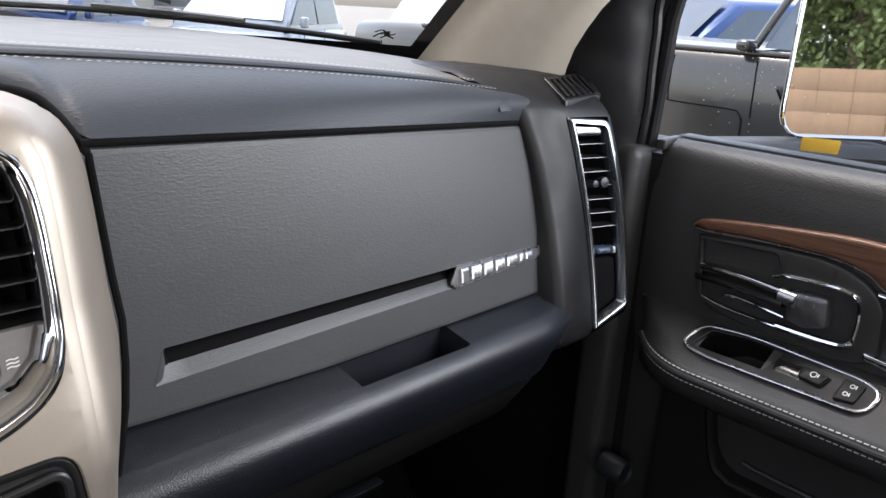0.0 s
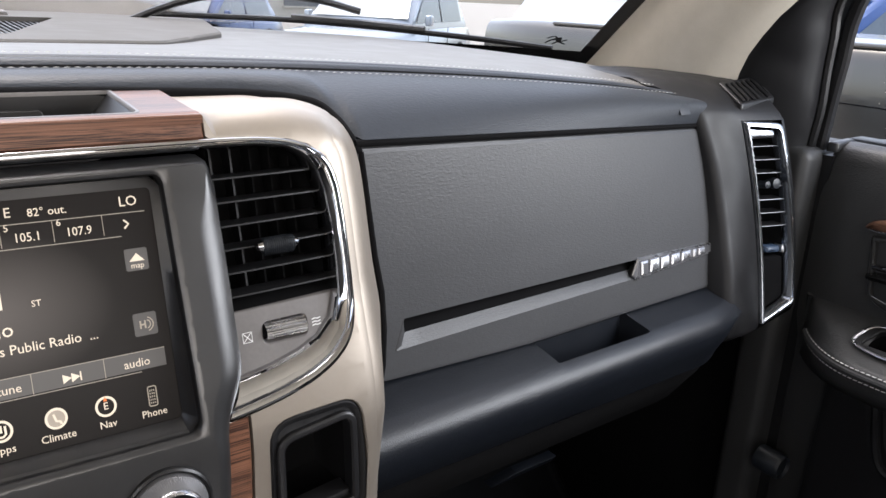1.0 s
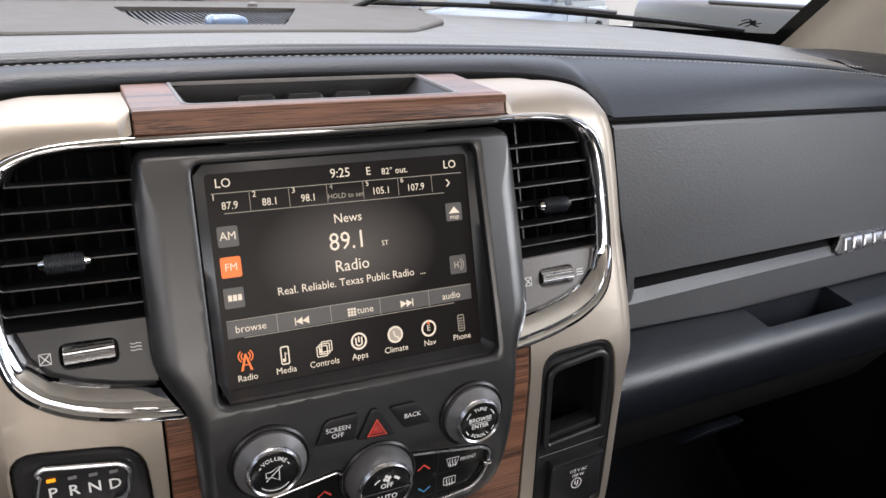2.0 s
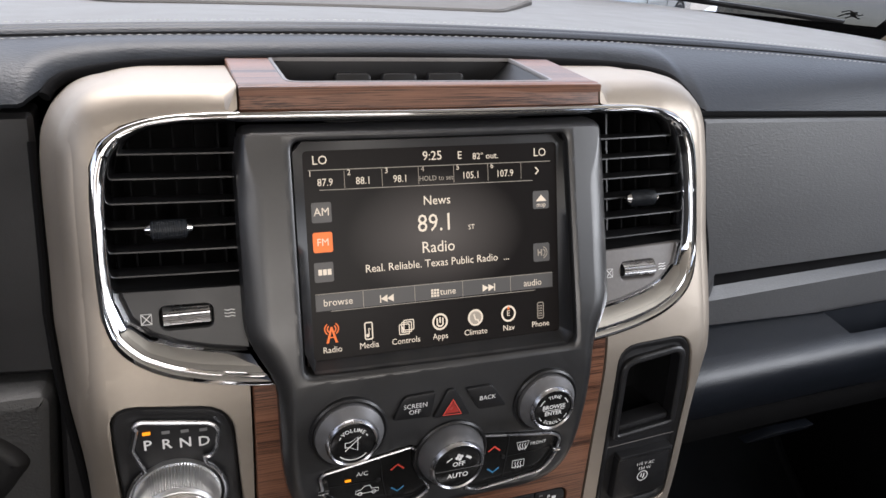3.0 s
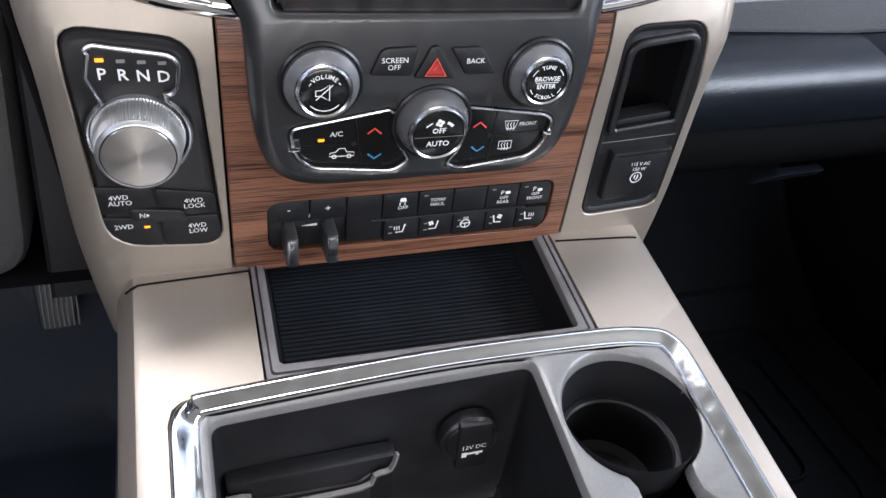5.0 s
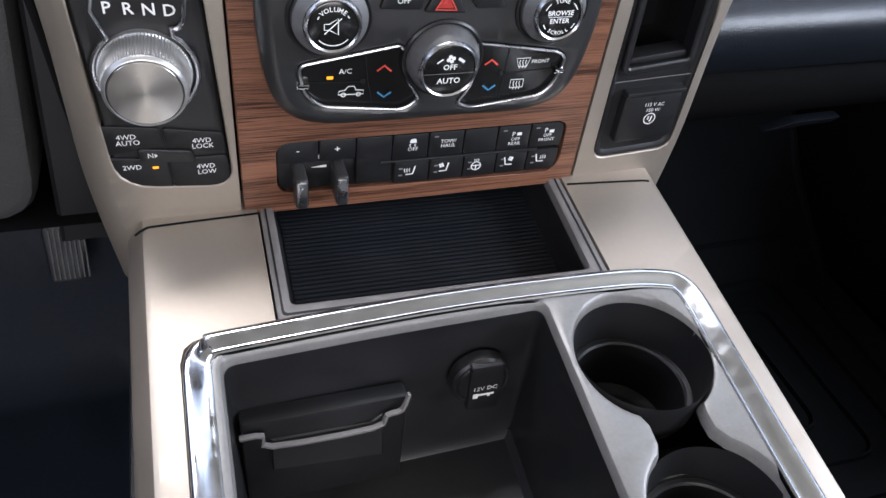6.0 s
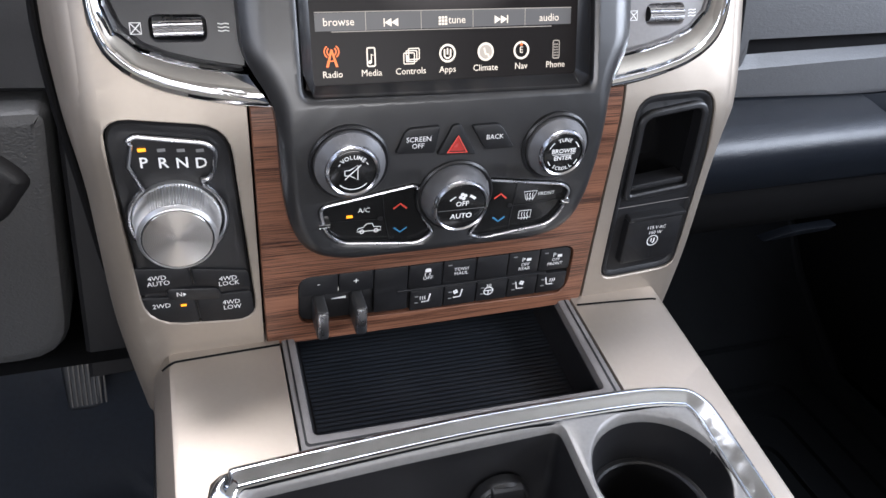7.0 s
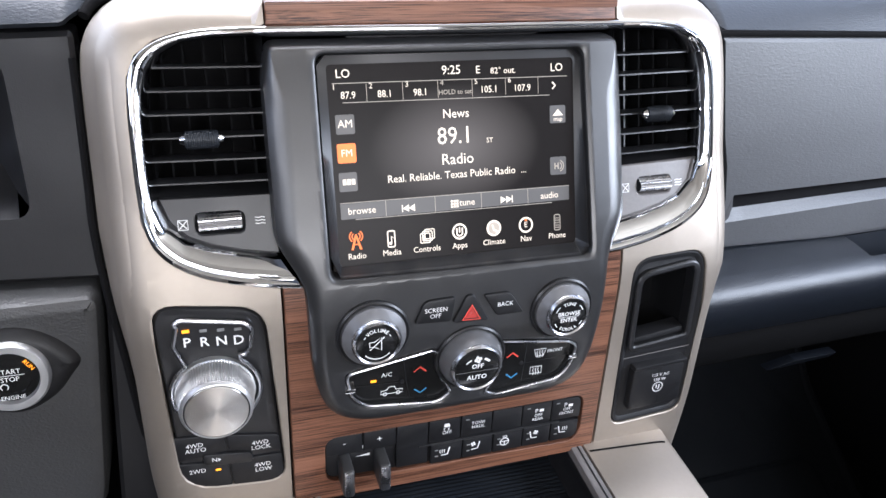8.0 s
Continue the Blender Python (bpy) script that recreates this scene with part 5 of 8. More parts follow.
# ---- rotary gear selector ----
def gear_selector():
    g = thing("gear_selector", (-0.163, 0.0, 1.195), "rotary gear selector with a knurled aluminium knob, in park", "gear selector")
    hole = rounded([(-0.1980, 1.2695), (-0.1312, 1.2615), (-0.1240, 1.1205), (-0.1922, 1.1265)], [0.016, 0.018, 0.016, 0.022])
    part("panel", plate(hole, stack, [(0, -0.012), (0.0006, -0.0034), (0.002, -0.0020), (0.005, -0.0030)], step=0.008, cut=0.02), SATIN, g, "black panel")
    key = [(-0.1862, 1.2560), (-0.1822, 1.2595), (-0.1440, 1.2535), (-0.1392, 1.2490), (-0.1412, 1.2350), (-0.1455, 1.2295)]
    arc = [(-0.1645 + 0.0275 * math.cos(t), 1.2045 + 0.0275 * math.sin(t)) for t in span(radians(52), radians(-232), 40)]
    outl = rounded(key, [0.004, 0.004, 0.004, 0.006, 0.005, 0.003], 4) + arc + [(-0.1832, 1.2310), (-0.1872, 1.2420)]
    bm = sweep([Vector(stack(u, v, 0.0)) for u, v in outl], ring_prof(0.0014, 8, 1.0, 1.0), closed=True, up=(0, -1, 0))
    part("chrome_outline", bm, DULLCHROME, g, "chrome outline round letters and knob")
    F = lambda u, v, d: stack(u, v, d - 0.0028)
    for i, s in enumerate("PRND"):
        u, v = -0.1788 + i * 0.0103, 1.2422 - i * 0.0008
        lettering(g, s, F, u, v, 0.0066, WHITEINK, bold=0.00012)
        part("indicator", flat(rect(u - 0.0022, v + 0.0072, u + 0.0022, v + 0.0092, 0.0004), F, 0.0006), AMBER if i == 0 else DIMINK, g, "lit amber" if i == 0 else "")
    kn = part("knob", lathe([(0.0252, -0.004), (0.0252, 0.001), (0.0248, 0.0020), (0.0224, 0.0180), (0.0222, 0.0188), (0.0216, 0.0200), (0.0208, 0.0210), (0.0202, 0.0213), (0.0199, 0.0206)], stack, -0.1652, 1.2045, 176, knurl=(2, 3), kdepth=0.0009, cap=False), KNOBSILVER, g, "knurled aluminium knob", smooth=20)
    part("face_groove", lathe([(0.0200, 0.0203), (0.0190, 0.0204)], stack, -0.1652, 1.2045, 72, cap=False), BLACK, kn)
    rings = [(0.0194, 0.0200), (0.0193, 0.0210)] + [(0.0190 - i * 0.00047, 0.0213 + (0.00005 if i % 2 else 0.0)) for i in range(40)]
    part("face", lathe(rings, stack, -0.1652, 1.2045, 144), SPUN, kn, "spun aluminium face", smooth=4, at=tuple(Vector(stack(-0.1652, 1.2045, 0.0212))))
    # transfer case buttons
    B = lambda u, v, d: stack(u, v, d - 0.0032)
    cells = [[(-0.1982, 1.1710), (-0.1630, 1.1668), (-0.1618, 1.1530), (-0.1960, 1.1490)], [(-0.1622, 1.1667), (-0.1270, 1.1605), (-0.1262, 1.1455), (-0.1480, 1.1500), (-0.1610, 1.1530)],
             [(-0.1955, 1.1480), (-0.1620, 1.1440), (-0.1605, 1.1215), (-0.1905, 1.1262), (-0.1935, 1.1310)], [(-0.1612, 1.1440), (-0.1260, 1.1440), (-0.1250, 1.1245), (-0.1290, 1.1190), (-0.1596, 1.1213)]]
    for c in cells:
        part("button", slab(rounded(c, 0.003, 3), B, -0.004, 0.0022, 0.0010), BLACK, g)
    part("neutral_button", slab(rounded([(-0.1785, 1.1535), (-0.1460, 1.1495), (-0.1450, 1.1405), (-0.1770, 1.1435)], 0.004, 4), B, 0.0, 0.0032, 0.001), SATIN, g)
    for s, u, v in (("4WD", -0.1822, 1.1620), ("AUTO", -0.1818, 1.1578), ("4WD", -0.1400, 1.1562), ("LOCK", -0.1398, 1.1522), ("2WD", -0.1822, 1.1398), ("4WD", -0.1395, 1.1368), ("LOW", -0.1392, 1.1326), ("N", -0.1705, 1.1482)):
        lettering(g, s, B, u, v, 0.0034, d=0.0026 if s != "N" else 0.0036)
    part("mark", flat([(-0.1682, 1.1468), (-0.1682, 1.1494), (-0.1664, 1.1481)], B, 0.0037), WHITEINK, g)
    part("indicator", flat(rect(-0.1706, 1.1380, -0.1672, 1.1395), B, 0.0028), AMBER, g, "lit amber")


gear_selector()


# ---- knobs and buttons on the bezel ----
def dial(name, u, v, r, h, face, label, texts):
    k = thing(name, tuple(Vector(bezel(u, v, 0))), label, "control knob", "radio and climate knobs")
    part("collar", lathe([(r + 0.0028, -0.003), (r + 0.0028, 0.0014), (r + 0.0016, 0.0024), (r + 0.0004, 0.0014)], bezel, u, v, 56, cap=False), SATIN, k)
    part("grip", lathe([(r, -0.002), (r - 0.0004, 0.004), (face + 0.0034, h - 0.004), (face + 0.0024, h - 0.002)], bezel, u, v, 190, knurl=(1, 2), kdepth=0.00016, cap=False), GRIPGREY, k, "knurled grey grip", smooth=20)
    part("chrome_rim", lathe([(face + 0.0024, h - 0.0030), (face + 0.0018, h - 0.0006), (face + 0.0010, h + 0.0004), (face, h - 0.0004)], bezel, u, v, 96, cap=False), DULLCHROME, k, "chrome rim")
    part("face", lathe([(face + 0.0002, h - 0.0012), (face - 0.001, h - 0.0006), (0.0005, h - 0.0002)], bezel, u, v, 56), GLOSSBLACK, k)
    F = plane_of(bezel, u, v, h)
    for s, du, dv, size in texts:
        lettering(k, s, F, u + du, v + dv, size, d=0.0003, bold=0.00008)
    return k, F


def arc_word(parent, word, F, u, v, r, size, under=False):
    """A word bent round a dial's face, over or under its middle."""
    n, bits = len(word), []
    for i, ch in enumerate(word):
        a = (i - (n - 1) / 2) * size * 1.02 / r
        t = -math.pi / 2 + a if under else math.pi / 2 - a
        bits.append(text_bm(ch, F, u + r * math.cos(t), v + r * math.sin(t), size, 0.0003, bold=0.00006, turn=t + math.pi / 2 if under else t - math.pi / 2))
    return part("lettering", joined(*bits), WHITEINK, parent)


def bezel_controls():
    k, F = dial("volume_knob", -0.0650, 1.2400, 0.0215, 0.0122, 0.0138, "volume knob with knurled grey grip and black face", [])
    u, v = -0.0650, 1.2400
    arc_word(k, "VOLUME", F, u, v, 0.0098, 0.0026)
    part("arc_mark", joined(*[stroke([(u + 0.0098 * math.cos(t), v + 0.0098 * math.sin(t)) for t in span(a, b, 5)], F, 0.0006, 0.0004) for a, b in ((0.50, 0.68), (2.46, 2.64))]), WHITEINK, k)
    part("mute_icon", joined(stroke([(u - 0.0050, v - 0.0016), (u - 0.0050, v + 0.0018), (u - 0.0022, v + 0.0018), (u + 0.0026, v + 0.0048), (u + 0.0026, v - 0.0046), (u - 0.0022, v - 0.0016)], F, 0.0006, 0.0004, True), stroke([(u - 0.005, v - 0.004), (u + 0.0045, v + 0.0048)], F, 0.0006, 0.0004)), WHITEINK, k)
    part("arc_mark", stroke([(u + 0.0108 * math.cos(t), v + 0.0108 * math.sin(t)) for t in span(-2.4, -0.75, 12)], F, 0.0006, 0.0004), WHITEINK, k)
    k, F = dial("tuning_knob", 0.0680, 1.2405, 0.0205, 0.0122, 0.0134, "tuning knob with knurled grey grip and black face", [("BROWSE", 0, 0.0022, 0.0029), ("ENTER", 0, -0.0026, 0.0029)])
    u, v = 0.0680, 1.2405
    arc_word(k, "TUNE", F, u, v, 0.0098, 0.0024)
    arc_word(k, "SCROLL", F, u, v, 0.0100, 0.0023, True)
    part("rule", stroke([(u - 0.0075, v), (u + 0.0075, v)], F, 0.0004, 0.0004), WHITEINK, k)
    part("arc_mark", joined(*[stroke([(u + 0.0108 * math.cos(t), v + 0.0108 * math.sin(t)) for t in span(a, b, 8)], F, 0.0006, 0.0004) for a, b in ((0.40, 0.85), (2.29, 2.74), (-0.72, -0.40), (-2.74, -2.42))]), WHITEINK, k)
    k, F = dial("fan_knob", 0.0030, 1.2110, 0.0225, 0.0150, 0.0160, "fan knob with knurled grey grip and black face", [("OFF", 0, 0.0026, 0.0034), ("AUTO", 0, -0.0064, 0.0036)])
    u, v = 0.0030, 1.2110
    part("fan_icon", joined(*[flat(circle(u + 0.0016 * math.cos(t), v + 0.0080 + 0.0016 * math.sin(t), 0.0012, 10), F, 0.0004) for t in (0.3, 1.87, 3.44, 5.0)]), WHITEINK, k)
    part("fan_scale", joined(*[stroke([(u + 0.0112 * math.cos(t), v + 0.0112 * math.sin(t) - 0.002) for t in span(a, b, 6)], F, w_, 0.0004) for a, b, w_ in ((0.75, 1.15, 0.0018), (2.0, 2.4, 0.0009))]), WHITEINK, k)
    part("rule", stroke([(u - 0.0155, v - 0.0015), (u + 0.0155, v - 0.0015)], F, 0.0003, 0.0003), DIMINK, k)
    # three keys over the fan knob
    kb = thing("key_row", (0, -0.02, 1.25), "row of three black keys with a red warning triangle", "buttons")
    for n, poly in (("screen_off_key", [(-0.0378, 1.2440), (-0.0322, 1.2575), (-0.0290, 1.2598), (-0.0100, 1.2604), (-0.0128, 1.2428)]), ("hazard_key", [(-0.0118, 1.2412), (-0.0024, 1.2604), (0.0026, 1.2604), (0.0143, 1.2398)]),
                    ("back_key", [(0.0094, 1.2592), (0.0270, 1.2594), (0.0298, 1.2572), (0.0392, 1.2424), (0.0196, 1.2424)])):
        key = part(n, slab(rounded(poly, 0.002, 3), bezel, -0.004, 0.0022, 0.0012, step=0.006), BLACK, kb)
        if n == "hazard_key":
            t = lambda s: [(0.0010 + s * a, 1.2468 + s * b) for a, b in ((-0.0062, -0.0036), (0.0062, -0.0042), (0.0, 0.0068))]
            part("warning_triangle", stroke(t(1.0), bezel, 0.0011, 0.0029, True), REDINK, key, "red outline")
            part("triangle_lens", flat(t(0.80), bezel, 0.0024), mat("dark_red_lens", (0.36, 0.035, 0.028), 0.22), key, "dark red lens")
    lettering(kb, "SCREEN", bezel, -0.0236, 1.2530, 0.0031, d=0.0027)
    lettering(kb, "OFF", bezel, -0.0240, 1.2488, 0.0031, d=0.0027)
    lettering(kb, "BACK", bezel, 0.0248, 1.2512, 0.0031, d=0.0027)
    # climate panels each side of the fan knob
    for sgn, o in ((-1, CLIM_L), (1, CLIM_R)):
        c = thing("climate_panel", tuple(Vector(bezel(sgn * 0.05, 1.195, 0))), "gloss black climate buttons in a chrome outline", "buttons", "climate panels")
        part("panel", plate(inset(ccw(o), 0.0006), bezel, [(0, -0.012), (0, -0.0042), (0.001, -0.0034)], step=0.006, cut=0.02), GLOSSBLACK, c)
        path = [Vector(bezel(u, v, -0.0004)) for u, v in resample(inset(ccw(o), 0.0006), 0.004)]
        part("chrome_outline", sweep(path, ring_prof(0.0010, 8), closed=True, up=(0, -1, 0)), DULLCHROME, c, "chrome outline")
        P = lambda u, v, d: bezel(u, v, d - 0.0032)
        if sgn < 0:
            lettering(c, "A/C", P, -0.0548, 1.2037, 0.0033)
            part("indicator", flat(rect(-0.0658, 1.1990, -0.0620, 1.2008), P, 0.0004), AMBER, c, "lit amber")
            cx, cz = -0.0515, 1.1892
            part("recirculation_icon", joined(stroke([(cx - 0.0075, cz - 0.0012), (cx - 0.0070, cz + 0.0012), (cx - 0.0034, cz + 0.0018), (cx - 0.0015, cz + 0.0042), (cx + 0.0022, cz + 0.0042), (cx + 0.0032, cz + 0.0016), (cx + 0.0078, cz + 0.0012), (cx + 0.0078, cz - 0.0014)], P, 0.0006, 0.0004, True), stroke(circle(cx - 0.0044, cz - 0.0014, 0.0013, 12), P, 0.0006, 0.0004, True), stroke(circle(cx + 0.0048, cz - 0.0014, 0.0013, 12), P, 0.0006, 0.0004, True)), WHITEINK, c)
            ax, seam = -0.0315, [(-0.0436, 1.2165), (-0.0413, 1.1968), (-0.0375, 1.1780)]
            hz = [(-0.081, 1.1975), (-0.042, 1.1960)]
        else:
            lettering(c, "FRONT", P, 0.0695, 1.2032, 0.0026)
            for cx, cz in ((0.0578, 1.2030), (0.0560, 1.1880)):
                sh = [(cx - 0.0046, cz + 0.0030), (cx + 0.0046, cz + 0.0030), (cx + 0.0028, cz - 0.0028), (cx - 0.0028, cz - 0.0028)] if cz > 1.2 else rect(cx - 0.0044, cz - 0.0028, cx + 0.0044, cz + 0.0030)
                part("demist_icon", joined(stroke(sh, P, 0.0006, 0.0004, True), *[stroke([(cx - 0.002 + k * 0.002, cz - 0.0042), (cx - 0.0016 + k * 0.002, cz - 0.002), (cx - 0.0024 + k * 0.002, cz), (cx - 0.002 + k * 0.002, cz + 0.0018)], P, 0.0005, 0.0004) for k in range(3)]), WHITEINK, c)
            ax, seam = 0.0365, [(0.0470, 1.2160), (0.0463, 1.1958), (0.0450, 1.1765)]
            hz = [(0.0465, 1.1958), (0.0835, 1.1975)]
        part("up_arrow", stroke([(ax - 0.0044, 1.2028), (ax, 1.2062), (ax + 0.0044, 1.2022)], P, 0.0013, 0.0004), REDINK, c, "red arrow")
        part("down_arrow", stroke([(ax - 0.0036, 1.1882), (ax + 0.0006, 1.1846), (ax + 0.0050, 1.1878)], P, 0.0013, 0.0004), BLUEINK, c, "blue arrow")
        part("seam", joined(stroke(seam, P, 0.0005, 0.0003), stroke(hz, P, 0.0004, 0.0003)), BLACK, c)
        part("sensor_dot", lathe([(0.0017, -0.0005), (0.0016, 0.0005), (0.0010, 0.0006)], P, sgn * 0.0440, 1.1962, 16), BLACK, c)
        part("bright_clip", slab(rect(*((-0.0838, 1.1955, -0.0765, 1.1985) if sgn < 0 else (0.0795, 1.1958, 0.0858, 1.1990))), bezel, -0.003, 0.0012, 0.0005), CHROME, c)


bezel_controls()


# ---- row of switches in the walnut ----
def switch_row():
    s = thing("switch_row", (0.004, 0.0, 1.128), "row of black switches with trailer brake levers in the walnut", "switches")
    bar = rounded([(-0.0965, 1.150), (-0.0965, 1.110), (0.1000, 1.106), (0.1055, 1.116), (0.1050, 1.150)], [0.010, 0.010, 0.008, 0.008, 0.008])
    part("backing", plate(bar, stack, [(0, -0.010), (0, -0.0046)]), BLACK, s)
    B = lambda u, v, d: stack(u, v, d - 0.003)
    top_x = [-0.0200, 0.0050, 0.0300, 0.0545, 0.0790, 0.1046]
    low_x = [-0.0180, 0.0072, 0.0320, 0.0565, 0.0800, 0.1042]
    cells = [[(-0.0960, 1.1330), (-0.0695, 1.1330), (-0.0695, 1.1495), (-0.0960, 1.1495)], [(-0.0688, 1.1330), (-0.0450, 1.1330), (-0.0450, 1.1493), (-0.0688, 1.1493)], [(-0.0445, 1.1112), (-0.0206, 1.1110), (-0.0206, 1.1490), (-0.0445, 1.1492)]]
    for a, b in zip(top_x, top_x[1:]):
        cells.append([(a, 1.1290), (b - 0.0006, 1.1290), (b - 0.0006, 1.1488), (a, 1.1488)])
    for a, b in zip(low_x, low_x[1:]):
        cells.append([(a, 1.1085), (b - 0.0006, 1.1085), (b - 0.0006, 1.1262), (a, 1.1262)])
    for i, c in enumerate(cells):
        r = [0.0012] * 4
        if i == 0:
            r = [0.001, 0.001, 0.001, 0.009]
        if i == 7:
            r = [0.001, 0.001, 0.007, 0.001]
        if i == 12:
            r = [0.001, 0.007, 0.001, 0.001]
        part("switch", slab(rounded(c, r, 4), B, -0.003, 0.0026, 0.0008, step=0.008), BLACK, s)
    part("divider", slab(rect(-0.028, 1.1266, 0.086, 1.1286, 0.0008), B, -0.003, 0.0034, 0.0008), SATIN, s)
    part("lever_well", slab(rounded([(-0.0960, 1.1118), (-0.0452, 1.1115), (-0.0452, 1.1322), (-0.0960, 1.1322)], [0.009, 0.001, 0.001, 0.001], 4), B, -0.003, 0.0004, 0.0006), BLACK, s)
    for u in (-0.0830, -0.0570):
        lv = part("brake_lever", box(u - 0.0042, -0.026, 1.1095, u + 0.0042, 0.0, 1.1325, 0.0022, 3), PODGREY, s, "trailer brake lever")
        part("lever_tip", box(u - 0.0034, -0.0272, 1.1105, u + 0.0034, -0.0245, 1.1318, 0.0014), DULLCHROME, lv, "bright tip")
    T = lambda t, u, v, h: lettering(s, t, B, u, v, h, d=0.0031)
    T("-", -0.0826, 1.1432, 0.0050)
    T("+", -0.0572, 1.1420, 0.0050)
    T("OFF", -0.0062, 1.1370, 0.0029)
    T("TOW/", 0.0184, 1.1412, 0.0028)
    T("HAUL", 0.0184, 1.1376, 0.0028)
    T("OFF", 0.0676, 1.1378, 0.0027)
    T("REAR", 0.0672, 1.1342, 0.0027)
    T("OFF", 0.0918, 1.1388, 0.0026)
    T("FRONT", 0.0916, 1.1352, 0.0026)
    T("P", 0.0658, 1.1420, 0.0036)
    T("P", 0.0902, 1.1430, 0.0036)
    for u in (0.0684, 0.0930):
        part("parking_icon", flat(rect(u, 1.1408, u + 0.0034, 1.1430), B, 0.0030), WHITEINK, s)
    part("skid_icon", joined(flat(rounded([(-0.0086, 1.1420), (-0.0038, 1.1420), (-0.0044, 1.1450), (-0.0080, 1.1450)], 0.0008, 3), B, 0.0030), stroke([(-0.0080, 1.1390), (-0.0086, 1.1404), (-0.0078, 1.1414)], B, 0.0006, 0.003), stroke([(-0.0046, 1.1390), (-0.0052, 1.1404), (-0.0044, 1.1414)], B, 0.0006, 0.003)), WHITEINK, s)
    part("trailer_icon", flat([(-0.0730, 1.1345), (-0.0660, 1.1345), (-0.0660, 1.1372), (-0.0730, 1.1372)], B, 0.0012), WHITEINK, s)
    part("level_icon", flat([(-0.0742, 1.1278), (-0.0640, 1.1272), (-0.0640, 1.1292)], B, 0.0012), WHITEINK, s)

    def seat_icon(u, v, heat, flip):
        k = -1 if flip else 1
        b = [stroke([(u + k * 0.0034, v + 0.0040), (u + k * 0.0020, v - 0.0024), (u - k * 0.0030, v - 0.0026)], B, 0.0010, 0.0030)]
        if heat:
            b += [stroke([(u - k * (0.0004 + j * 0.0017), v + 0.0026), (u - k * (0.0008 + j * 0.0017), v + 0.0010), (u - k * (0.0002 + j * 0.0017), v - 0.0006)], B, 0.0006, 0.0030) for j in range(3)]
        else:
            b += [flat(circle(u - k * (0.0016 + 0.0012 * math.cos(t)), v + 0.0022 + 0.0012 * math.sin(t), 0.0009, 8), B, 0.0030) for t in (0.4, 1.97, 3.54, 5.11)]
        part("seat_icon", joined(*b), WHITEINK, s)
    seat_icon(-0.0068, 1.1186, True, False)
    seat_icon(0.0172, 1.1188, False, False)
    part("wheel_icon", joined(stroke(circle(0.0412, 1.1178, 0.0034, 20), B, 0.0008, 0.003, True), stroke([(0.0380, 1.1182), (0.0444, 1.1182)], B, 0.0008, 0.003), stroke([(0.0412, 1.1146), (0.0412, 1.1180)], B, 0.0008, 0.003), *[stroke([(0.0398 + 0.0014 * i, 1.1216), (0.0400 + 0.0014 * i, 1.1228), (0.0396 + 0.0014 * i, 1.1238)], B, 0.0005, 0.003) for i in range(3)]), WHITEINK, s)
    seat_icon(0.0656, 1.1188, False, True)
    seat_icon(0.0898, 1.1190, True, True)
    for u in low_x[:5]:
        part("indicator", flat(rect(u + 0.0032, 1.1206, u + 0.0058, 1.1216), B, 0.0030), DIMINK, s)
        part("indicator", flat(rect(u + 0.0032, 1.1150, u + 0.0058, 1.1160), B, 0.0030), DIMINK, s)
    for u in (0.0050, 0.0545, 0.0790):
        part("indicator", flat(rect(u + 0.0034, 1.1448, u + 0.0062, 1.1458), B, 0.0030), DIMINK, s)


switch_row()


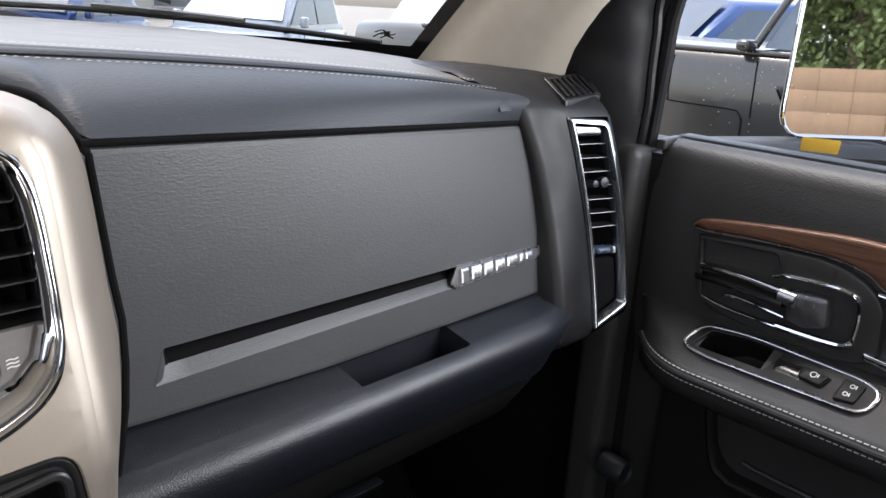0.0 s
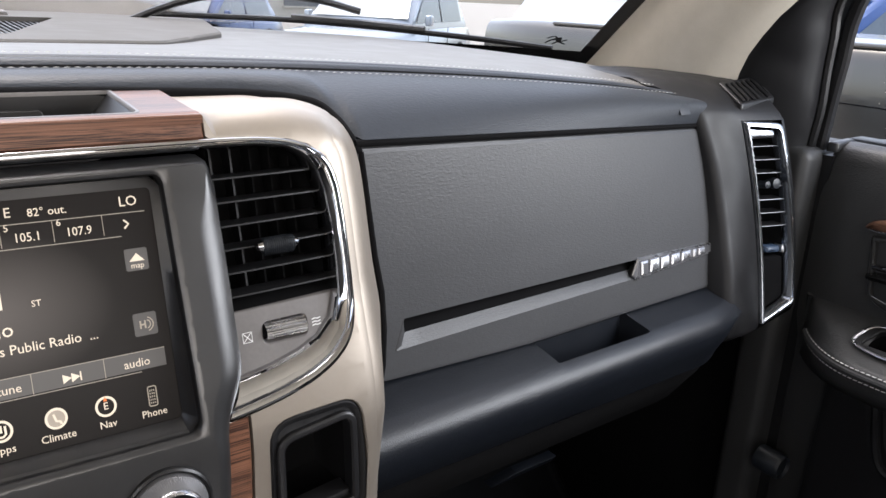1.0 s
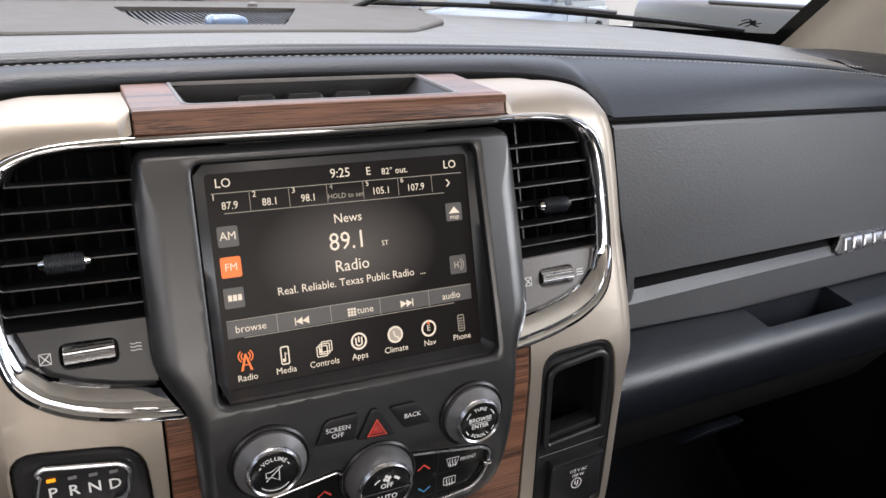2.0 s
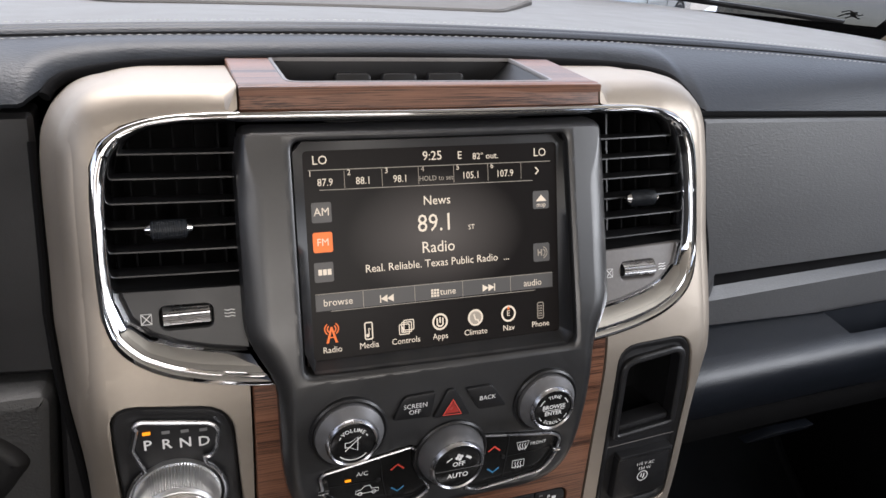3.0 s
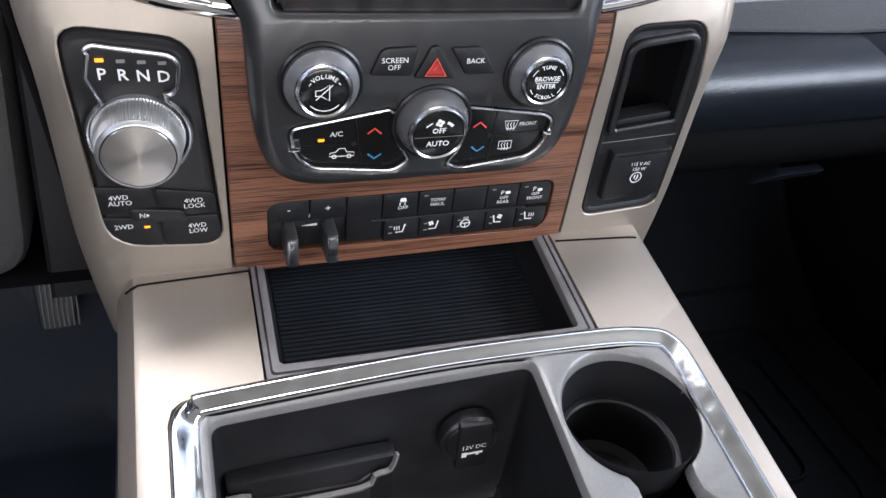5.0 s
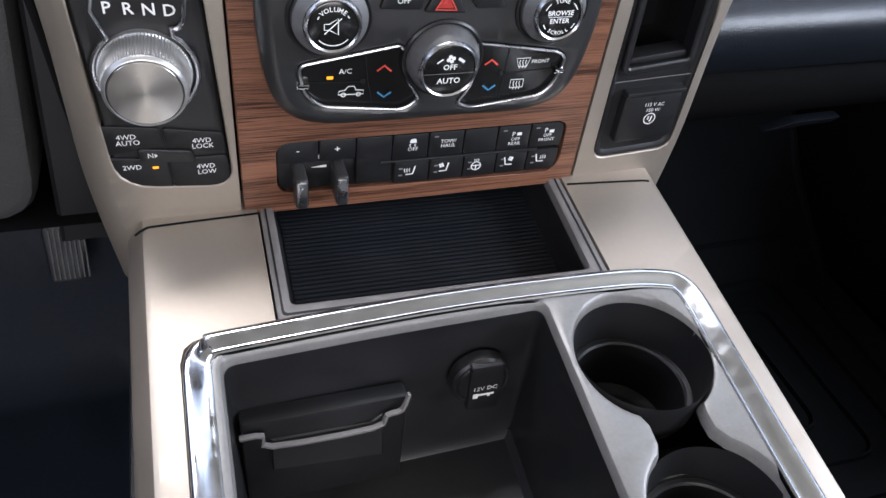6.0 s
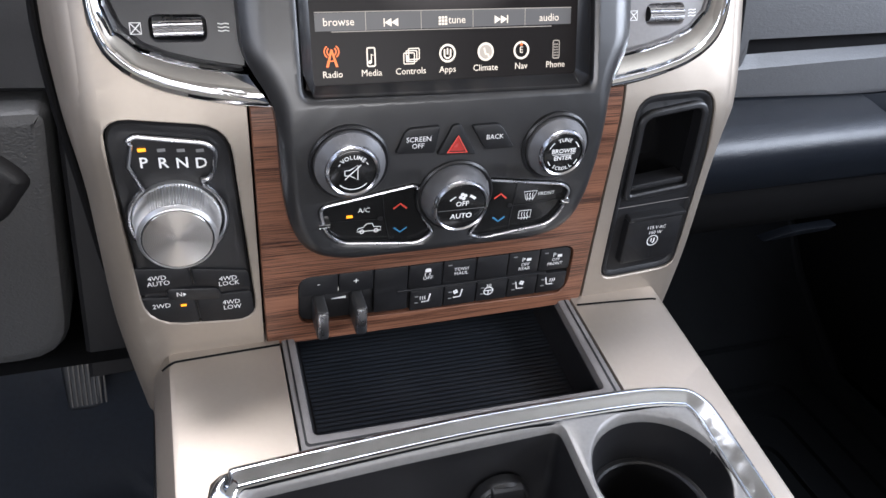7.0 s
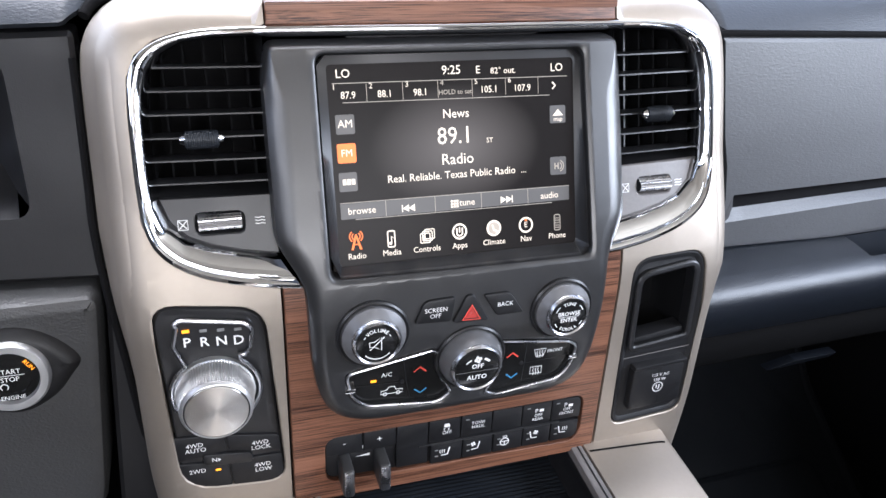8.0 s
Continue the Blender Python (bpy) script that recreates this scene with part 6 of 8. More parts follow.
# ---- pocket and mains outlet ----
def pocket_outlet():
    p = thing("pocket_and_outlet", (0.165, 0.0, 1.19), "black phone pocket over a flap-covered power outlet", "power outlet")
    o = rounded([(0.1304, 1.2636), (0.1903, 1.2656), (0.1980, 1.212), (0.1980, 1.1174), (0.1334, 1.1134)], [0.016, 0.014, 0.02, 0.014, 0.012])
    pk = rounded([(0.1385, 1.2490), (0.1830, 1.2545), (0.1870, 1.1930), (0.1410, 1.1880)], [0.008, 0.006, 0.002, 0.002])
    part("surround", plate(o, stack, [(0, -0.012), (0, -0.002), (0.0012, -0.0008), (0.003, -0.0012), (0.005, -0.0028)], holes=[pk], hrings=[(0.003, -0.0028), (0.0005, -0.001), (0, -0.004), (0, -0.010)], step=0.006, cut=0.02), BLACK, p, "satin black surround")
    part("pocket_frame", plate(inset(ccw(pk), -0.0045), stack, [(0, -0.006), (0, 0.0002), (0.0008, 0.0012), (0.0016, 0.0014)], holes=[inset(ccw(pk), 0.0004)], hrings=[(0.0012, 0.0014), (0, 0.0004), (0, -0.010)], step=0.006), SATIN, p, "raised frame round the pocket")
    part("pocket", pan(pk, stack, -0.008, -0.045, 0.002), VOID, p)
    part("pocket_lip", slab(rounded([(0.1425, 1.1890), (0.1860, 1.1935), (0.1858, 1.1995), (0.1428, 1.1945)], 0.002), stack, -0.016, -0.002, 0.002), SATIN, p)
    part("seam", stroke([(0.1332, 1.1765), (0.1976, 1.1800)], stack, 0.0008, -0.0016), GREYTRIM, p)
    fl = part("flap", slab(rounded([(0.1445, 1.1280), (0.1915, 1.1310), (0.1905, 1.1690), (0.1440, 1.1690)], 0.004), stack, -0.008, 0.0042, 0.0025, step=0.006), BLACK, p, "raised black flap")
    part("hinge", slab(rounded([(0.1440, 1.1665), (0.1910, 1.1685), (0.1908, 1.1722), (0.1445, 1.1705)], 0.001), stack, -0.006, 0.0050, 0.001), SATIN, fl)
    F = lambda u, v, d: stack(u, v, d + 0.0042)
    lettering(fl, "115 V AC", F, 0.1685, 1.1602, 0.0028)
    lettering(fl, "150 W", F, 0.1685, 1.1556, 0.0028)
    part("plug_icon", joined(stroke(circle(0.1680, 1.1484, 0.0044, 22), F, 0.0007, 0.0004, True), stroke([(0.1668, 1.1506), (0.1668, 1.1474)], F, 0.0010, 0.0004), stroke([(0.1692, 1.1506), (0.1692, 1.1474), (0.1682, 1.1460)], F, 0.0010, 0.0004)), WHITEINK, fl)


pocket_outlet()


# ---- centre console ----
BINBLACK = mat("fine_black_plastic", (0.011, 0.011, 0.012), 0.40, bump="noise", bscale=1800, bstr=0.1)


def centre_console():
    c = thing("centre_console", (0, -0.25, 0.62), "centre console with champagne sides, chrome frame, tray, bin and cup holders", "centre console")
    end = -0.62
    wl_ = lambda x, y: 1.0 if abs(x) > 0.185 else 0.06
    rings = [(0, -0.20), (0, -0.024), (0.0010, -0.0195), (0.0030, -0.0150), (0.0105, -0.0030), (0.0125, -0.0008), (0.0155, 0)]
    left = [(-0.1955, 0.012), (-0.1955, end), (-0.1655, end), (-0.1655, -0.118), (-0.1630, -0.1085), (-0.1580, -0.1045), (-0.1500, -0.1022), (-0.1100, -0.1005), (-0.1100, 0.012)]
    right = [(0.1100, 0.012), (0.1120, -0.1005), (0.1500, -0.1045), (0.1585, -0.108), (0.1632, -0.116), (0.1655, -0.13), (0.1700, end), (0.1955, end), (0.1955, 0.012)]
    for nm, o in (("left_side", left), ("right_side", right)):
        part(nm, plate(o, console, rings, w=wl_, step=0.02, cut=0.05), SILVER, c, "champagne satin side panel", smooth=28)
    part("body", box(-0.188, end, 0.56, 0.188, 0.06, 0.93, 0.01), BLACK, c)
    for sgn in (-1, 1):
        part("foot_panel", box(sgn * 0.196 - 0.006, -0.5, 0.60, sgn * 0.196 + 0.006, 0.16, 1.03, 0.004), BLACK, c)
    # front tray: frame, ribbed rubber floor
    tray = rounded([(-0.1000, -0.0865), (0.1000, -0.0905), (0.1000, 0.02), (-0.1000, 0.02)], [0.004, 0.004, 0, 0])
    tro = [(-0.1092, -0.0985), (0.1112, -0.0985), (0.1092, 0.03), (-0.1092, 0.03)]
    part("tray_frame", plate(tro, console, [(0, -0.02), (0, -0.0012), (0.0010, -0.0006)], holes=[tray], hrings=[(0.002, -0.0006), (0.0006, -0.0012), (0, -0.004), (0, -0.012)], step=0.02), GREYTRIM, c, "grey frame of the tray")
    part("tray_gap", plate(rounded([(-0.1065, -0.0945), (0.1075, -0.0965), (0.1060, 0.03), (-0.1060, 0.03)], 0.003), console, [(0, -0.004), (0, -0.0002)], holes=[rounded([(-0.1050, -0.0930), (0.1060, -0.0950), (0.1050, 0.031), (-0.1050, 0.031)], 0.003)], hrings=[(0, -0.0002), (0, -0.004)], step=0.02), BLACK, c)
    part("tray_well", pan([(-0.1000, -0.0865), (0.1000, -0.0905), (0.1000, 0.12), (-0.1000, 0.12)], console, -0.008, -0.034, 0.002), BINBLACK, c)
    for i in range(34):
        y = -0.080 + i * 0.0036
        part("mat_rib", sweep([console(-0.094, y, -0.0325), console(0.094, y - 0.003, -0.0325)], [(-0.0014, 0), (-0.0006, 0.00011), (0.0006, 0.00011), (0.0014, 0)]), RUBBER, c)
    # chrome frame and the panel inside it
    path = [(-0.1570, end), (-0.1570, -0.125), (-0.1555, -0.1165), (-0.1500, -0.1105), (-0.1420, -0.1085), (-0.06, -0.1045), (0.0, -0.1028), (0.06, -0.1035), (0.120, -0.1060), (0.1480, -0.1110), (0.1545, -0.1150), (0.1580, -0.1230), (0.1590, -0.135), (0.1630, end)]
    pth = smooth_line(path[1:-1], 5)
    pth = [path[0]] + pth + [path[-1]]
    prof = [(-0.0085, -0.004), (-0.0085, 0.0024), (-0.0080, 0.0035), (-0.0070, 0.0042), (-0.0056, 0.0044), (-0.0040, 0.0040), (-0.0010, 0.0028), (0.0030, 0.0010), (0.0046, 0.0005), (0.0058, 0.0008), (0.0068, 0.0003), (0.0072, -0.0008), (0.0072, -0.004)]
    part("chrome_frame", sweep([console(u, v, 0) for u, v in pth], prof, up=(0, 0, 1)), CONSOLECHROME, c, "scuffed chrome frame", smooth=40)
    bin_o = rounded([(-0.1440, end + 0.10), (-0.1440, -0.1175), (-0.05, -0.1135), (0.0575, -0.1115), (0.0535, end + 0.10)], [0.004, 0.008, 0.02, 0.007, 0.004])
    # two cups that run into each other
    c1, c2, r1, r2 = (0.1075, -0.1590), (0.1100, -0.2620), 0.0435, 0.0440
    cup = [(c1[0] + r1 * math.cos(t), c1[1] + r1 * 1.02 * math.sin(t)) for t in span(radians(-62), radians(242), 44)]
    cup += [(c1[0] - 0.0170, c1[1] - 0.0470), (c2[0] - 0.0200, c2[1] + 0.0440)]
    cup += [(c2[0] + r2 * math.cos(t), c2[1] + r2 * math.sin(t)) for t in span(radians(122), radians(418), 44)]
    cup += [(c2[0] + 0.0170, c2[1] + 0.0460), (c1[0] + 0.0190, c1[1] - 0.0460)]
    o = inset(ccw(pth), 0.0062)
    part("top_panel", plate(o, console, [(0, -0.012), (0, -0.001), (0.001, 0.0)], holes=[bin_o, cup], hrings=[(0.0036, 0), (0.0018, -0.0008), (0.0004, -0.0036), (0, -0.010)], step=0.008, cut=0.06), FRAMEGREY, c, "warm grey top panel")
    part("bin", pan(bin_o, console, -0.008, -0.135, 0.006), BINBLACK, c, "deep black bin")
    part("bin_step", box(-0.1395, -0.1305, 0.90, -0.034, -0.1170, 1.034, 0.003), BINBLACK, c)
    part("bin_block", box(-0.010, -0.300, 0.93, 0.050, -0.215, 0.965, 0.006), BINBLACK, c)
    # coin ledge
    lg = [(-0.1400, 1.0270), (-0.1260, 1.0262), (-0.1215, 1.0165), (-0.0580, 1.0160), (-0.0490, 1.0245), (-0.0390, 1.0270), (-0.0345, 1.0390)]
    part("coin_ledge", sweep([(x, -0.1335 - 0.004 * (1.04 - z) / 0.02, z) for x, z in smooth_line(lg, 3)], [(-0.0009, -0.003), (-0.0009, 0.0004), (0.0009, 0.0004), (0.0009, -0.003)], up=(0, -1, 0)), GREYTRIM, c)
    part("ledge_face", plate([(-0.122, 0.99), (-0.050, 0.985), (-0.0500, 1.0215), (-0.0580, 1.0150), (-0.1215, 1.0155)], lambda u, v, d: (u, -0.134 + (v - 1.0) * 0.2 - d, v), [(0, -0.004), (0, 0), (0.001, 0.001)]), SATIN, c)
    # cup liners
    for (cx, cy), rr in ((c1, r1), (c2, r2)):
        S = lambda u, v, d: (u, v, 1.1 + 0.15 * cy + d)
        part("cup_liner", lathe([(rr + 0.0004, -0.006 + (0.004 if cy > -0.2 else 0)), (rr - 0.0015, -0.030), (rr - 0.0022, -0.0345), (rr - 0.0070, -0.0362), (rr - 0.0085, -0.075), (rr - 0.0140, -0.080), (0.001, -0.080)], S, cx, cy, 64), BLACK, c, "black cup holder liner")
        part("cup_ring", lathe([(rr - 0.0020, -0.0350), (rr - 0.0032, -0.0338), (rr - 0.0060, -0.0340), (rr - 0.0072, -0.0352)], S, cx, cy, 64, cap=False), SATIN, c)
    part("cup_bridge", box(c1[0] - 0.020, -0.222, 1.00, c1[0] + 0.020, -0.200, 1.030, 0.004), BINBLACK, c)
    # power socket in the bin wall
    sk = thing("power_socket", (0.017, -0.12, 1.026), "round black capped power socket in the bin wall", "power outlet")
    S = lambda u, v, d: (u, -0.1215 - d + (v - 1.03) * 0.05, v)
    part("collar", lathe([(0.0205, -0.004), (0.0205, 0.004), (0.0190, 0.0060), (0.0172, 0.0055)], S, 0.0170, 1.030, 40, cap=False), SATIN, sk)
    part("cap", lathe([(0.0175, 0.0), (0.0172, 0.0050), (0.0160, 0.0064), (0.001, 0.0066)], S, 0.0170, 1.030, 40), BLACK, sk)
    part("cap_tab", slab(rounded([(0.0075, 1.0075), (0.0300, 1.0065), (0.0300, 1.0480), (0.0072, 1.0490)], 0.002), S, 0.004, 0.0092, 0.001), BLACK, sk)
    F = lambda u, v, d: S(u, v, d + 0.0092)
    lettering(sk, "12V DC", F, 0.0182, 1.0285, 0.0036)
    part("key_icon", joined(flat(rect(0.0105, 1.0195, 0.0140, 1.0238), F, 0.0004), flat(rect(0.0140, 1.0216, 0.0250, 1.0232), F, 0.0004), flat(rect(0.0205, 1.0200, 0.0225, 1.0218), F, 0.0004)), WHITEINK, sk)
    # shut lines where the stack stands on the console
    for ln in ([(-0.1105, -0.0112), (-0.1709, -0.0130), (-0.1812, -0.0142), (-0.1873, -0.0190)], [(0.1133, -0.0145), (0.1450, -0.0166), (0.1723, -0.0186), (0.1790, -0.0200)]):
        part("shut_line", sweep([console(u, v, 0.0002) for u, v in smooth_line(ln, 3)], ring_prof(0.0008, 6)), VOID, c)


centre_console()


# ---- outer vent in the end cap ----
def outer_vent():
    v = thing("side_air_vent", (0.78, 0.10, 1.28), "tall black side air vent in a chrome frame", "air vent")

    S = vent_face
    o = rounded([(0.0, 1.1611), (0.050, 1.1823), (0.050, 1.3870), (0.0, 1.3897)], [0.003, 0.006, 0.009, 0.003])
    i_ = rounded([(0.0046, 1.1690), (0.0448, 1.1872), (0.0440, 1.3800), (0.0050, 1.3835)], [0.002, 0.004, 0.006, 0.002])
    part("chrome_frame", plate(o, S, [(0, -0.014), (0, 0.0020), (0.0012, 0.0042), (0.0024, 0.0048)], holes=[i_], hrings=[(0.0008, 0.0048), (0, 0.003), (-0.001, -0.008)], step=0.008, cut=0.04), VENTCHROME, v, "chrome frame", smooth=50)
    part("housing", pan(inset(ccw(i_), -0.0006), S, 0.0, -0.030, 0.003), VOID, v)
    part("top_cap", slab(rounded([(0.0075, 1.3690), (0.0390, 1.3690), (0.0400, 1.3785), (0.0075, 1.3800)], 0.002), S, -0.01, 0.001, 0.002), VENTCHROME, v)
    for k in range(7):
        z = 1.3600 - k * 0.0150
        b = bmesh.new()
        rows = [[b.verts.new(Vector(S(u, z + h, -0.003 - dd))) for dd, h in ((0, 0.0006), (0.014, 0.0014), (0.014, -0.0008), (0, -0.0006))] for u in span(0.0046, 0.0448, 4)]
        for a, c in zip(rows, rows[1:]):
            for j in range(4):
                b.faces.new((a[j], a[(j + 1) % 4], c[(j + 1) % 4], c[j]))
        sl = part("slat", b, BLACK, v)
        part("slat_edge", sweep([S(u, z, -0.0028) for u in span(0.0046, 0.0448, 4)], ring_prof(0.0005, 6)), KNURL, sl, "bright edge")
    z = 1.3600 - 3 * 0.0150 + 0.004
    part("knob", lathe([(0.004, -0.006), (0.0065, 0.004), (0.0055, 0.009), (0.001, 0.010)], S, 0.0260, z, 24), RUBBER, v)
    part("knob_tip", lathe([(0.0045, -0.004), (0.0040, 0.008), (0.001, 0.009)], S, 0.0150, z - 0.001, 16), RUBBER, v)
    part("wheel", slab(rect(0.0160, 1.2395, 0.0350, 1.2470, 0.002), S, -0.012, -0.002, 0.003), mat("blue_grey_thumb_wheel", (0.045, 0.070, 0.115), 0.3), v, "blue grey thumb wheel")
    for u in (0.0100, 0.0390):
        part("wheel_clip", slab(rect(u - 0.0016, 1.2390, u + 0.0016, 1.2470, 0.0006), S, -0.012, -0.002, 0.001), DULLCHROME, v)
    part("lower_blank", slab(rounded([(0.0068, 1.1730), (0.0420, 1.1895), (0.0418, 1.2340), (0.0068, 1.2340)], 0.003), S, -0.014, -0.006, 0.002), VOID, v)
    g = thing("demister_grille", (0.78, 0.16, 1.41), "small black ribbed window demister grille", "air vent")
    D = lambda u, w, d: (u + 0.010, 0.1265 + w * 0.90, 1.4042 + w * 0.49 + (u - 0.735) * 0.004 + d)
    part("rim", plate(rounded([(0.733, 0.0), (0.806, 0.008), (0.818, 0.050), (0.738, 0.042)], 0.004), D, [(0, -0.004), (0, 0.0012), (0.001, 0.0022)], holes=[rounded([(0.7385, 0.004), (0.8015, 0.011), (0.8125, 0.046), (0.743, 0.038)], 0.003)], hrings=[(0, 0.0022), (0, -0.004)]), SATIN, g)
    part("floor", plate(rounded([(0.737, 0.003), (0.803, 0.010), (0.814, 0.047), (0.742, 0.039)], 0.003), D, [(0, -0.006), (0, -0.003)]), SOFTBLACK, g)
    for k in range(6):
        u = 0.745 + k * 0.0105
        part("rib", sweep([D(u, 0.006 + k * 0.0009, 0.002), D(u + 0.006, 0.0385 + k * 0.0012, 0.002)], [(-0.0026, -0.004), (-0.0022, 0.0006), (0, 0.0014), (0.0022, 0.0006), (0.0026, -0.004)]), SATIN, g)


outer_vent()


# ---- passenger door ----
def passenger_door():
    d = thing("passenger_door", (0.93, -0.30, 0.90), "black leather passenger door with walnut strip and chrome handle", "car door")
    rows, bm = [], bmesh.new()
    prof = [(0.945, 1.350), (0.922, 1.361), (0.903, 1.362), (0.889, 1.355), (0.881, 1.341), (0.875, 1.31), (0.872, 1.27), (0.872, 1.16), (0.878, 1.10), (0.884, 0.70), (0.90, 0.56)]
    for y in span(0.094, -0.72, 34):
        e = max(0, (y - 0.075) / 0.019)
        rows.append([bm.verts.new((x + 0.010 * e * e, y, z)) for x, z in prof])
    for a, b in zip(rows, rows[1:]):
        for i in range(len(a) - 1):
            bm.faces.new((a[i], a[i + 1], b[i + 1], b[i]))
    part("panel", bm, LEATHER, d, "black grained leather panel", smooth=60)
    part("front_edge", box(0.850, 0.100, 0.56, 0.96, 0.150, 1.3525, 0.014, 4), LEATHER, d)
    part("panel_groove", box(0.884, 0.088, 0.56, 0.96, 0.112, 1.345), BLACK, d)
    part("window_seal", box(0.922, -0.72, 1.350, 0.950, 0.094, 1.365, 0.004), RUBBER, d)
    part("corner_clip", slab(rounded([(0.886, 0.086), (0.920, 0.083), (0.920, 0.095), (0.884, 0.099)], 0.003), lambda u, v, k: (u, v, 1.3600 + 0.10 * (u - 0.886) + k), -0.010, 0.001, 0.003), SATIN, d)
    D = lambda u, z, k: (0.872 - k, u, z)
    # u runs along the door: y
    wood = smooth_line([(0.027, 1.2765), (0.021, 1.2835), (0.007, 1.2880), (-0.043, 1.2945), (-0.103, 1.3005), (-0.153, 1.3035), (-0.213, 1.3000), (-0.36, 1.288)], 4) + smooth_line([(-0.36, 1.240), (-0.22, 1.2480), (-0.178, 1.2610), (-0.158, 1.2735), (-0.123, 1.2800), (-0.053, 1.2790), (0.007, 1.2752)], 4)
    part("walnut_strip", plate(wood, D, [(0, -0.006), (0, 0.004), (0.0012, 0.0062), (0.003, 0.0072)], step=0.012), DOORWOOD, d, "walnut veneer strip")
    part("strip_edge", sweep([D(u, z - 0.0012, 0.0035) for u, z in smooth_line([(0.025, 1.2765), (0.007, 1.2750), (-0.053, 1.2788), (-0.123, 1.2798), (-0.158, 1.2733), (-0.178, 1.2608), (-0.22, 1.2478)], 4)], ring_prof(0.0012, 6), up=(-1, 0, 0)), DULLCHROME, d)
    pod = rounded([(0.018, 1.2690), (-0.06, 1.2755), (-0.12, 1.2770), (-0.152, 1.2700), (-0.182, 1.2480), (-0.185, 1.190), (-0.165, 1.1780), (-0.08, 1.1780), (-0.01, 1.1860), (0.010, 1.1980)], [0.004, 0.02, 0.02, 0.02, 0.02, 0.02, 0.02, 0.02, 0.02, 0.01])
    rec = rounded([(0.011, 1.2640), (-0.072, 1.2680), (-0.078, 1.2510), (-0.158, 1.2490), (-0.161, 1.1960), (-0.09, 1.1910), (0.004, 1.1970)], [0.003, 0.003, 0.004, 0.014, 0.014, 0.02, 0.006])
    part("handle_pod", plate(pod, D, [(0, -0.004), (0, 0.003), (0.002, 0.006), (0.005, 0.007)], holes=[rec], hrings=[(0.002, 0.007), (0, 0.005), (-0.001, -0.004)], step=0.01, cut=0.05), PODGREY, d, "satin dark grey handle surround")
    part("handle_well", pan(inset(ccw(rec), -0.0005), D, 0.0, -0.030, 0.004), GLOSSBLACK, d)
    part("lens", slab(rect(-0.068, 1.2400, -0.013, 1.2620, 0.002), D, -0.024, -0.002, 0.003), PODGREY, d)
    hp = [D(u, z, k) for u, z, k in ((0.0075, 1.2230, 0.004), (-0.02, 1.2250, 0.009), (-0.055, 1.2245, 0.012), (-0.092, 1.2220, 0.013))]
    hd = part("door_handle", sweep(smooth_line(hp, 5), [(-0.004, -0.012), (-0.001, -0.013), (0.003, -0.010), (0.0045, 0.0), (0.003, 0.010), (-0.001, 0.012), (-0.004, 0.011)], up=(-1, 0, 0)), GLOSSBLACK, d, "gloss black pull handle")
    part("handle_edge", sweep(smooth_line([(p[0] - 0.003, p[1], p[2] + 0.0115) for p in hp], 5), ring_prof(0.0036, 10, 1.0, 0.8), up=(-1, 0, 0)), CHROME, hd, "chrome upper edge")
    part("lower_edge", sweep(smooth_line([D(-0.020, 1.2040, 0.004), D(-0.028, 1.2100, 0.006), D(-0.05, 1.2100, 0.008), D(-0.092, 1.2060, 0.010)], 5), ring_prof(0.0020, 8), up=(-1, 0, 0)), CHROME, hd, "chrome lower edge")
    part("end_ferrule", sweep([D(-0.086, 1.2300, 0.014), D(-0.103, 1.2290, 0.015)], ring_prof(0.0082, 14)), DULLCHROME, hd, "satin chrome ferrule")
    part("handle_grip", slab(rounded([(-0.092, 1.2370), (-0.133, 1.2400), (-0.137, 1.2080), (-0.112, 1.2010), (-0.094, 1.2050)], 0.006), lambda u, z, k: D(u, z, k + 0.012), -0.012, 0.004, 0.006), KNURL, hd, "satin grey grip")
    part("lock_lever", sweep(smooth_line([D(-0.072, 1.2440, 0.004), D(-0.085, 1.2500, 0.008), D(-0.110, 1.2520, 0.009), D(-0.145, 1.2510, 0.009), D(-0.158, 1.2440, 0.007), D(-0.161, 1.225, 0.007), D(-0.160, 1.205, 0.007)], 5), ring_prof(0.0024, 8), up=(-1, 0, 0)), CHROME, d, "chrome lock lever")
    part("well_lip", sweep(smooth_line([D(0.002, 1.2000, 0.006), D(-0.03, 1.1945, 0.007), D(-0.09, 1.1920, 0.007)], 5), ring_prof(0.0016, 8), up=(-1, 0, 0)), CHROME, d, "bright lip")
    part("well_lip", sweep(smooth_line([D(-0.085, 1.1940, 0.008), D(-0.12, 1.1935, 0.008), D(-0.150, 1.1950, 0.008), D(-0.160, 1.202, 0.008)], 5), ring_prof(0.0034, 8), up=(-1, 0, 0)), CHROME, d, "bright lip")
    part("lower_trim", slab(rounded([(-0.172, 1.1880), (-0.40, 1.160), (-0.40, 1.168), (-0.172, 1.1960)], 0.002), D, 0.0, 0.010, 0.002), CHROME, d)
    part("upper_trim", slab(rounded([(-0.172, 1.2530), (-0.40, 1.225), (-0.40, 1.230), (-0.172, 1.2580)], 0.002), D, 0.0, 0.010, 0.002), CHROME, d)
    # armrest, its top sloping up to the door
    inner_x = lambda y: 0.800 + (0.075 * max(0, (y + 0.035) / 0.112) ** 2.2 if y > -0.035 else 0)
    slope = lambda x: 1.152 + 0.55 * (x - 0.83)
    bm, rows = bmesh.new(), []
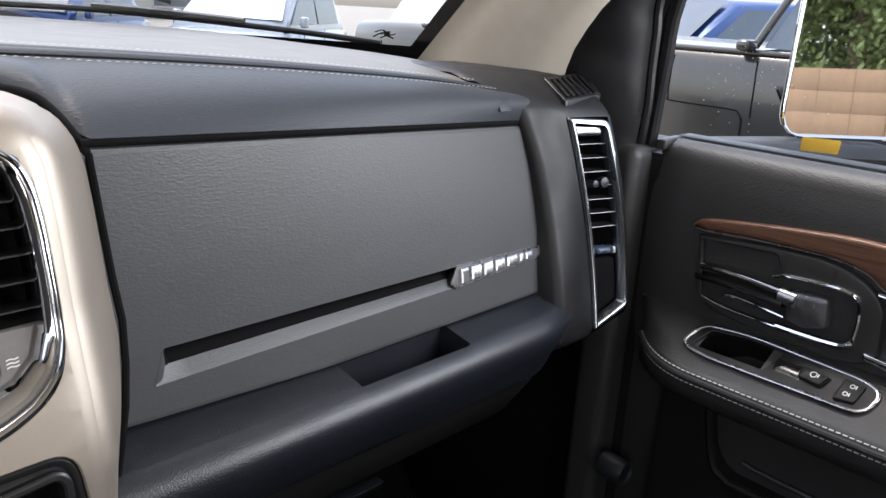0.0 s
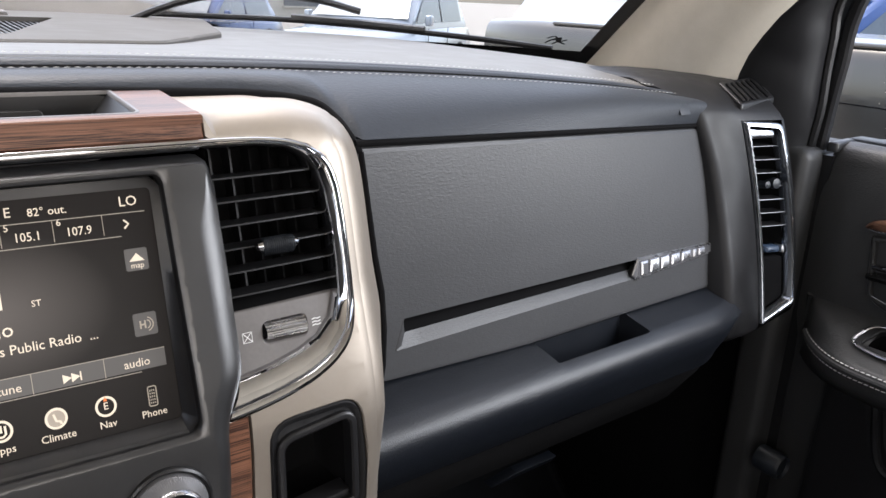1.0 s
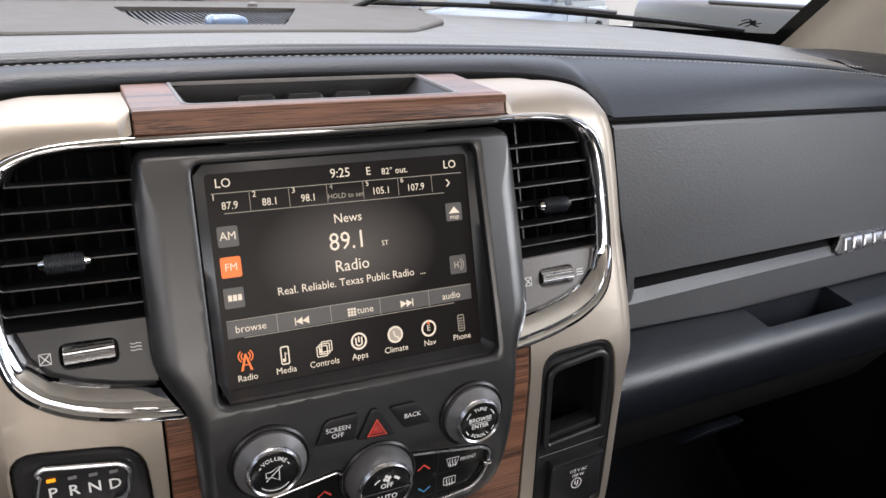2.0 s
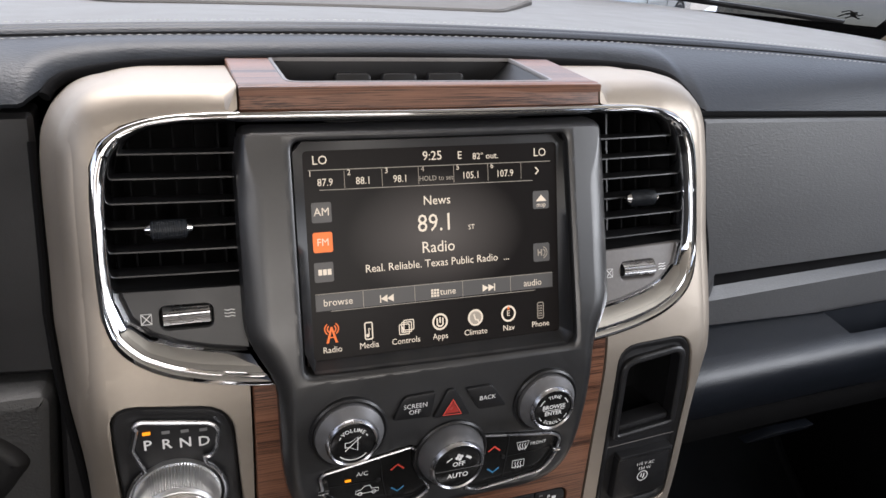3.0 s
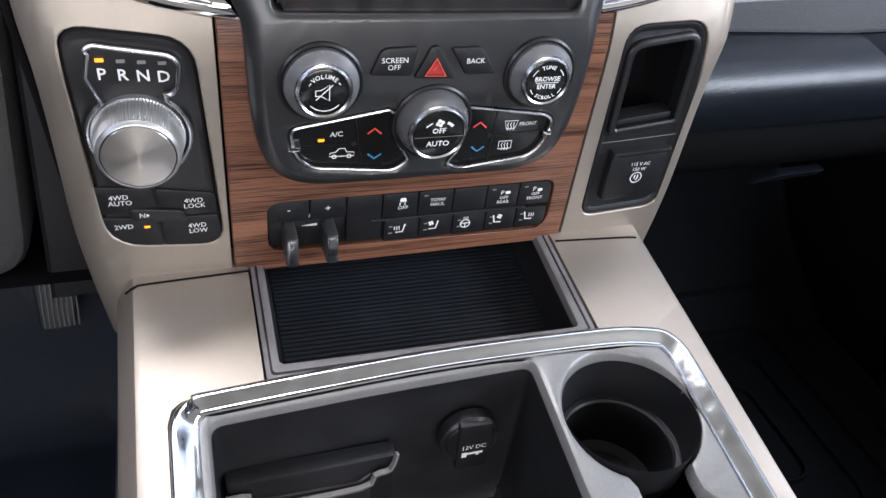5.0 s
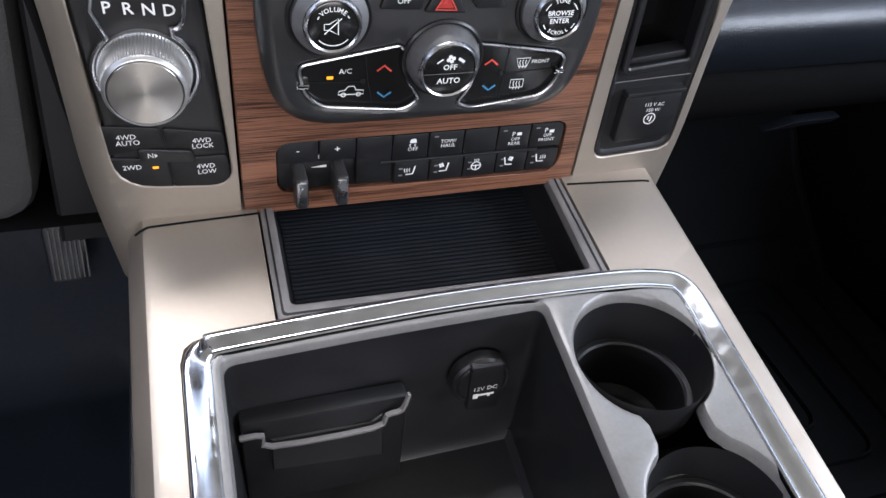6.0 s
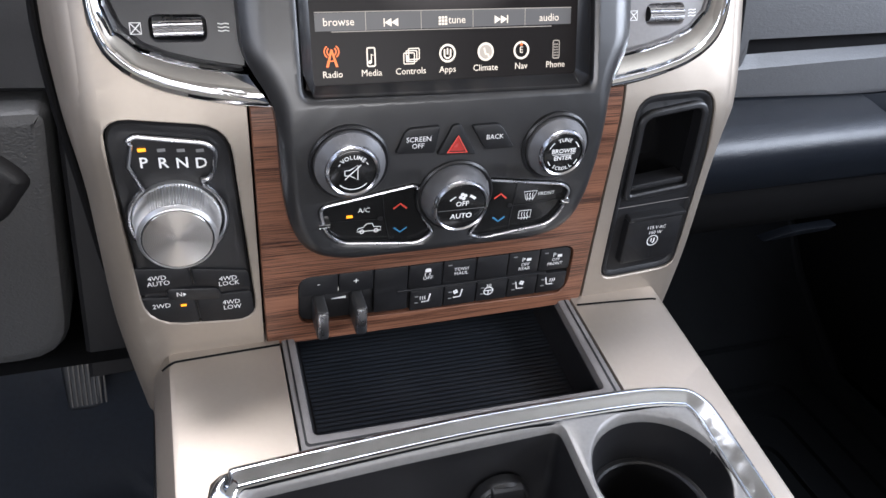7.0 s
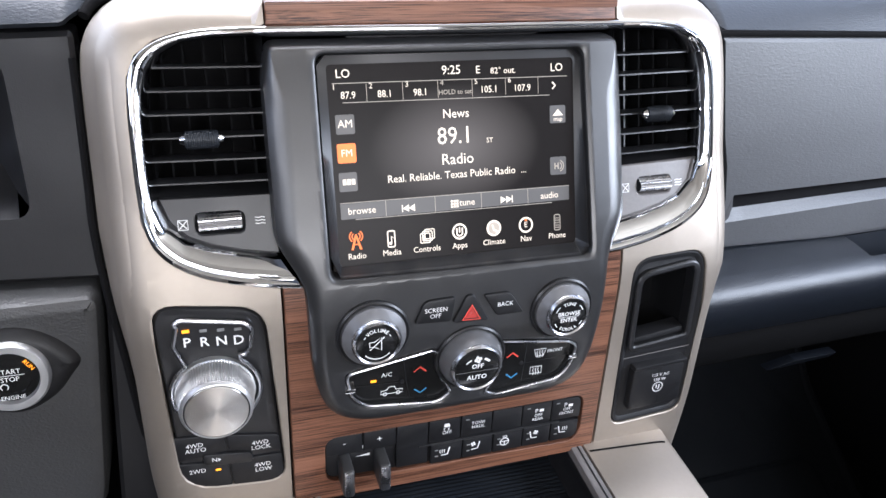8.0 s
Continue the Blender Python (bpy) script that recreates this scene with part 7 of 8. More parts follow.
    for y in [0.080, 0.076, 0.070, 0.060, 0.048, 0.034, 0.018, 0.0, -0.02, -0.05, -0.09, -0.14, -0.2, -0.3, -0.45, -0.6, -0.7]:
        xi = inner_x(y)
        q = max(0.05, min(1, (0.890 - xi) / 0.09))
        rows.append([bm.verts.new(v) for v in ((0.892, y, slope(0.880)), (0.872, y, slope(0.872)), (xi + 0.030 * q, y, slope(xi + 0.030 * q)), (xi + 0.016 * q, y, slope(xi + 0.016 * q) - 0.0025), (xi + 0.006 * q, y, 1.1395), (xi, y, 1.1345), (xi - 0.001, y, 1.1300), (xi, y, 1.1255), (xi + 0.001, y, 1.118), (xi + 0.006, y, 1.106), (xi + 0.022 * q, y, 1.092), (0.888, y, 1.080))])
    for a, b in zip(rows, rows[1:]):
        for i in range(len(a) - 1):
            bm.faces.new((a[i], a[i + 1], b[i + 1], b[i]))
    bm.faces.new(rows[0])
    # opened under the pull cup
    bmesh.ops.delete(bm, geom=[f for f in bm.faces if 1.150 < f.calc_center_median().z and 0.84 < f.calc_center_median().x < 0.865 and -0.095 < f.calc_center_median().y < -0.028], context="FACES")
    arm = part("armrest", bm, LEATHER, d, "padded black armrest with pale double stitching", smooth=60)
    for z0 in (1.1362, 1.1240):
        b = bmesh.new()
        y = 0.066
        while y > -0.5:
            xi, xj = inner_x(y), inner_x(y - 0.0044)
            for (xa, ya), (xb, yb) in (((xi, y), (xj, y - 0.0044)),):
                vs = [b.verts.new(q) for q in ((xa - 0.0002, ya, z0 - 0.0006), (xb - 0.0002, yb, z0 - 0.0003), (xb - 0.0012, yb, z0 + 0.0001), (xa - 0.0012, ya, z0 - 0.0001), (xb + 0.0002, yb, z0 + 0.0007), (xa + 0.0002, ya, z0 + 0.0006))]
                b.faces.new((vs[0], vs[1], vs[2], vs[3]))
                b.faces.new((vs[3], vs[2], vs[4], vs[5]))
            y -= 0.0062
        tagged(part("stitching", b, THREAD, arm, "pale stitches"), kind="stuff")
    part("piping", sweep([(inner_x(y) - 0.0002, y, 1.1300) for y in span(0.070, -0.6, 60)], ring_prof(0.0035, 8)), LEATHER, arm)
    A = lambda u, v, k: (u - 0.48 * k, v, slope(u) + 0.0005 + 0.88 * k)
    sw = rounded([(0.8300, 0.0), (0.8600, -0.010), (0.8660, -0.060), (0.8600, -0.180), (0.8530, -0.200), (0.8250, -0.194), (0.8240, -0.030)], [0.014, 0.012, 0.03, 0.012, 0.014, 0.014, 0.02])
    cupo = rounded([(0.8320, -0.013), (0.8560, -0.022), (0.8610, -0.060), (0.8610, -0.102), (0.8330, -0.094)], 0.004)
    part("switch_plate", plate(sw, A, [(0, -0.006), (0, 0.0010), (0.001, 0.0020), (0.003, 0.0020)], holes=[cupo], hrings=[(0.001, 0.0020), (0, 0.001), (0, -0.006)]), BLACK, arm, "black switch plate")
    part("plate_edge", sweep([A(u, v, 0.0016) for u, v in resample(ccw(sw), 0.006)], ring_prof(0.0026, 10, 1.0, 0.55), closed=True), DULLCHROME, arm, "satin chrome edging")
    part("pull_cup", pan(inset(ccw(cupo), -0.0006), A, 0.0, -0.045, 0.002), VOID, arm)
    part("switch_recess", slab(rounded([(0.8360, -0.1010), (0.8520, -0.0990), (0.8490, -0.1560), (0.8340, -0.1520)], 0.003), A, 0.0, 0.0024, 0.0008), GLOSSBLACK, arm)
    part("window_switch", slab(rounded([(0.8365, -0.1270), (0.8510, -0.1240), (0.8480, -0.1540), (0.8345, -0.1490)], 0.003), A, 0.0, 0.0075, 0.003), BLACK, arm)
    part("lock_switch", slab(rounded([(0.8285, -0.1640), (0.8530, -0.1650), (0.8525, -0.1860), (0.8310, -0.1835)], 0.003), A, 0.0, 0.0055, 0.002), BLACK, arm)
    for u, v, r in ((0.8430, -0.1400, 0.0030), (0.8462, -0.1755, 0.0020), (0.8365, -0.1730, 0.0020)):
        part("legend", joined(stroke(circle(u, v, r, 12), A, 0.0009, 0.0079 if v > -0.15 else 0.0060, True), stroke([(u - 0.002, v - r - 0.0015), (u + 0.002, v - r - 0.0015)], A, 0.0012, 0.0079 if v > -0.15 else 0.0060)), WHITEINK, arm)
    # lower pocket
    part("map_pocket", plate(rounded([(0.05, 0.60), (0.03, 1.10), (-0.028, 1.095), (-0.043, 1.020), (-0.062, 1.000), (-0.6, 0.995), (-0.6, 0.60)], [0.02, 0.01, 0.02, 0.02, 0.02, 0.01, 0.01]), lambda u, z, k: (0.860 - k + (1.05 - z) * 0.02, u, z), [(0, -0.03), (0, -0.008), (0.003, -0.002), (0.010, 0)], cut=0.06), BLACK, d, "moulded lower panel with map pocket")
    part("pocket_lip", sweep(smooth_line([(0.860, -0.030, 1.092), (0.858, -0.045, 1.022), (0.857, -0.066, 1.000), (0.857, -0.13, 0.997), (0.857, -0.6, 0.995)], 5), ring_prof(0.005, 8)), BLACK, d)
    part("pocket_liner", sweep(smooth_line([(0.876, -0.075, 1.018), (0.876, -0.15, 1.014), (0.876, -0.6, 1.010)], 5), ring_prof(0.003, 6)), SATIN, d)
    # window frame and glass
    post = smooth_line([(0.895, 0.113, 1.335), (0.892, 0.108, 1.40), (0.886, 0.101, 1.45), (0.877, 0.090, 1.515), (0.852, 0.036, 1.62), (0.82, -0.06, 1.74), (0.80, -0.20, 1.87)], 4)
    part("window_frame_post", sweep(post, [(-0.006, -0.006), (-0.007, 0.004), (-0.004, 0.007), (0.004, 0.007), (0.007, 0.004), (0.006, -0.006)], up=(-1, 0, 0)), SATIN, d, "black window frame")
    part("window_seal_post", sweep([(x + 0.004, y + 0.016, z) for x, y, z in post], ring_prof(0.009, 10), up=(-1, 0, 0)), RUBBER, d)
    gl = bmesh.new()
    gl.faces.new([gl.verts.new(q) for q in ((0.936, 0.11, 1.35), (0.936, -0.70, 1.35), (0.87, -0.70, 1.86), (0.87, -0.10, 1.86), (0.905, 0.10, 1.56))])
    g = part("window_glass", gl, CLEARGLASS, d, "clear side glass")
    g.visible_shadow = False
    rng, specks = random.Random(8), bmesh.new()
    for _ in range(70):
        y, z, s = rng.gauss(0.02, 0.035), rng.gauss(1.435, 0.030), rng.uniform(0.0003, 0.0008)
        if z < 1.372 or y > 0.07:
            continue
        x = 0.934 - 0.13 * max(0, z - 1.35)
        specks.faces.new([specks.verts.new((x, y + a * s, z + b * s)) for a, b in ((-1, 0), (-0.3, -1), (1, -0.2), (0.4, 1))])
    tagged(part("dust", specks, WHITEINK, g, "white dust specks"), kind="stuff")


passenger_door()


# ---- windscreen and pillars ----
def screen_base(x):
    return 0.865 - 0.60 * (abs(x) / 0.85) ** 2.6


def windscreen():
    w = thing("windscreen", (0, 0.6, 1.45), "raked windscreen glass with a black border", "windscreen", kind="structure")
    S = lambda u, f, d: (u * (1 - 0.10 * f), screen_base(u) - 0.74 * f + 0.012, 1.440 + 0.47 * f + 0.05 * math.sin(f * math.pi) + d)
    g = part("pane", grid(S, span(-0.84, 0.84, 33), span(0.0, 1.0, 9)), CLEARGLASS, w)
    g.visible_shadow = False
    bm = grid(lambda u, f, d: S(u, f, -0.003), span(-0.80, 0.80, 41), [-0.02, -0.005, 0.008])
    part("black_border", bm, GLOSSBLACK, w)
    for sgn in (-1, 1):
        part("side_border", grid(lambda u, f, d: S(sgn * u, f, -0.003), [0.7695, 0.79, 0.84], span(0, 1, 12)), GLOSSBLACK, w)
    B = lambda u, v, d: S(u, v, d - 0.004)
    st = thing("windscreen_sticker", tuple(S(0.745, 0.03, -0.004)), "small clear sticker with black curls on the windscreen corner", "sticker")
    curls = [stroke(smooth_line([(0.737 + a, 0.024 + c), (0.742 + a, 0.034 + c * 0.5), (0.747 - a * 0.3, 0.028), (0.752 - a, 0.033 - c)], 5), B, 0.0020, 0.0) for a, c in ((0, 0), (0.004, 0.006), (-0.001, 0.010), (0.006, -0.002))]
    part("curl", joined(*curls), BLACK, st)
    for sgn in (-1, 1):
        a = thing("a_pillar", (sgn * 0.82, 0.3, 1.42), "beige windscreen pillar trim", "pillar trim", "pillars", kind="structure")
        edge = smooth_line([(0.812, 0.190, 1.400), (0.808, 0.182, 1.4255), (0.805, 0.175, 1.4451), (0.8034, 0.165, 1.4626), (0.7987, 0.150, 1.4803), (0.796, 0.135, 1.4986), (0.7945, 0.112, 1.518), (0.785, 0.040, 1.60), (0.765, -0.06, 1.72), (0.745, -0.20, 1.88)], 4)
        rib = smooth_line([(0.880, 0.122, 1.330), (0.876, 0.118, 1.3625), (0.872, 0.113, 1.40), (0.868, 0.112, 1.4418), (0.863, 0.109, 1.48), (0.857, 0.106, 1.515), (0.848, 0.085, 1.56), (0.83, 0.03, 1.64), (0.80, -0.06, 1.74), (0.775, -0.20, 1.89)], 4)
        zs, ex, ey = [p[2] for p in edge], [p[0] for p in edge], [p[1] for p in edge]
        rows, bm = [], bmesh.new()
        for i in range(23):
            f = -0.06 + i / 22 * 1.05
            g0 = Vector(S(sgn * 0.781, f, -0.004))
            z = 1.440 + 0.47 * f
            back = Vector((sgn * float(np.interp(z, zs, ex)), float(np.interp(z, zs, ey)), z))
            row = []
            for k in range(9):
                q = k / 8
                p = g0.lerp(back, q)
                n = Vector((-sgn * 0.65, -0.55, -0.25)).normalized()
                row.append(bm.verts.new(p + n * (0.030 * min(1, 1.5 - f) * math.sin(q * math.pi) ** 0.8)))
            rows.append(row)
        for r0, r1 in zip(rows, rows[1:]):
            for k in range(8):
                bm.faces.new((r0[k], r0[k + 1], r1[k + 1], r1[k]))
        part("trim", bm, BEIGE, a, smooth=60)
        # dark corner panel between pillar and door frame
        rows, bm = [], bmesh.new()
        for p, q in zip(edge, rib):
            p, q = Vector(p) + Vector((0.003, 0.003, 0)), Vector(q)
            row = [p + Vector((0.012, 0.02, 0))]
            row += [p.lerp(q, k / 7) + Vector((-0.010, -0.012, 0)) * math.sin(k / 7 * math.pi) ** 0.7 for k in range(8)]
            row += [q + Vector((0.006, 0.006, 0)), q + Vector((0.020, 0.004, 0))]
            rows.append([bm.verts.new((sgn * v.x, v.y, v.z)) for v in row])
        for r0, r1 in zip(rows, rows[1:]):
            for k in range(len(r0) - 1):
                bm.faces.new((r0[k], r0[k + 1], r1[k + 1], r1[k]))
        part("corner_panel", bm, BLACK, a, "black grained corner panel", smooth=60)
        part("corner_rib", sweep([(sgn * (x + 0.006), y - 0.002, z) for x, y, z in rib], ring_prof(0.0055, 8), up=(-1, 0, 0)), SATIN, a, "raised rib beside the door frame")
    hd = tagged(part("windscreen_header", box(-0.80, -0.36, 1.885, 0.80, 0.13, 1.935, 0.01), BEIGE), "beige header over the windscreen", "trim", kind="structure")
    # wipers and cowl outside
    cw = thing("cowl", (0, 0.95, 1.40), "black plastic cowl below the windscreen", "cowl")
    part("panel", grid(lambda u, v, d: (u, screen_base(u) + 0.02 + v, 1.432 - 0.25 * v), span(-0.84, 0.84, 25), span(0, 0.16, 5)), BLACK, cw)
    for us, fs in (((0.30, 0.40, 0.48, 0.56, 0.63, 0.69, 0.75), (0.036, 0.037, 0.036, 0.030, 0.022, 0.014, 0.003)), ((-0.42, -0.30, -0.18, -0.06, 0.06, 0.14, 0.20), (0.026, 0.027, 0.027, 0.028, 0.029, 0.029, 0.026))):
        wp = thing("wiper", tuple(S(us[0], fs[0], 0.02)), "black windscreen wiper arm and blade at rest", "wiper", "wipers")
        pts = smooth_line([S(u, f - 0.006, 0.005) for u, f in zip(us, fs)], 4)
        part("blade", sweep(pts, [(-0.003, -0.004), (-0.005, 0.000), (-0.004, 0.003), (0.0, 0.004), (0.004, 0.003), (0.005, 0.000), (0.003, -0.004)]), BLACK, wp)
        m = pts[8:17]
        part("blade_bridge", sweep(m, [(-0.007, 0.002), (-0.006, 0.007), (0.0, 0.009), (0.006, 0.007), (0.007, 0.002)]), SATIN, wp)
        q = Vector(pts[12])
        arm = [q + Vector((0, 0, 0.020)), q + Vector((-0.08, 0.03, 0.036)), q + Vector((-0.22, 0.06, 0.030)), q + Vector((-0.34, 0.10, -0.02))]
        part("arm", sweep(smooth_line(arm, 5), ring_prof(0.007, 8, 1.2, 0.7)), BLACK, wp)


windscreen()


# ---- seat and floor mats ----
def seat_and_mats():
    st = thing("passenger_seat", (0.55, -0.55, 0.60), "black leather passenger seat with pale stitching", "car seat")
    b = box(0.27, -0.85, 0.70, 0.84, -0.235, 0.975, 0.06, 5)
    part("cushion", b, LEATHER, st)
    part("pedestal", box(0.32, -0.8, 0.56, 0.80, -0.32, 0.71, 0.02), BLACK, st)
    bits = bmesh.new()
    for k in range(60):
        x = 0.31 + k * 0.0075
        q = [bits.verts.new((x + a, -0.2625 + c, 0.9690 + (0.002 if a else 0.002))) for a, c in ((0, -0.0008), (0.0045, -0.0008), (0.0045, 0.0008), (0, 0.0008))]
        bits.faces.new(q)
    tagged(part("stitching", bits, THREAD, st), kind="stuff")
    part("backrest", box(0.28, -1.02, 0.92, 0.83, -0.84, 1.60, 0.06, 4), LEATHER, st)
    for nm, x0, x1, m, lab in (("floor_mat", 0.24, 0.86, MATRUBBER, "black rubber floor mat with moulded channels in the passenger footwell"), ("floor_mat", -0.86, -0.21, MATBLUE, "dark blue grey floor mat in the driver footwell")):
        t = thing(nm, ((x0 + x1) / 2, 0.1, 0.575), lab, "floor mat", "floor mats")
        M = lambda u, v, d: (u, v, 0.575 + max(0, v - 0.30) * 0.75 + max(0, v - 0.45) * 0.5 + d)
        part("sheet", plate(rounded([(x0, -0.20), (x1, -0.20), (x1, 0.60), (x0, 0.60)], 0.05), M, [(0, -0.004), (0, 0.006), (0.004, 0.012), (0.012, 0.012), (0.016, 0.006)], cut=0.05), m, t)
        for k in range(4):
            e = 0.06 + 0.055 * k
            o = rounded([(x0 + e, -0.20 + e), (x1 - e, -0.20 + e), (x1 - e, 0.42 - e), (x0 + e, 0.42 - e)], 0.03)
            if x0 > 0:
                part("channel", sweep([M(u, v, 0.008) for u, v in resample(o, 0.03)], [(-0.004, -0.002), (-0.002, 0.005), (0.002, 0.005), (0.004, -0.002)], closed=True), m, t)
            elif k < 2:
                part("strip", slab(rounded([(-0.50 + k * 0.09, 0.02), (-0.49 + k * 0.09, 0.02), (-0.49 + k * 0.09, 0.12), (-0.50 + k * 0.09, 0.12)], 0.002), M, 0.004, 0.010, 0.002), RUBBER, t)
    p = thing("accelerator_pedal", (-0.32, 0.36, 0.74), "black ribbed accelerator pedal", "pedal")
    P = lambda u, v, d: (u, 0.40 - (0.775 - v) * 0.45 - d, v)
    part("pad", slab(rounded([(-0.344, 0.712), (-0.306, 0.712), (-0.292, 0.782), (-0.346, 0.782)], 0.008), P, -0.010, 0.004, 0.003), RUBBER, p)
    for k in range(8):
        u = -0.3400 + k * 0.0056
        part("rib", sweep([P(u + 0.002, 0.718, 0.004), P(u + 0.0035, 0.778, 0.004)], [(-0.0012, 0), (-0.0008, 0.003), (0.0008, 0.003), (0.0012, 0)], up=(0, -1, 0)), GREYTRIM, p)
    part("arm", box(-0.325, 0.40, 0.76, -0.311, 0.60, 0.775, 0.003), BLACK, p)
    f = thing("footwell_fixture", (0.83, 0.05, 0.98), "small black round duct in the passenger footwell", "duct")
    part("barrel", lathe([(0.017, 0), (0.017, 0.030), (0.015, 0.034), (0.012, 0.031)], lambda u, v, d: (u, 0.085 - d, v), 0.845, 0.950, 28), RUBBER, f)


seat_and_mats()


# ---- outside ----
CONCRETE = mat("sunlit_pale_concrete", (0.25, 0.235, 0.21), 0.9, var=0.2, vscale=3, bump="noise", bscale=120, bstr=0.3, bdist=0.004)
TYRE = mat("black_tyre_rubber", (0.012, 0.012, 0.012), 0.8)
ALLOY = mat("grey_alloy", (0.45, 0.45, 0.46), 0.3, 0.9)
FENCE = mat("tan_concrete_fence", (0.285, 0.185, 0.112), 0.85, var=0.18, vscale=6, bump="noise", bscale=80, bstr=0.3, bdist=0.002, stretch=(1, 1, 0.2))
BARK = mat("brown_bark", (0.12, 0.08, 0.05), 0.9, bump="noise", bscale=60, bstr=0.6, bdist=0.01)
LEAF = mat("green_leaf", (0.170, 0.215, 0.075), 0.55, var=0.45, vscale=1.5)
STUCCO = mat("cream_stucco", (0.46, 0.43, 0.37), 0.9, var=0.06, vscale=2)


def paint(name, col):
    return mat(name, col, 0.22, 0.25, 0.03, 5, coat=0.6, rvar=0.03)


WHITEPAINT, SILVERPAINT = paint("white_car_paint", (0.40, 0.42, 0.44)), paint("silver_car_paint", (0.34, 0.38, 0.42))
BLUEPAINT, DARKPAINT = paint("blue_car_paint", (0.03, 0.075, 0.22)), paint("grey_blue_car_paint", (0.10, 0.13, 0.17))
NIGHTPAINT = mat("brown_grey_metallic_paint", (0.080, 0.075, 0.067), 0.20, 0.70, 0.03, 5, coat=0.5, rvar=0.02)
LAMPGLASS = mat("clear_lamp_lens", (0.35, 0.38, 0.40), 0.08, 0.3)

ground = tagged(part("ground", grid(lambda u, v, d: (u, v, 0), span(-400, 400, 9), span(-400, 400, 9)), CONCRETE), "sunlit pale concrete car park", "ground", kind="structure")


def loft(sections):
    bm = bmesh.new()
    rows = [[bm.verts.new(p) for p in s] for s in sections]
    for a, b in zip(rows, rows[1:]):
        for i in range(len(a) - 1):
            bm.faces.new((a[i], a[i + 1], b[i + 1], b[i]))
    bm.faces.new(rows[0])
    bm.faces.new(rows[-1][::-1])
    return bm


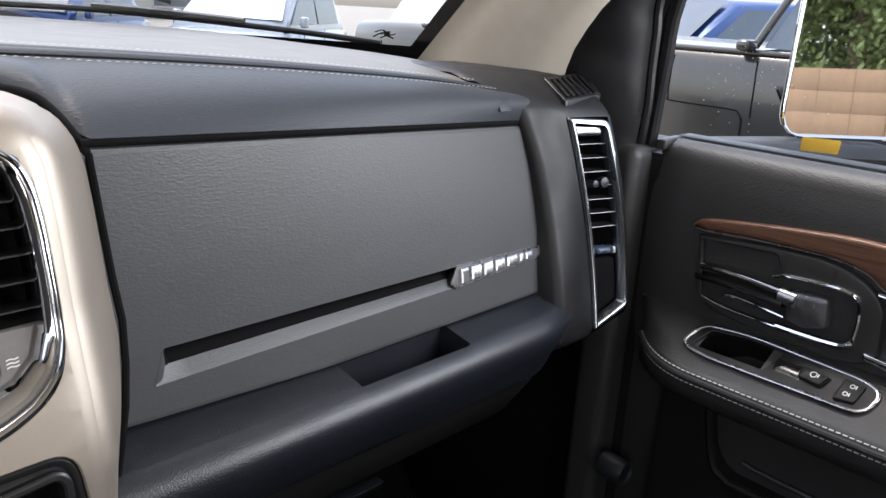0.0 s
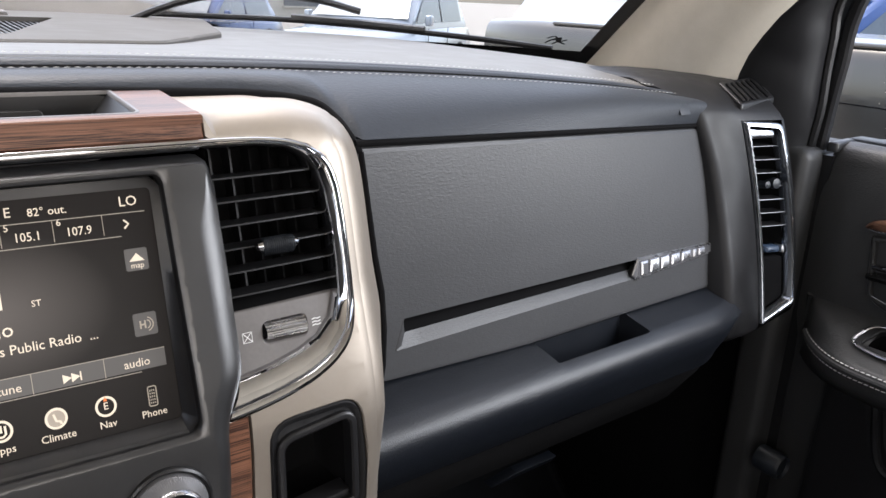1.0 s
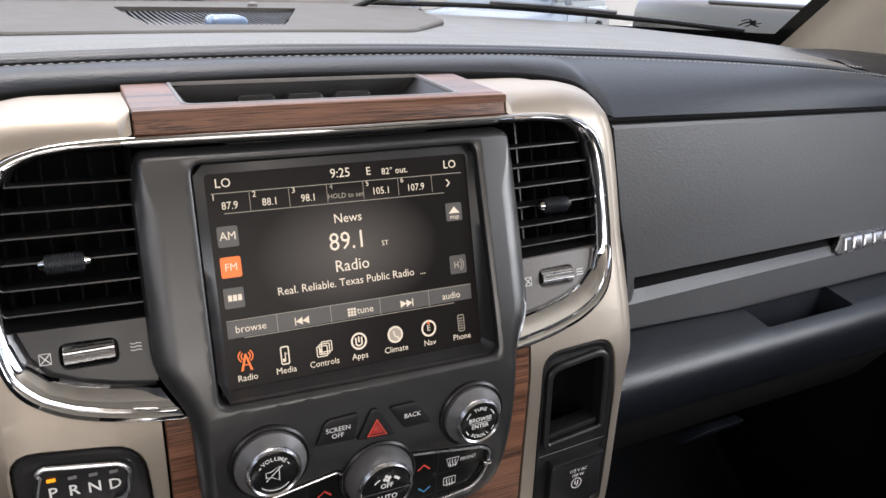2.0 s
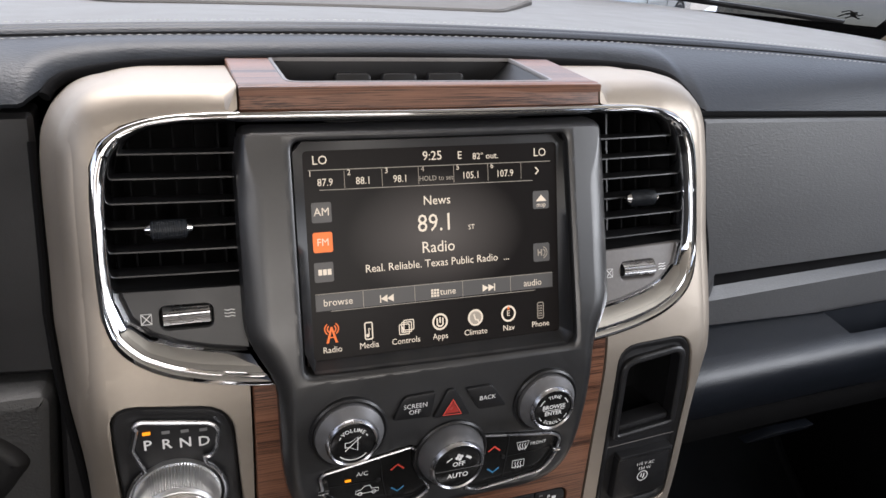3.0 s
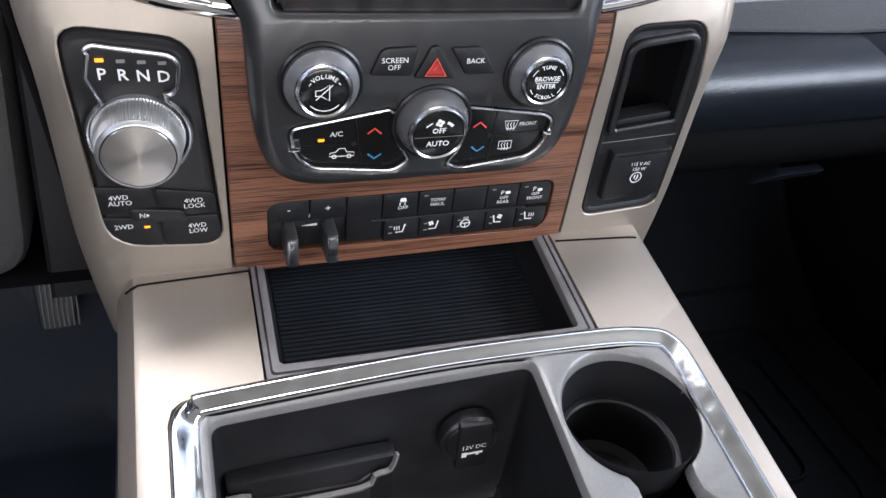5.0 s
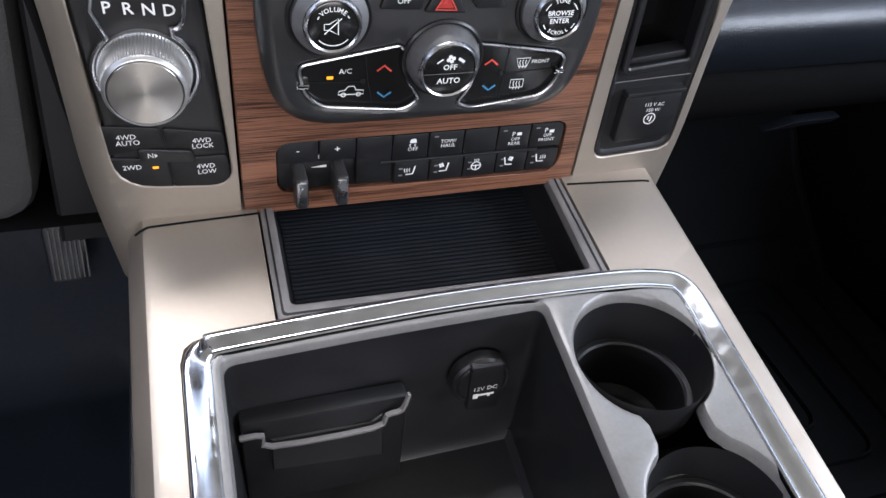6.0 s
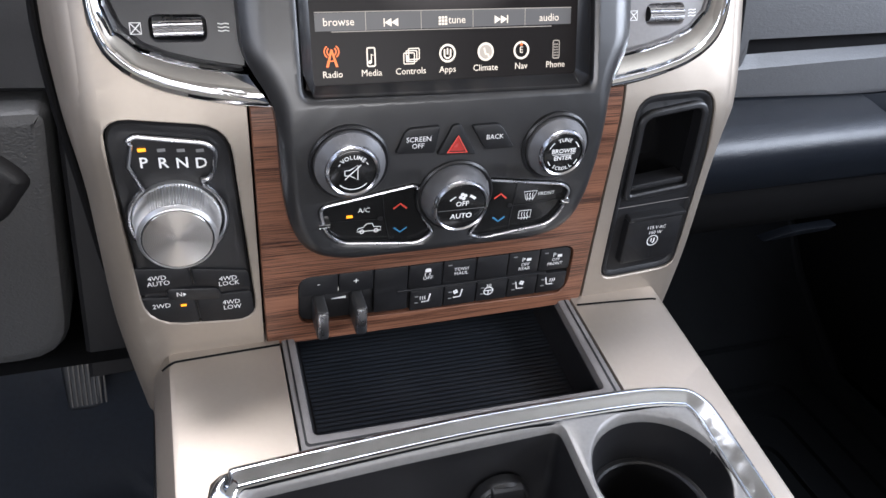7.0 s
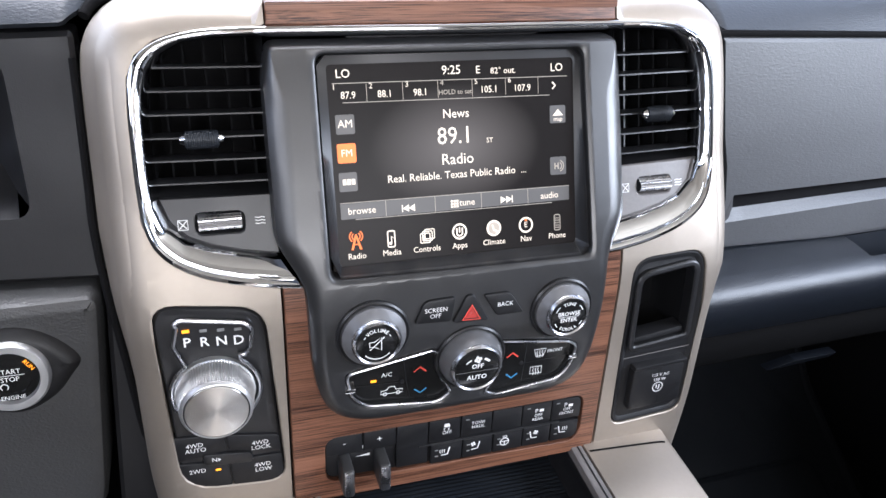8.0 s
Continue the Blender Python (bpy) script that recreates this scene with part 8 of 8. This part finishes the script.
def vehicle(name, label, category, group, mpaint, at, turn, L=4.7, W=0.93, hood=1.02, belt=1.08, roof=1.68, pickup=False):
    """A parked car whose nose points along its own +y; turn: degrees about z."""
    m = pose(at[0], at[1], at[2], 0, 0, turn)
    t = thing(name, at, label, category, group)

    def put(nm, bm, mt, par=None, lab=""):
        bmesh.ops.transform(bm, matrix=m, verts=bm.verts)
        return part(nm, bm, mt, par or t, lab, smooth=65)

    def sec(y, zb, zt, w, crown=0.04):
        return [(-w * 0.92, y, zb), (-w, y, zb + 0.15), (-w * 1.0, y, (zb + zt) / 2 + 0.1), (-w * 0.96, y, zt - 0.06), (-w * 0.86, y, zt), (-w * 0.4, y, zt + crown), (0, y, zt + crown * 1.15), (w * 0.4, y, zt + crown), (w * 0.86, y, zt), (w * 0.96, y, zt - 0.06), (w * 1.0, y, (zb + zt) / 2 + 0.1), (w, y, zb + 0.15), (w * 0.92, y, zb)]
    h = L / 2
    rear_z = belt if not pickup else belt - 0.05
    put("body", loft([sec(-h, 0.50, rear_z - 0.15, W * 0.90), sec(-h + 0.08, 0.38, rear_z - 0.03, W * 0.95), sec(-h + 0.6, 0.30, rear_z, W), sec(-0.3, 0.28, belt, W), sec(h - 1.55, 0.28, belt - 0.02, W), sec(h - 1.3, 0.28, hood + 0.02, W), sec(h - 0.6, 0.28, hood - 0.03, W * 0.98),
                      sec(h - 0.22, 0.30, hood - 0.10, W * 0.93), sec(h - 0.06, 0.34, hood - 0.22, W * 0.86), sec(h, 0.40, hood - 0.36, W * 0.78)]), mpaint, None, "glossy paint")
    ca, cb = (-h + 0.35, h - 1.35) if not pickup else (-0.55, h - 1.45)
    slope = 0.75
    def csec(y, z, w):
        return [(-w, y, belt - 0.05), (-w * 0.99, y, belt + 0.02), (-w * (1 - 0.14 * (z - belt) / 0.6), y, z - 0.05), (-w * 0.72, y, z), (0, y, z + 0.02), (w * 0.72, y, z), (w * (1 - 0.14 * (z - belt) / 0.6), y, z - 0.05), (w * 0.99, y, belt + 0.02), (w, y, belt - 0.05)]
    cab = put("cabin", loft([csec(ca, belt + 0.06, W * 0.93), csec(ca + 0.35, roof - 0.05, W * 0.93), csec((ca + cb) / 2, roof, W * 0.93), csec(cb - slope, roof - 0.03, W * 0.93), csec(cb, belt + 0.04, W * 0.93)]), mpaint)
    # windscreen and side glass, just proud of the cabin
    zt = roof - 0.10
    g = bmesh.new()
    k = 0.93 * W
    g.faces.new([g.verts.new(q) for q in ((-k * 0.90, cb - 0.06, belt + 0.12), (k * 0.90, cb - 0.06, belt + 0.12), (k * 0.74, cb - slope + 0.05, roof - 0.02), (-k * 0.74, cb - slope + 0.05, roof - 0.02))])
    put("windscreen", g, DARKGLASS, cab)
    for s in (-1, 1):
        for y0, y1, s0, s1 in ((cb - 0.22, (ca + cb) / 2 + 0.05, 0.62, 0.0), ((ca + cb) / 2 - 0.03, ca + 0.35, 0.0, 0.10)):
            g = bmesh.new()
            g.faces.new([g.verts.new(q) for q in ((s * (k + 0.004), y0, belt + 0.06), (s * (k + 0.004), y1, belt + 0.06), (s * (k * 0.895 + 0.004), y1 + s1, zt), (s * (k * 0.895 + 0.004), y0 - s0, zt))])
            put("side_window", g, DARKGLASS, cab)
        put("mirror", box(s * (W + 0.02) - 0.10 * (s < 0), cb - 0.50, belt + 0.02, s * (W + 0.02) + 0.10 * (s > 0) + 0.0, cb - 0.34, belt + 0.18, 0.03, 3), mpaint)
        put("headlight", loft([[(s * W * 0.52, h - 0.05, hood - 0.24), (s * W * 0.52, h - 0.05, hood - 0.16), (s * W * 0.52, h - 0.14, hood - 0.15), (s * W * 0.52, h - 0.2, hood - 0.24)], [(s * W * 0.93, h - 0.30, hood - 0.26), (s * W * 0.93, h - 0.30, hood - 0.13), (s * W * 0.90, h - 0.40, hood - 0.12), (s * W * 0.90, h - 0.40, hood - 0.26)]]), LAMPGLASS)
        put("door_seam", box(s * (W + 0.001) - 0.004, cb - 0.62, 0.42, s * (W + 0.001) + 0.004, cb - 0.61, belt - 0.02), TYRE)
        put("door_seam", box(s * (W + 0.001) - 0.004, cb - 1.65, 0.42, s * (W + 0.001) + 0.004, cb - 1.64, belt - 0.02), TYRE)
        for y in (-h + 0.95, h - 0.95):
            S = lambda u, v, d: (s * (W - 0.20 + d), u, v)
            w = put("wheel", lathe([(0.36, 0.0), (0.37, 0.03), (0.37, 0.19), (0.35, 0.215), (0.25, 0.215), (0.24, 0.18)], S, y, 0.37, 32, cap=False), TYRE)
            put("rim", lathe([(0.245, 0.17), (0.235, 0.20), (0.10, 0.17), (0.06, 0.19), (0.01, 0.19)], S, y, 0.37, 20), ALLOY, w)
            put("arch", lathe([(0.42, 0.199), (0.42, 0.209), (0.375, 0.209)], S, y, 0.38, 32, cap=False), TYRE)
    put("grille", loft([[(-W * 0.5, h - 0.015, hood - 0.44), (-W * 0.5, h - 0.03, hood - 0.20), (-W * 0.5, h - 0.10, hood - 0.20)], [(W * 0.5, h - 0.015, hood - 0.44), (W * 0.5, h - 0.03, hood - 0.20), (W * 0.5, h - 0.10, hood - 0.20)]]), GLOSSBLACK)
    put("bumper", box(-W * 0.8, h - 0.12, 0.36, W * 0.8, h + 0.03, 0.52, 0.04, 3), GLOSSBLACK if not pickup else ALLOY)
    return t


vehicle("suv", "silver sport utility car parked across the lane", "car", "parked cars", SILVERPAINT, (6.6, 10.8, 0), 128)
vehicle("suv", "white sport utility car parked across the lane", "car", "parked cars", WHITEPAINT, (7.6, 7.2, 0), 122)
vehicle("suv", "white sport utility car further along the row", "car", "parked cars", WHITEPAINT, (2.6, 16.5, 0), 140)
vehicle("sedan", "blue saloon car in the next row", "car", "parked cars", BLUEPAINT, (4.6, 14.2, 0), 135, roof=1.48, belt=0.98, hood=0.92)
vehicle("sedan", "white saloon car in the next row", "car", "parked cars", WHITEPAINT, (-3.5, 14.0, 0), 150, roof=1.48, belt=0.98, hood=0.92)
vehicle("suv", "pale blue sport utility car beyond the neighbour", "car", "parked cars", SILVERPAINT, (11.8, 4.6, 0), 110)
vehicle("suv", "blue sport utility car beyond the neighbour", "car", "parked cars", BLUEPAINT, (8.13, 4.02, 0), 70, belt=1.16, hood=1.08, roof=1.76)


def neighbour():
    """The dark flank and cab front of the truck in the next bay."""
    t = thing("pickup_truck", (3.9, 0.6, 0), "brown grey metallic pickup truck parked in the next bay", "pickup truck", "parked cars")
    X = 3.0
    prof = [(X + 0.10, 0.42), (X + 0.01, 0.62), (X - 0.015, 0.95), (X - 0.010, 1.20), (X, 1.33), (X + 0.012, 1.375), (X + 0.035, 1.400), (X + 0.08, 1.412), (X + 0.30, 1.420), (X + 0.9, 1.43), (X + 1.75, 1.36), (X + 1.82, 0.45)]
    bm, rows = bmesh.new(), []
    for y in span(-2.2, 3.6, 40):
        e = 0.10 * max(0, (y - 2.9) / 0.7) ** 2
        rows.append([bm.verts.new((x + e, y, z - 0.15 * e)) for x, z in prof])
    for a, b in zip(rows, rows[1:]):
        for i in range(len(a) - 1):
            bm.faces.new((a[i], a[i + 1], b[i + 1], b[i]))
    bm.faces.new(rows[0])
    bm.faces.new(rows[-1][::-1])
    part("body", bm, NIGHTPAINT, t, "glossy brown grey paint", smooth=60)
    lines = [[(1.328, 1.37), (1.326, 1.25), (1.320, 1.202), (1.300, 1.187), (1.05, 1.184), (1.012, 1.176), (0.996, 1.15), (0.99, 1.09), (0.985, 0.5)], [(0.977, 1.385), (0.968, 1.30), (0.960, 1.16)]]
    for ln in lines:
        part("door_seam", sweep([(float(np.interp(z, [q[1] for q in prof[:6]], [q[0] for q in prof[:6]])) - 0.001, y, z) for y, z in smooth_line([(a, b) for a, b in ln], 4)], ring_prof(0.0030, 6), up=(-1, 0, 0)), VOID, t)
    part("belt_moulding", sweep([(X + 0.03, y, 1.402) for y in span(-2.2, 2.9, 12)], ring_prof(0.010, 8)), NIGHTPAINT, t)
    # cab front with its raked pillar and wiper well
    pil = [(X + 0.06, 1.020, 1.42), (X + 0.11, 0.950, 1.59), (X + 0.22, 0.80, 1.90)]
    part("pillar", sweep(smooth_line(pil, 4), ring_prof(0.015, 10)), NIGHTPAINT, t)
    part("roof", box(X + 0.16, -1.6, 1.90, X + 1.60, 0.84, 1.96, 0.03, 3), NIGHTPAINT, t)
    g = bmesh.new()
    g.faces.new([g.verts.new(v) for v in ((X + 0.10, 1.00, 1.42), (X + 1.6, 1.04, 1.42), (X + 1.5, 0.82, 1.90), (X + 0.24, 0.80, 1.90))])
    part("windscreen", g, DARKGLASS, t)
    g = bmesh.new()
    g.faces.new([g.verts.new(v) for v in ((X + 0.07, 0.985, 1.42), (X + 0.07, -1.3, 1.42), (X + 0.21, -1.3, 1.88), (X + 0.21, 0.80, 1.88))])
    part("side_window", g, DARKGLASS, t)
    part("mirror", box(X - 0.04, 1.000, 1.405, X + 0.05, 1.055, 1.448, 0.018, 4), NIGHTPAINT, t)
    for y in (-1.5, 2.45):
        S = lambda u, v, d: (X + 0.22 - d, u, v)
        w = part("wheel", lathe([(0.38, 0.0), (0.39, 0.03), (0.39, 0.20), (0.37, 0.225), (0.26, 0.225), (0.25, 0.19)], S, y, 0.39, 32, cap=False), TYRE, t)
        part("rim", lathe([(0.255, 0.18), (0.245, 0.21), (0.10, 0.18), (0.06, 0.20), (0.01, 0.20)], S, y, 0.39, 20), ALLOY, w)


neighbour()

# own bonnet in front of the glass
bonnet = thing("bonnet", (0, 1.6, 1.2), "grey blue bonnet of the truck with raised ridges", "car bonnet")
part("panel", grid(lambda u, v, d: (u, v, 1.375 - 0.035 * (v - 1.0) - 0.10 * (abs(u) / 0.9) ** 3 + 0.022 * math.exp(-((abs(u) - 0.38) / 0.10) ** 2)), span(-0.92, 0.92, 41), span(0.99, 2.35, 12)), DARKPAINT, bonnet)
for sgn in (-1, 1):
    part("wing", grid(lambda u, v, d: (sgn * (0.985 - 0.05 * max(0, u - 1.6) ** 2 - 0.10 * (1 - math.sin(v * 3.0)) * 0.4), u, 0.62 + 0.70 * v), span(0.16, 2.10, 14), span(0, 1, 8)), DARKPAINT, bonnet)
part("nose", box(-0.90, 2.30, 0.6, 0.90, 2.40, 1.30, 0.04, 3), DARKPAINT, bonnet)


def side_mirror():
    s = thing("side_mirror", (1.05, 0.05, 1.36), "black towing mirror reflecting a fence and trees", "wing mirror")
    n = Vector((-0.53, -0.847, 0.046)).normalized()
    t = Vector((0.848, -0.530, 0.0)).normalized()
    up = n.cross(t).normalized()
    if up.z < 0:
        up = -up
    c = Vector((1.120, 0.058, 1.393))
    M = lambda u, v, d: c + t * u + up * v + n * d
    o = rounded([(-0.002, -0.035), (0.21, -0.036), (0.21, 0.30), (0.012, 0.30), (0.004, 0.10)], [0.036, 0.03, 0.03, 0.03, 0.0])
    part("glass", plate(o, M, [(0, -0.004), (0, 0.0)], cut=0.5), BRAKEMIRROR, s, "mirror glass")
    part("housing", plate(inset(ccw(o), -0.004), M, [(0.06, -0.07), (0.026, -0.03), (0.008, -0.006), (0, 0.004), (0.001, 0.006)], holes=[inset(ccw(o), -0.0005)], hrings=[(0, 0.006), (0, -0.002)], cut=0.5), GLOSSBLACK, s, "gloss black housing")
    part("housing_back", plate(inset(ccw(o), 0.0), M, [(0.008, -0.006), (0.026, -0.03), (0.06, -0.07)], cut=0.5), GLOSSBLACK, s)
    part("bright_rim", sweep([M(u, v, 0.006) for u, v in resample(inset(ccw(o), -0.002), 0.008)], ring_prof(0.0026, 8), closed=True, up=tuple(n)), CHROME, s, "bright rim")
    part("arm", sweep([(0.955, 0.10, 1.335), (1.03, 0.075, 1.335), (1.13, 0.03, 1.335), (1.25, -0.04, 1.33)], [(-0.045, -0.03), (-0.05, 0.005), (-0.03, 0.018), (0.03, 0.018), (0.05, 0.005), (0.045, -0.03)]), BLACK, s)
    part("sail", box(0.945, 0.02, 1.33, 0.985, 0.20, 1.352, 0.006), BLACK, s)
    lab = part("warning_label", slab(rounded([(0.0, 0.0), (0.048, 0.0), (0.048, 0.022), (0.0, 0.022)], 0.002), lambda u, v, d: Vector((1.0150, -0.0155, 1.3565)) + Vector((0.50, -0.86, -0.02)) * u * 0.88 + Vector((-0.45, -0.20, 0.87)) * v * 0.9 + Vector((-0.7, -0.4, 0.4)) * d, -0.001, 0.0004, 0.0002), mat("yellow_label", (0.55, 0.33, 0.04), 0.5), s, "yellow warning label")


side_mirror()


def fence():
    f = thing("concrete_fence", (3, -14, 0), "tan concrete panel fence along the car park", "fence")
    rng = random.Random(2)
    for k in range(9):
        x = -6.0 + k * 2.4
        part("post", box(x - 0.06, -14.08, 0, x + 0.06, -13.95, 1.98, 0.01), FENCE, f)
        # concrete blocks, four across and five high in each bay
        for j in range(4):
            for r in range(5):
                part("panel", box(x + 0.065 + j * 0.5675, -14.03 + rng.uniform(-0.012, 0.0), 0.04 + r * 0.378, x + 0.065 + (j + 1) * 0.5675 - 0.004, -13.99 + rng.uniform(-0.004, 0.004), 0.04 + (r + 1) * 0.378 - 0.003, 0.006), FENCE, f)
        for z in (0.5, 1.5):
            part("rail", box(x + 0.06, -14.08, z - 0.04, x + 2.34, -14.035, z + 0.04, 0.005), FENCE, f)


fence()


def tree(x, y, h, seed):
    rng = random.Random(seed)
    t = thing("tree", (x, y, 0), "leafy green tree behind the fence", "tree", "trees")
    part("trunk", sweep([(x, y, 0), (x + 0.05, y, h * 0.2), (x - 0.05, y + 0.05, h * 0.42), (x, y, h * 0.6)], ring_prof(0.16, 8), up=(0, 1, 0)), BARK, t)
    clumps = []
    for k in range(6):
        a, r = rng.uniform(0, 6.28), rng.uniform(0.9, 1.7)
        p = (x + r * math.cos(a), y + r * math.sin(a), h * rng.uniform(0.40, 0.92))
        clumps.append((p, rng.uniform(0.7, 1.2)))
        part("limb", sweep([(x, y, h * 0.35), ((x + p[0]) / 2, (y + p[1]) / 2, (h * 0.4 + p[2]) / 2), p], ring_prof(0.05, 6), up=(0.3, 1, 0)), BARK, t)
    clumps += [((x + rng.uniform(-1.6, 1.6), y + rng.uniform(-0.8, 0.8), h * rng.uniform(0.30, 0.95)), rng.uniform(0.5, 1.0)) for _ in range(12)]
    verts, faces = [], []
    for (cx, cy, cz), r in clumps:
        for _ in range(900):
            d = Vector((rng.gauss(0, 1), rng.gauss(0, 1), rng.gauss(0, 0.8))).normalized() * r * rng.uniform(0.45, 1.05)
            p = Vector((cx, cy, cz)) + d
            u = Vector((rng.gauss(0, 1), rng.gauss(0, 1), rng.gauss(0, 1))).normalized()
            w = u.orthogonal().normalized()
            s = rng.uniform(0.05, 0.11)
            i = len(verts)
            verts += [p - u * s, p + w * s * 0.5, p + u * s, p - w * s * 0.5]
            faces.append((i, i + 1, i + 2, i + 3))
    me = bpy.data.meshes.new("crown")
    base = BASE[t.name]
    me.from_pydata([tuple(v - base) for v in verts], [], faces)
    me.materials.append(LEAF)
    ob = new("crown", me)
    ob.parent = t
    tagged(ob, "leafy crown", kind="stuff")


for i, (x, y) in enumerate(((-1.5, -16.5), (1.2, -16.8), (3.2, -16.0), (5.0, -16.9), (6.8, -16.2), (9.0, -16.6), (4.1, -18.4), (7.6, -18.6))):
    tree(x, y, 5.2 + 0.6 * (i % 3), 20 + i)


def building():
    b = thing("showroom_building", (-8, 45, 0), "long cream showroom building across the car park", "building")
    part("wall", box(-40, 45, 0, 30, 55, 3.6), STUCCO, b)
    part("roof", box(-40.5, 44.5, 3.6, 30.5, 55.5, 3.9, 0.05), GREYTRIM, b)
    for k in range(12):
        x = -30 + k * 5
        w = part("window", box(x, 44.93, 0.7, x + 3.2, 45.02, 2.9), DARKGLASS, b)
        part("sill", box(x - 0.1, 44.86, 0.6, x + 3.3, 45.0, 0.7), STUCCO, w)


building()
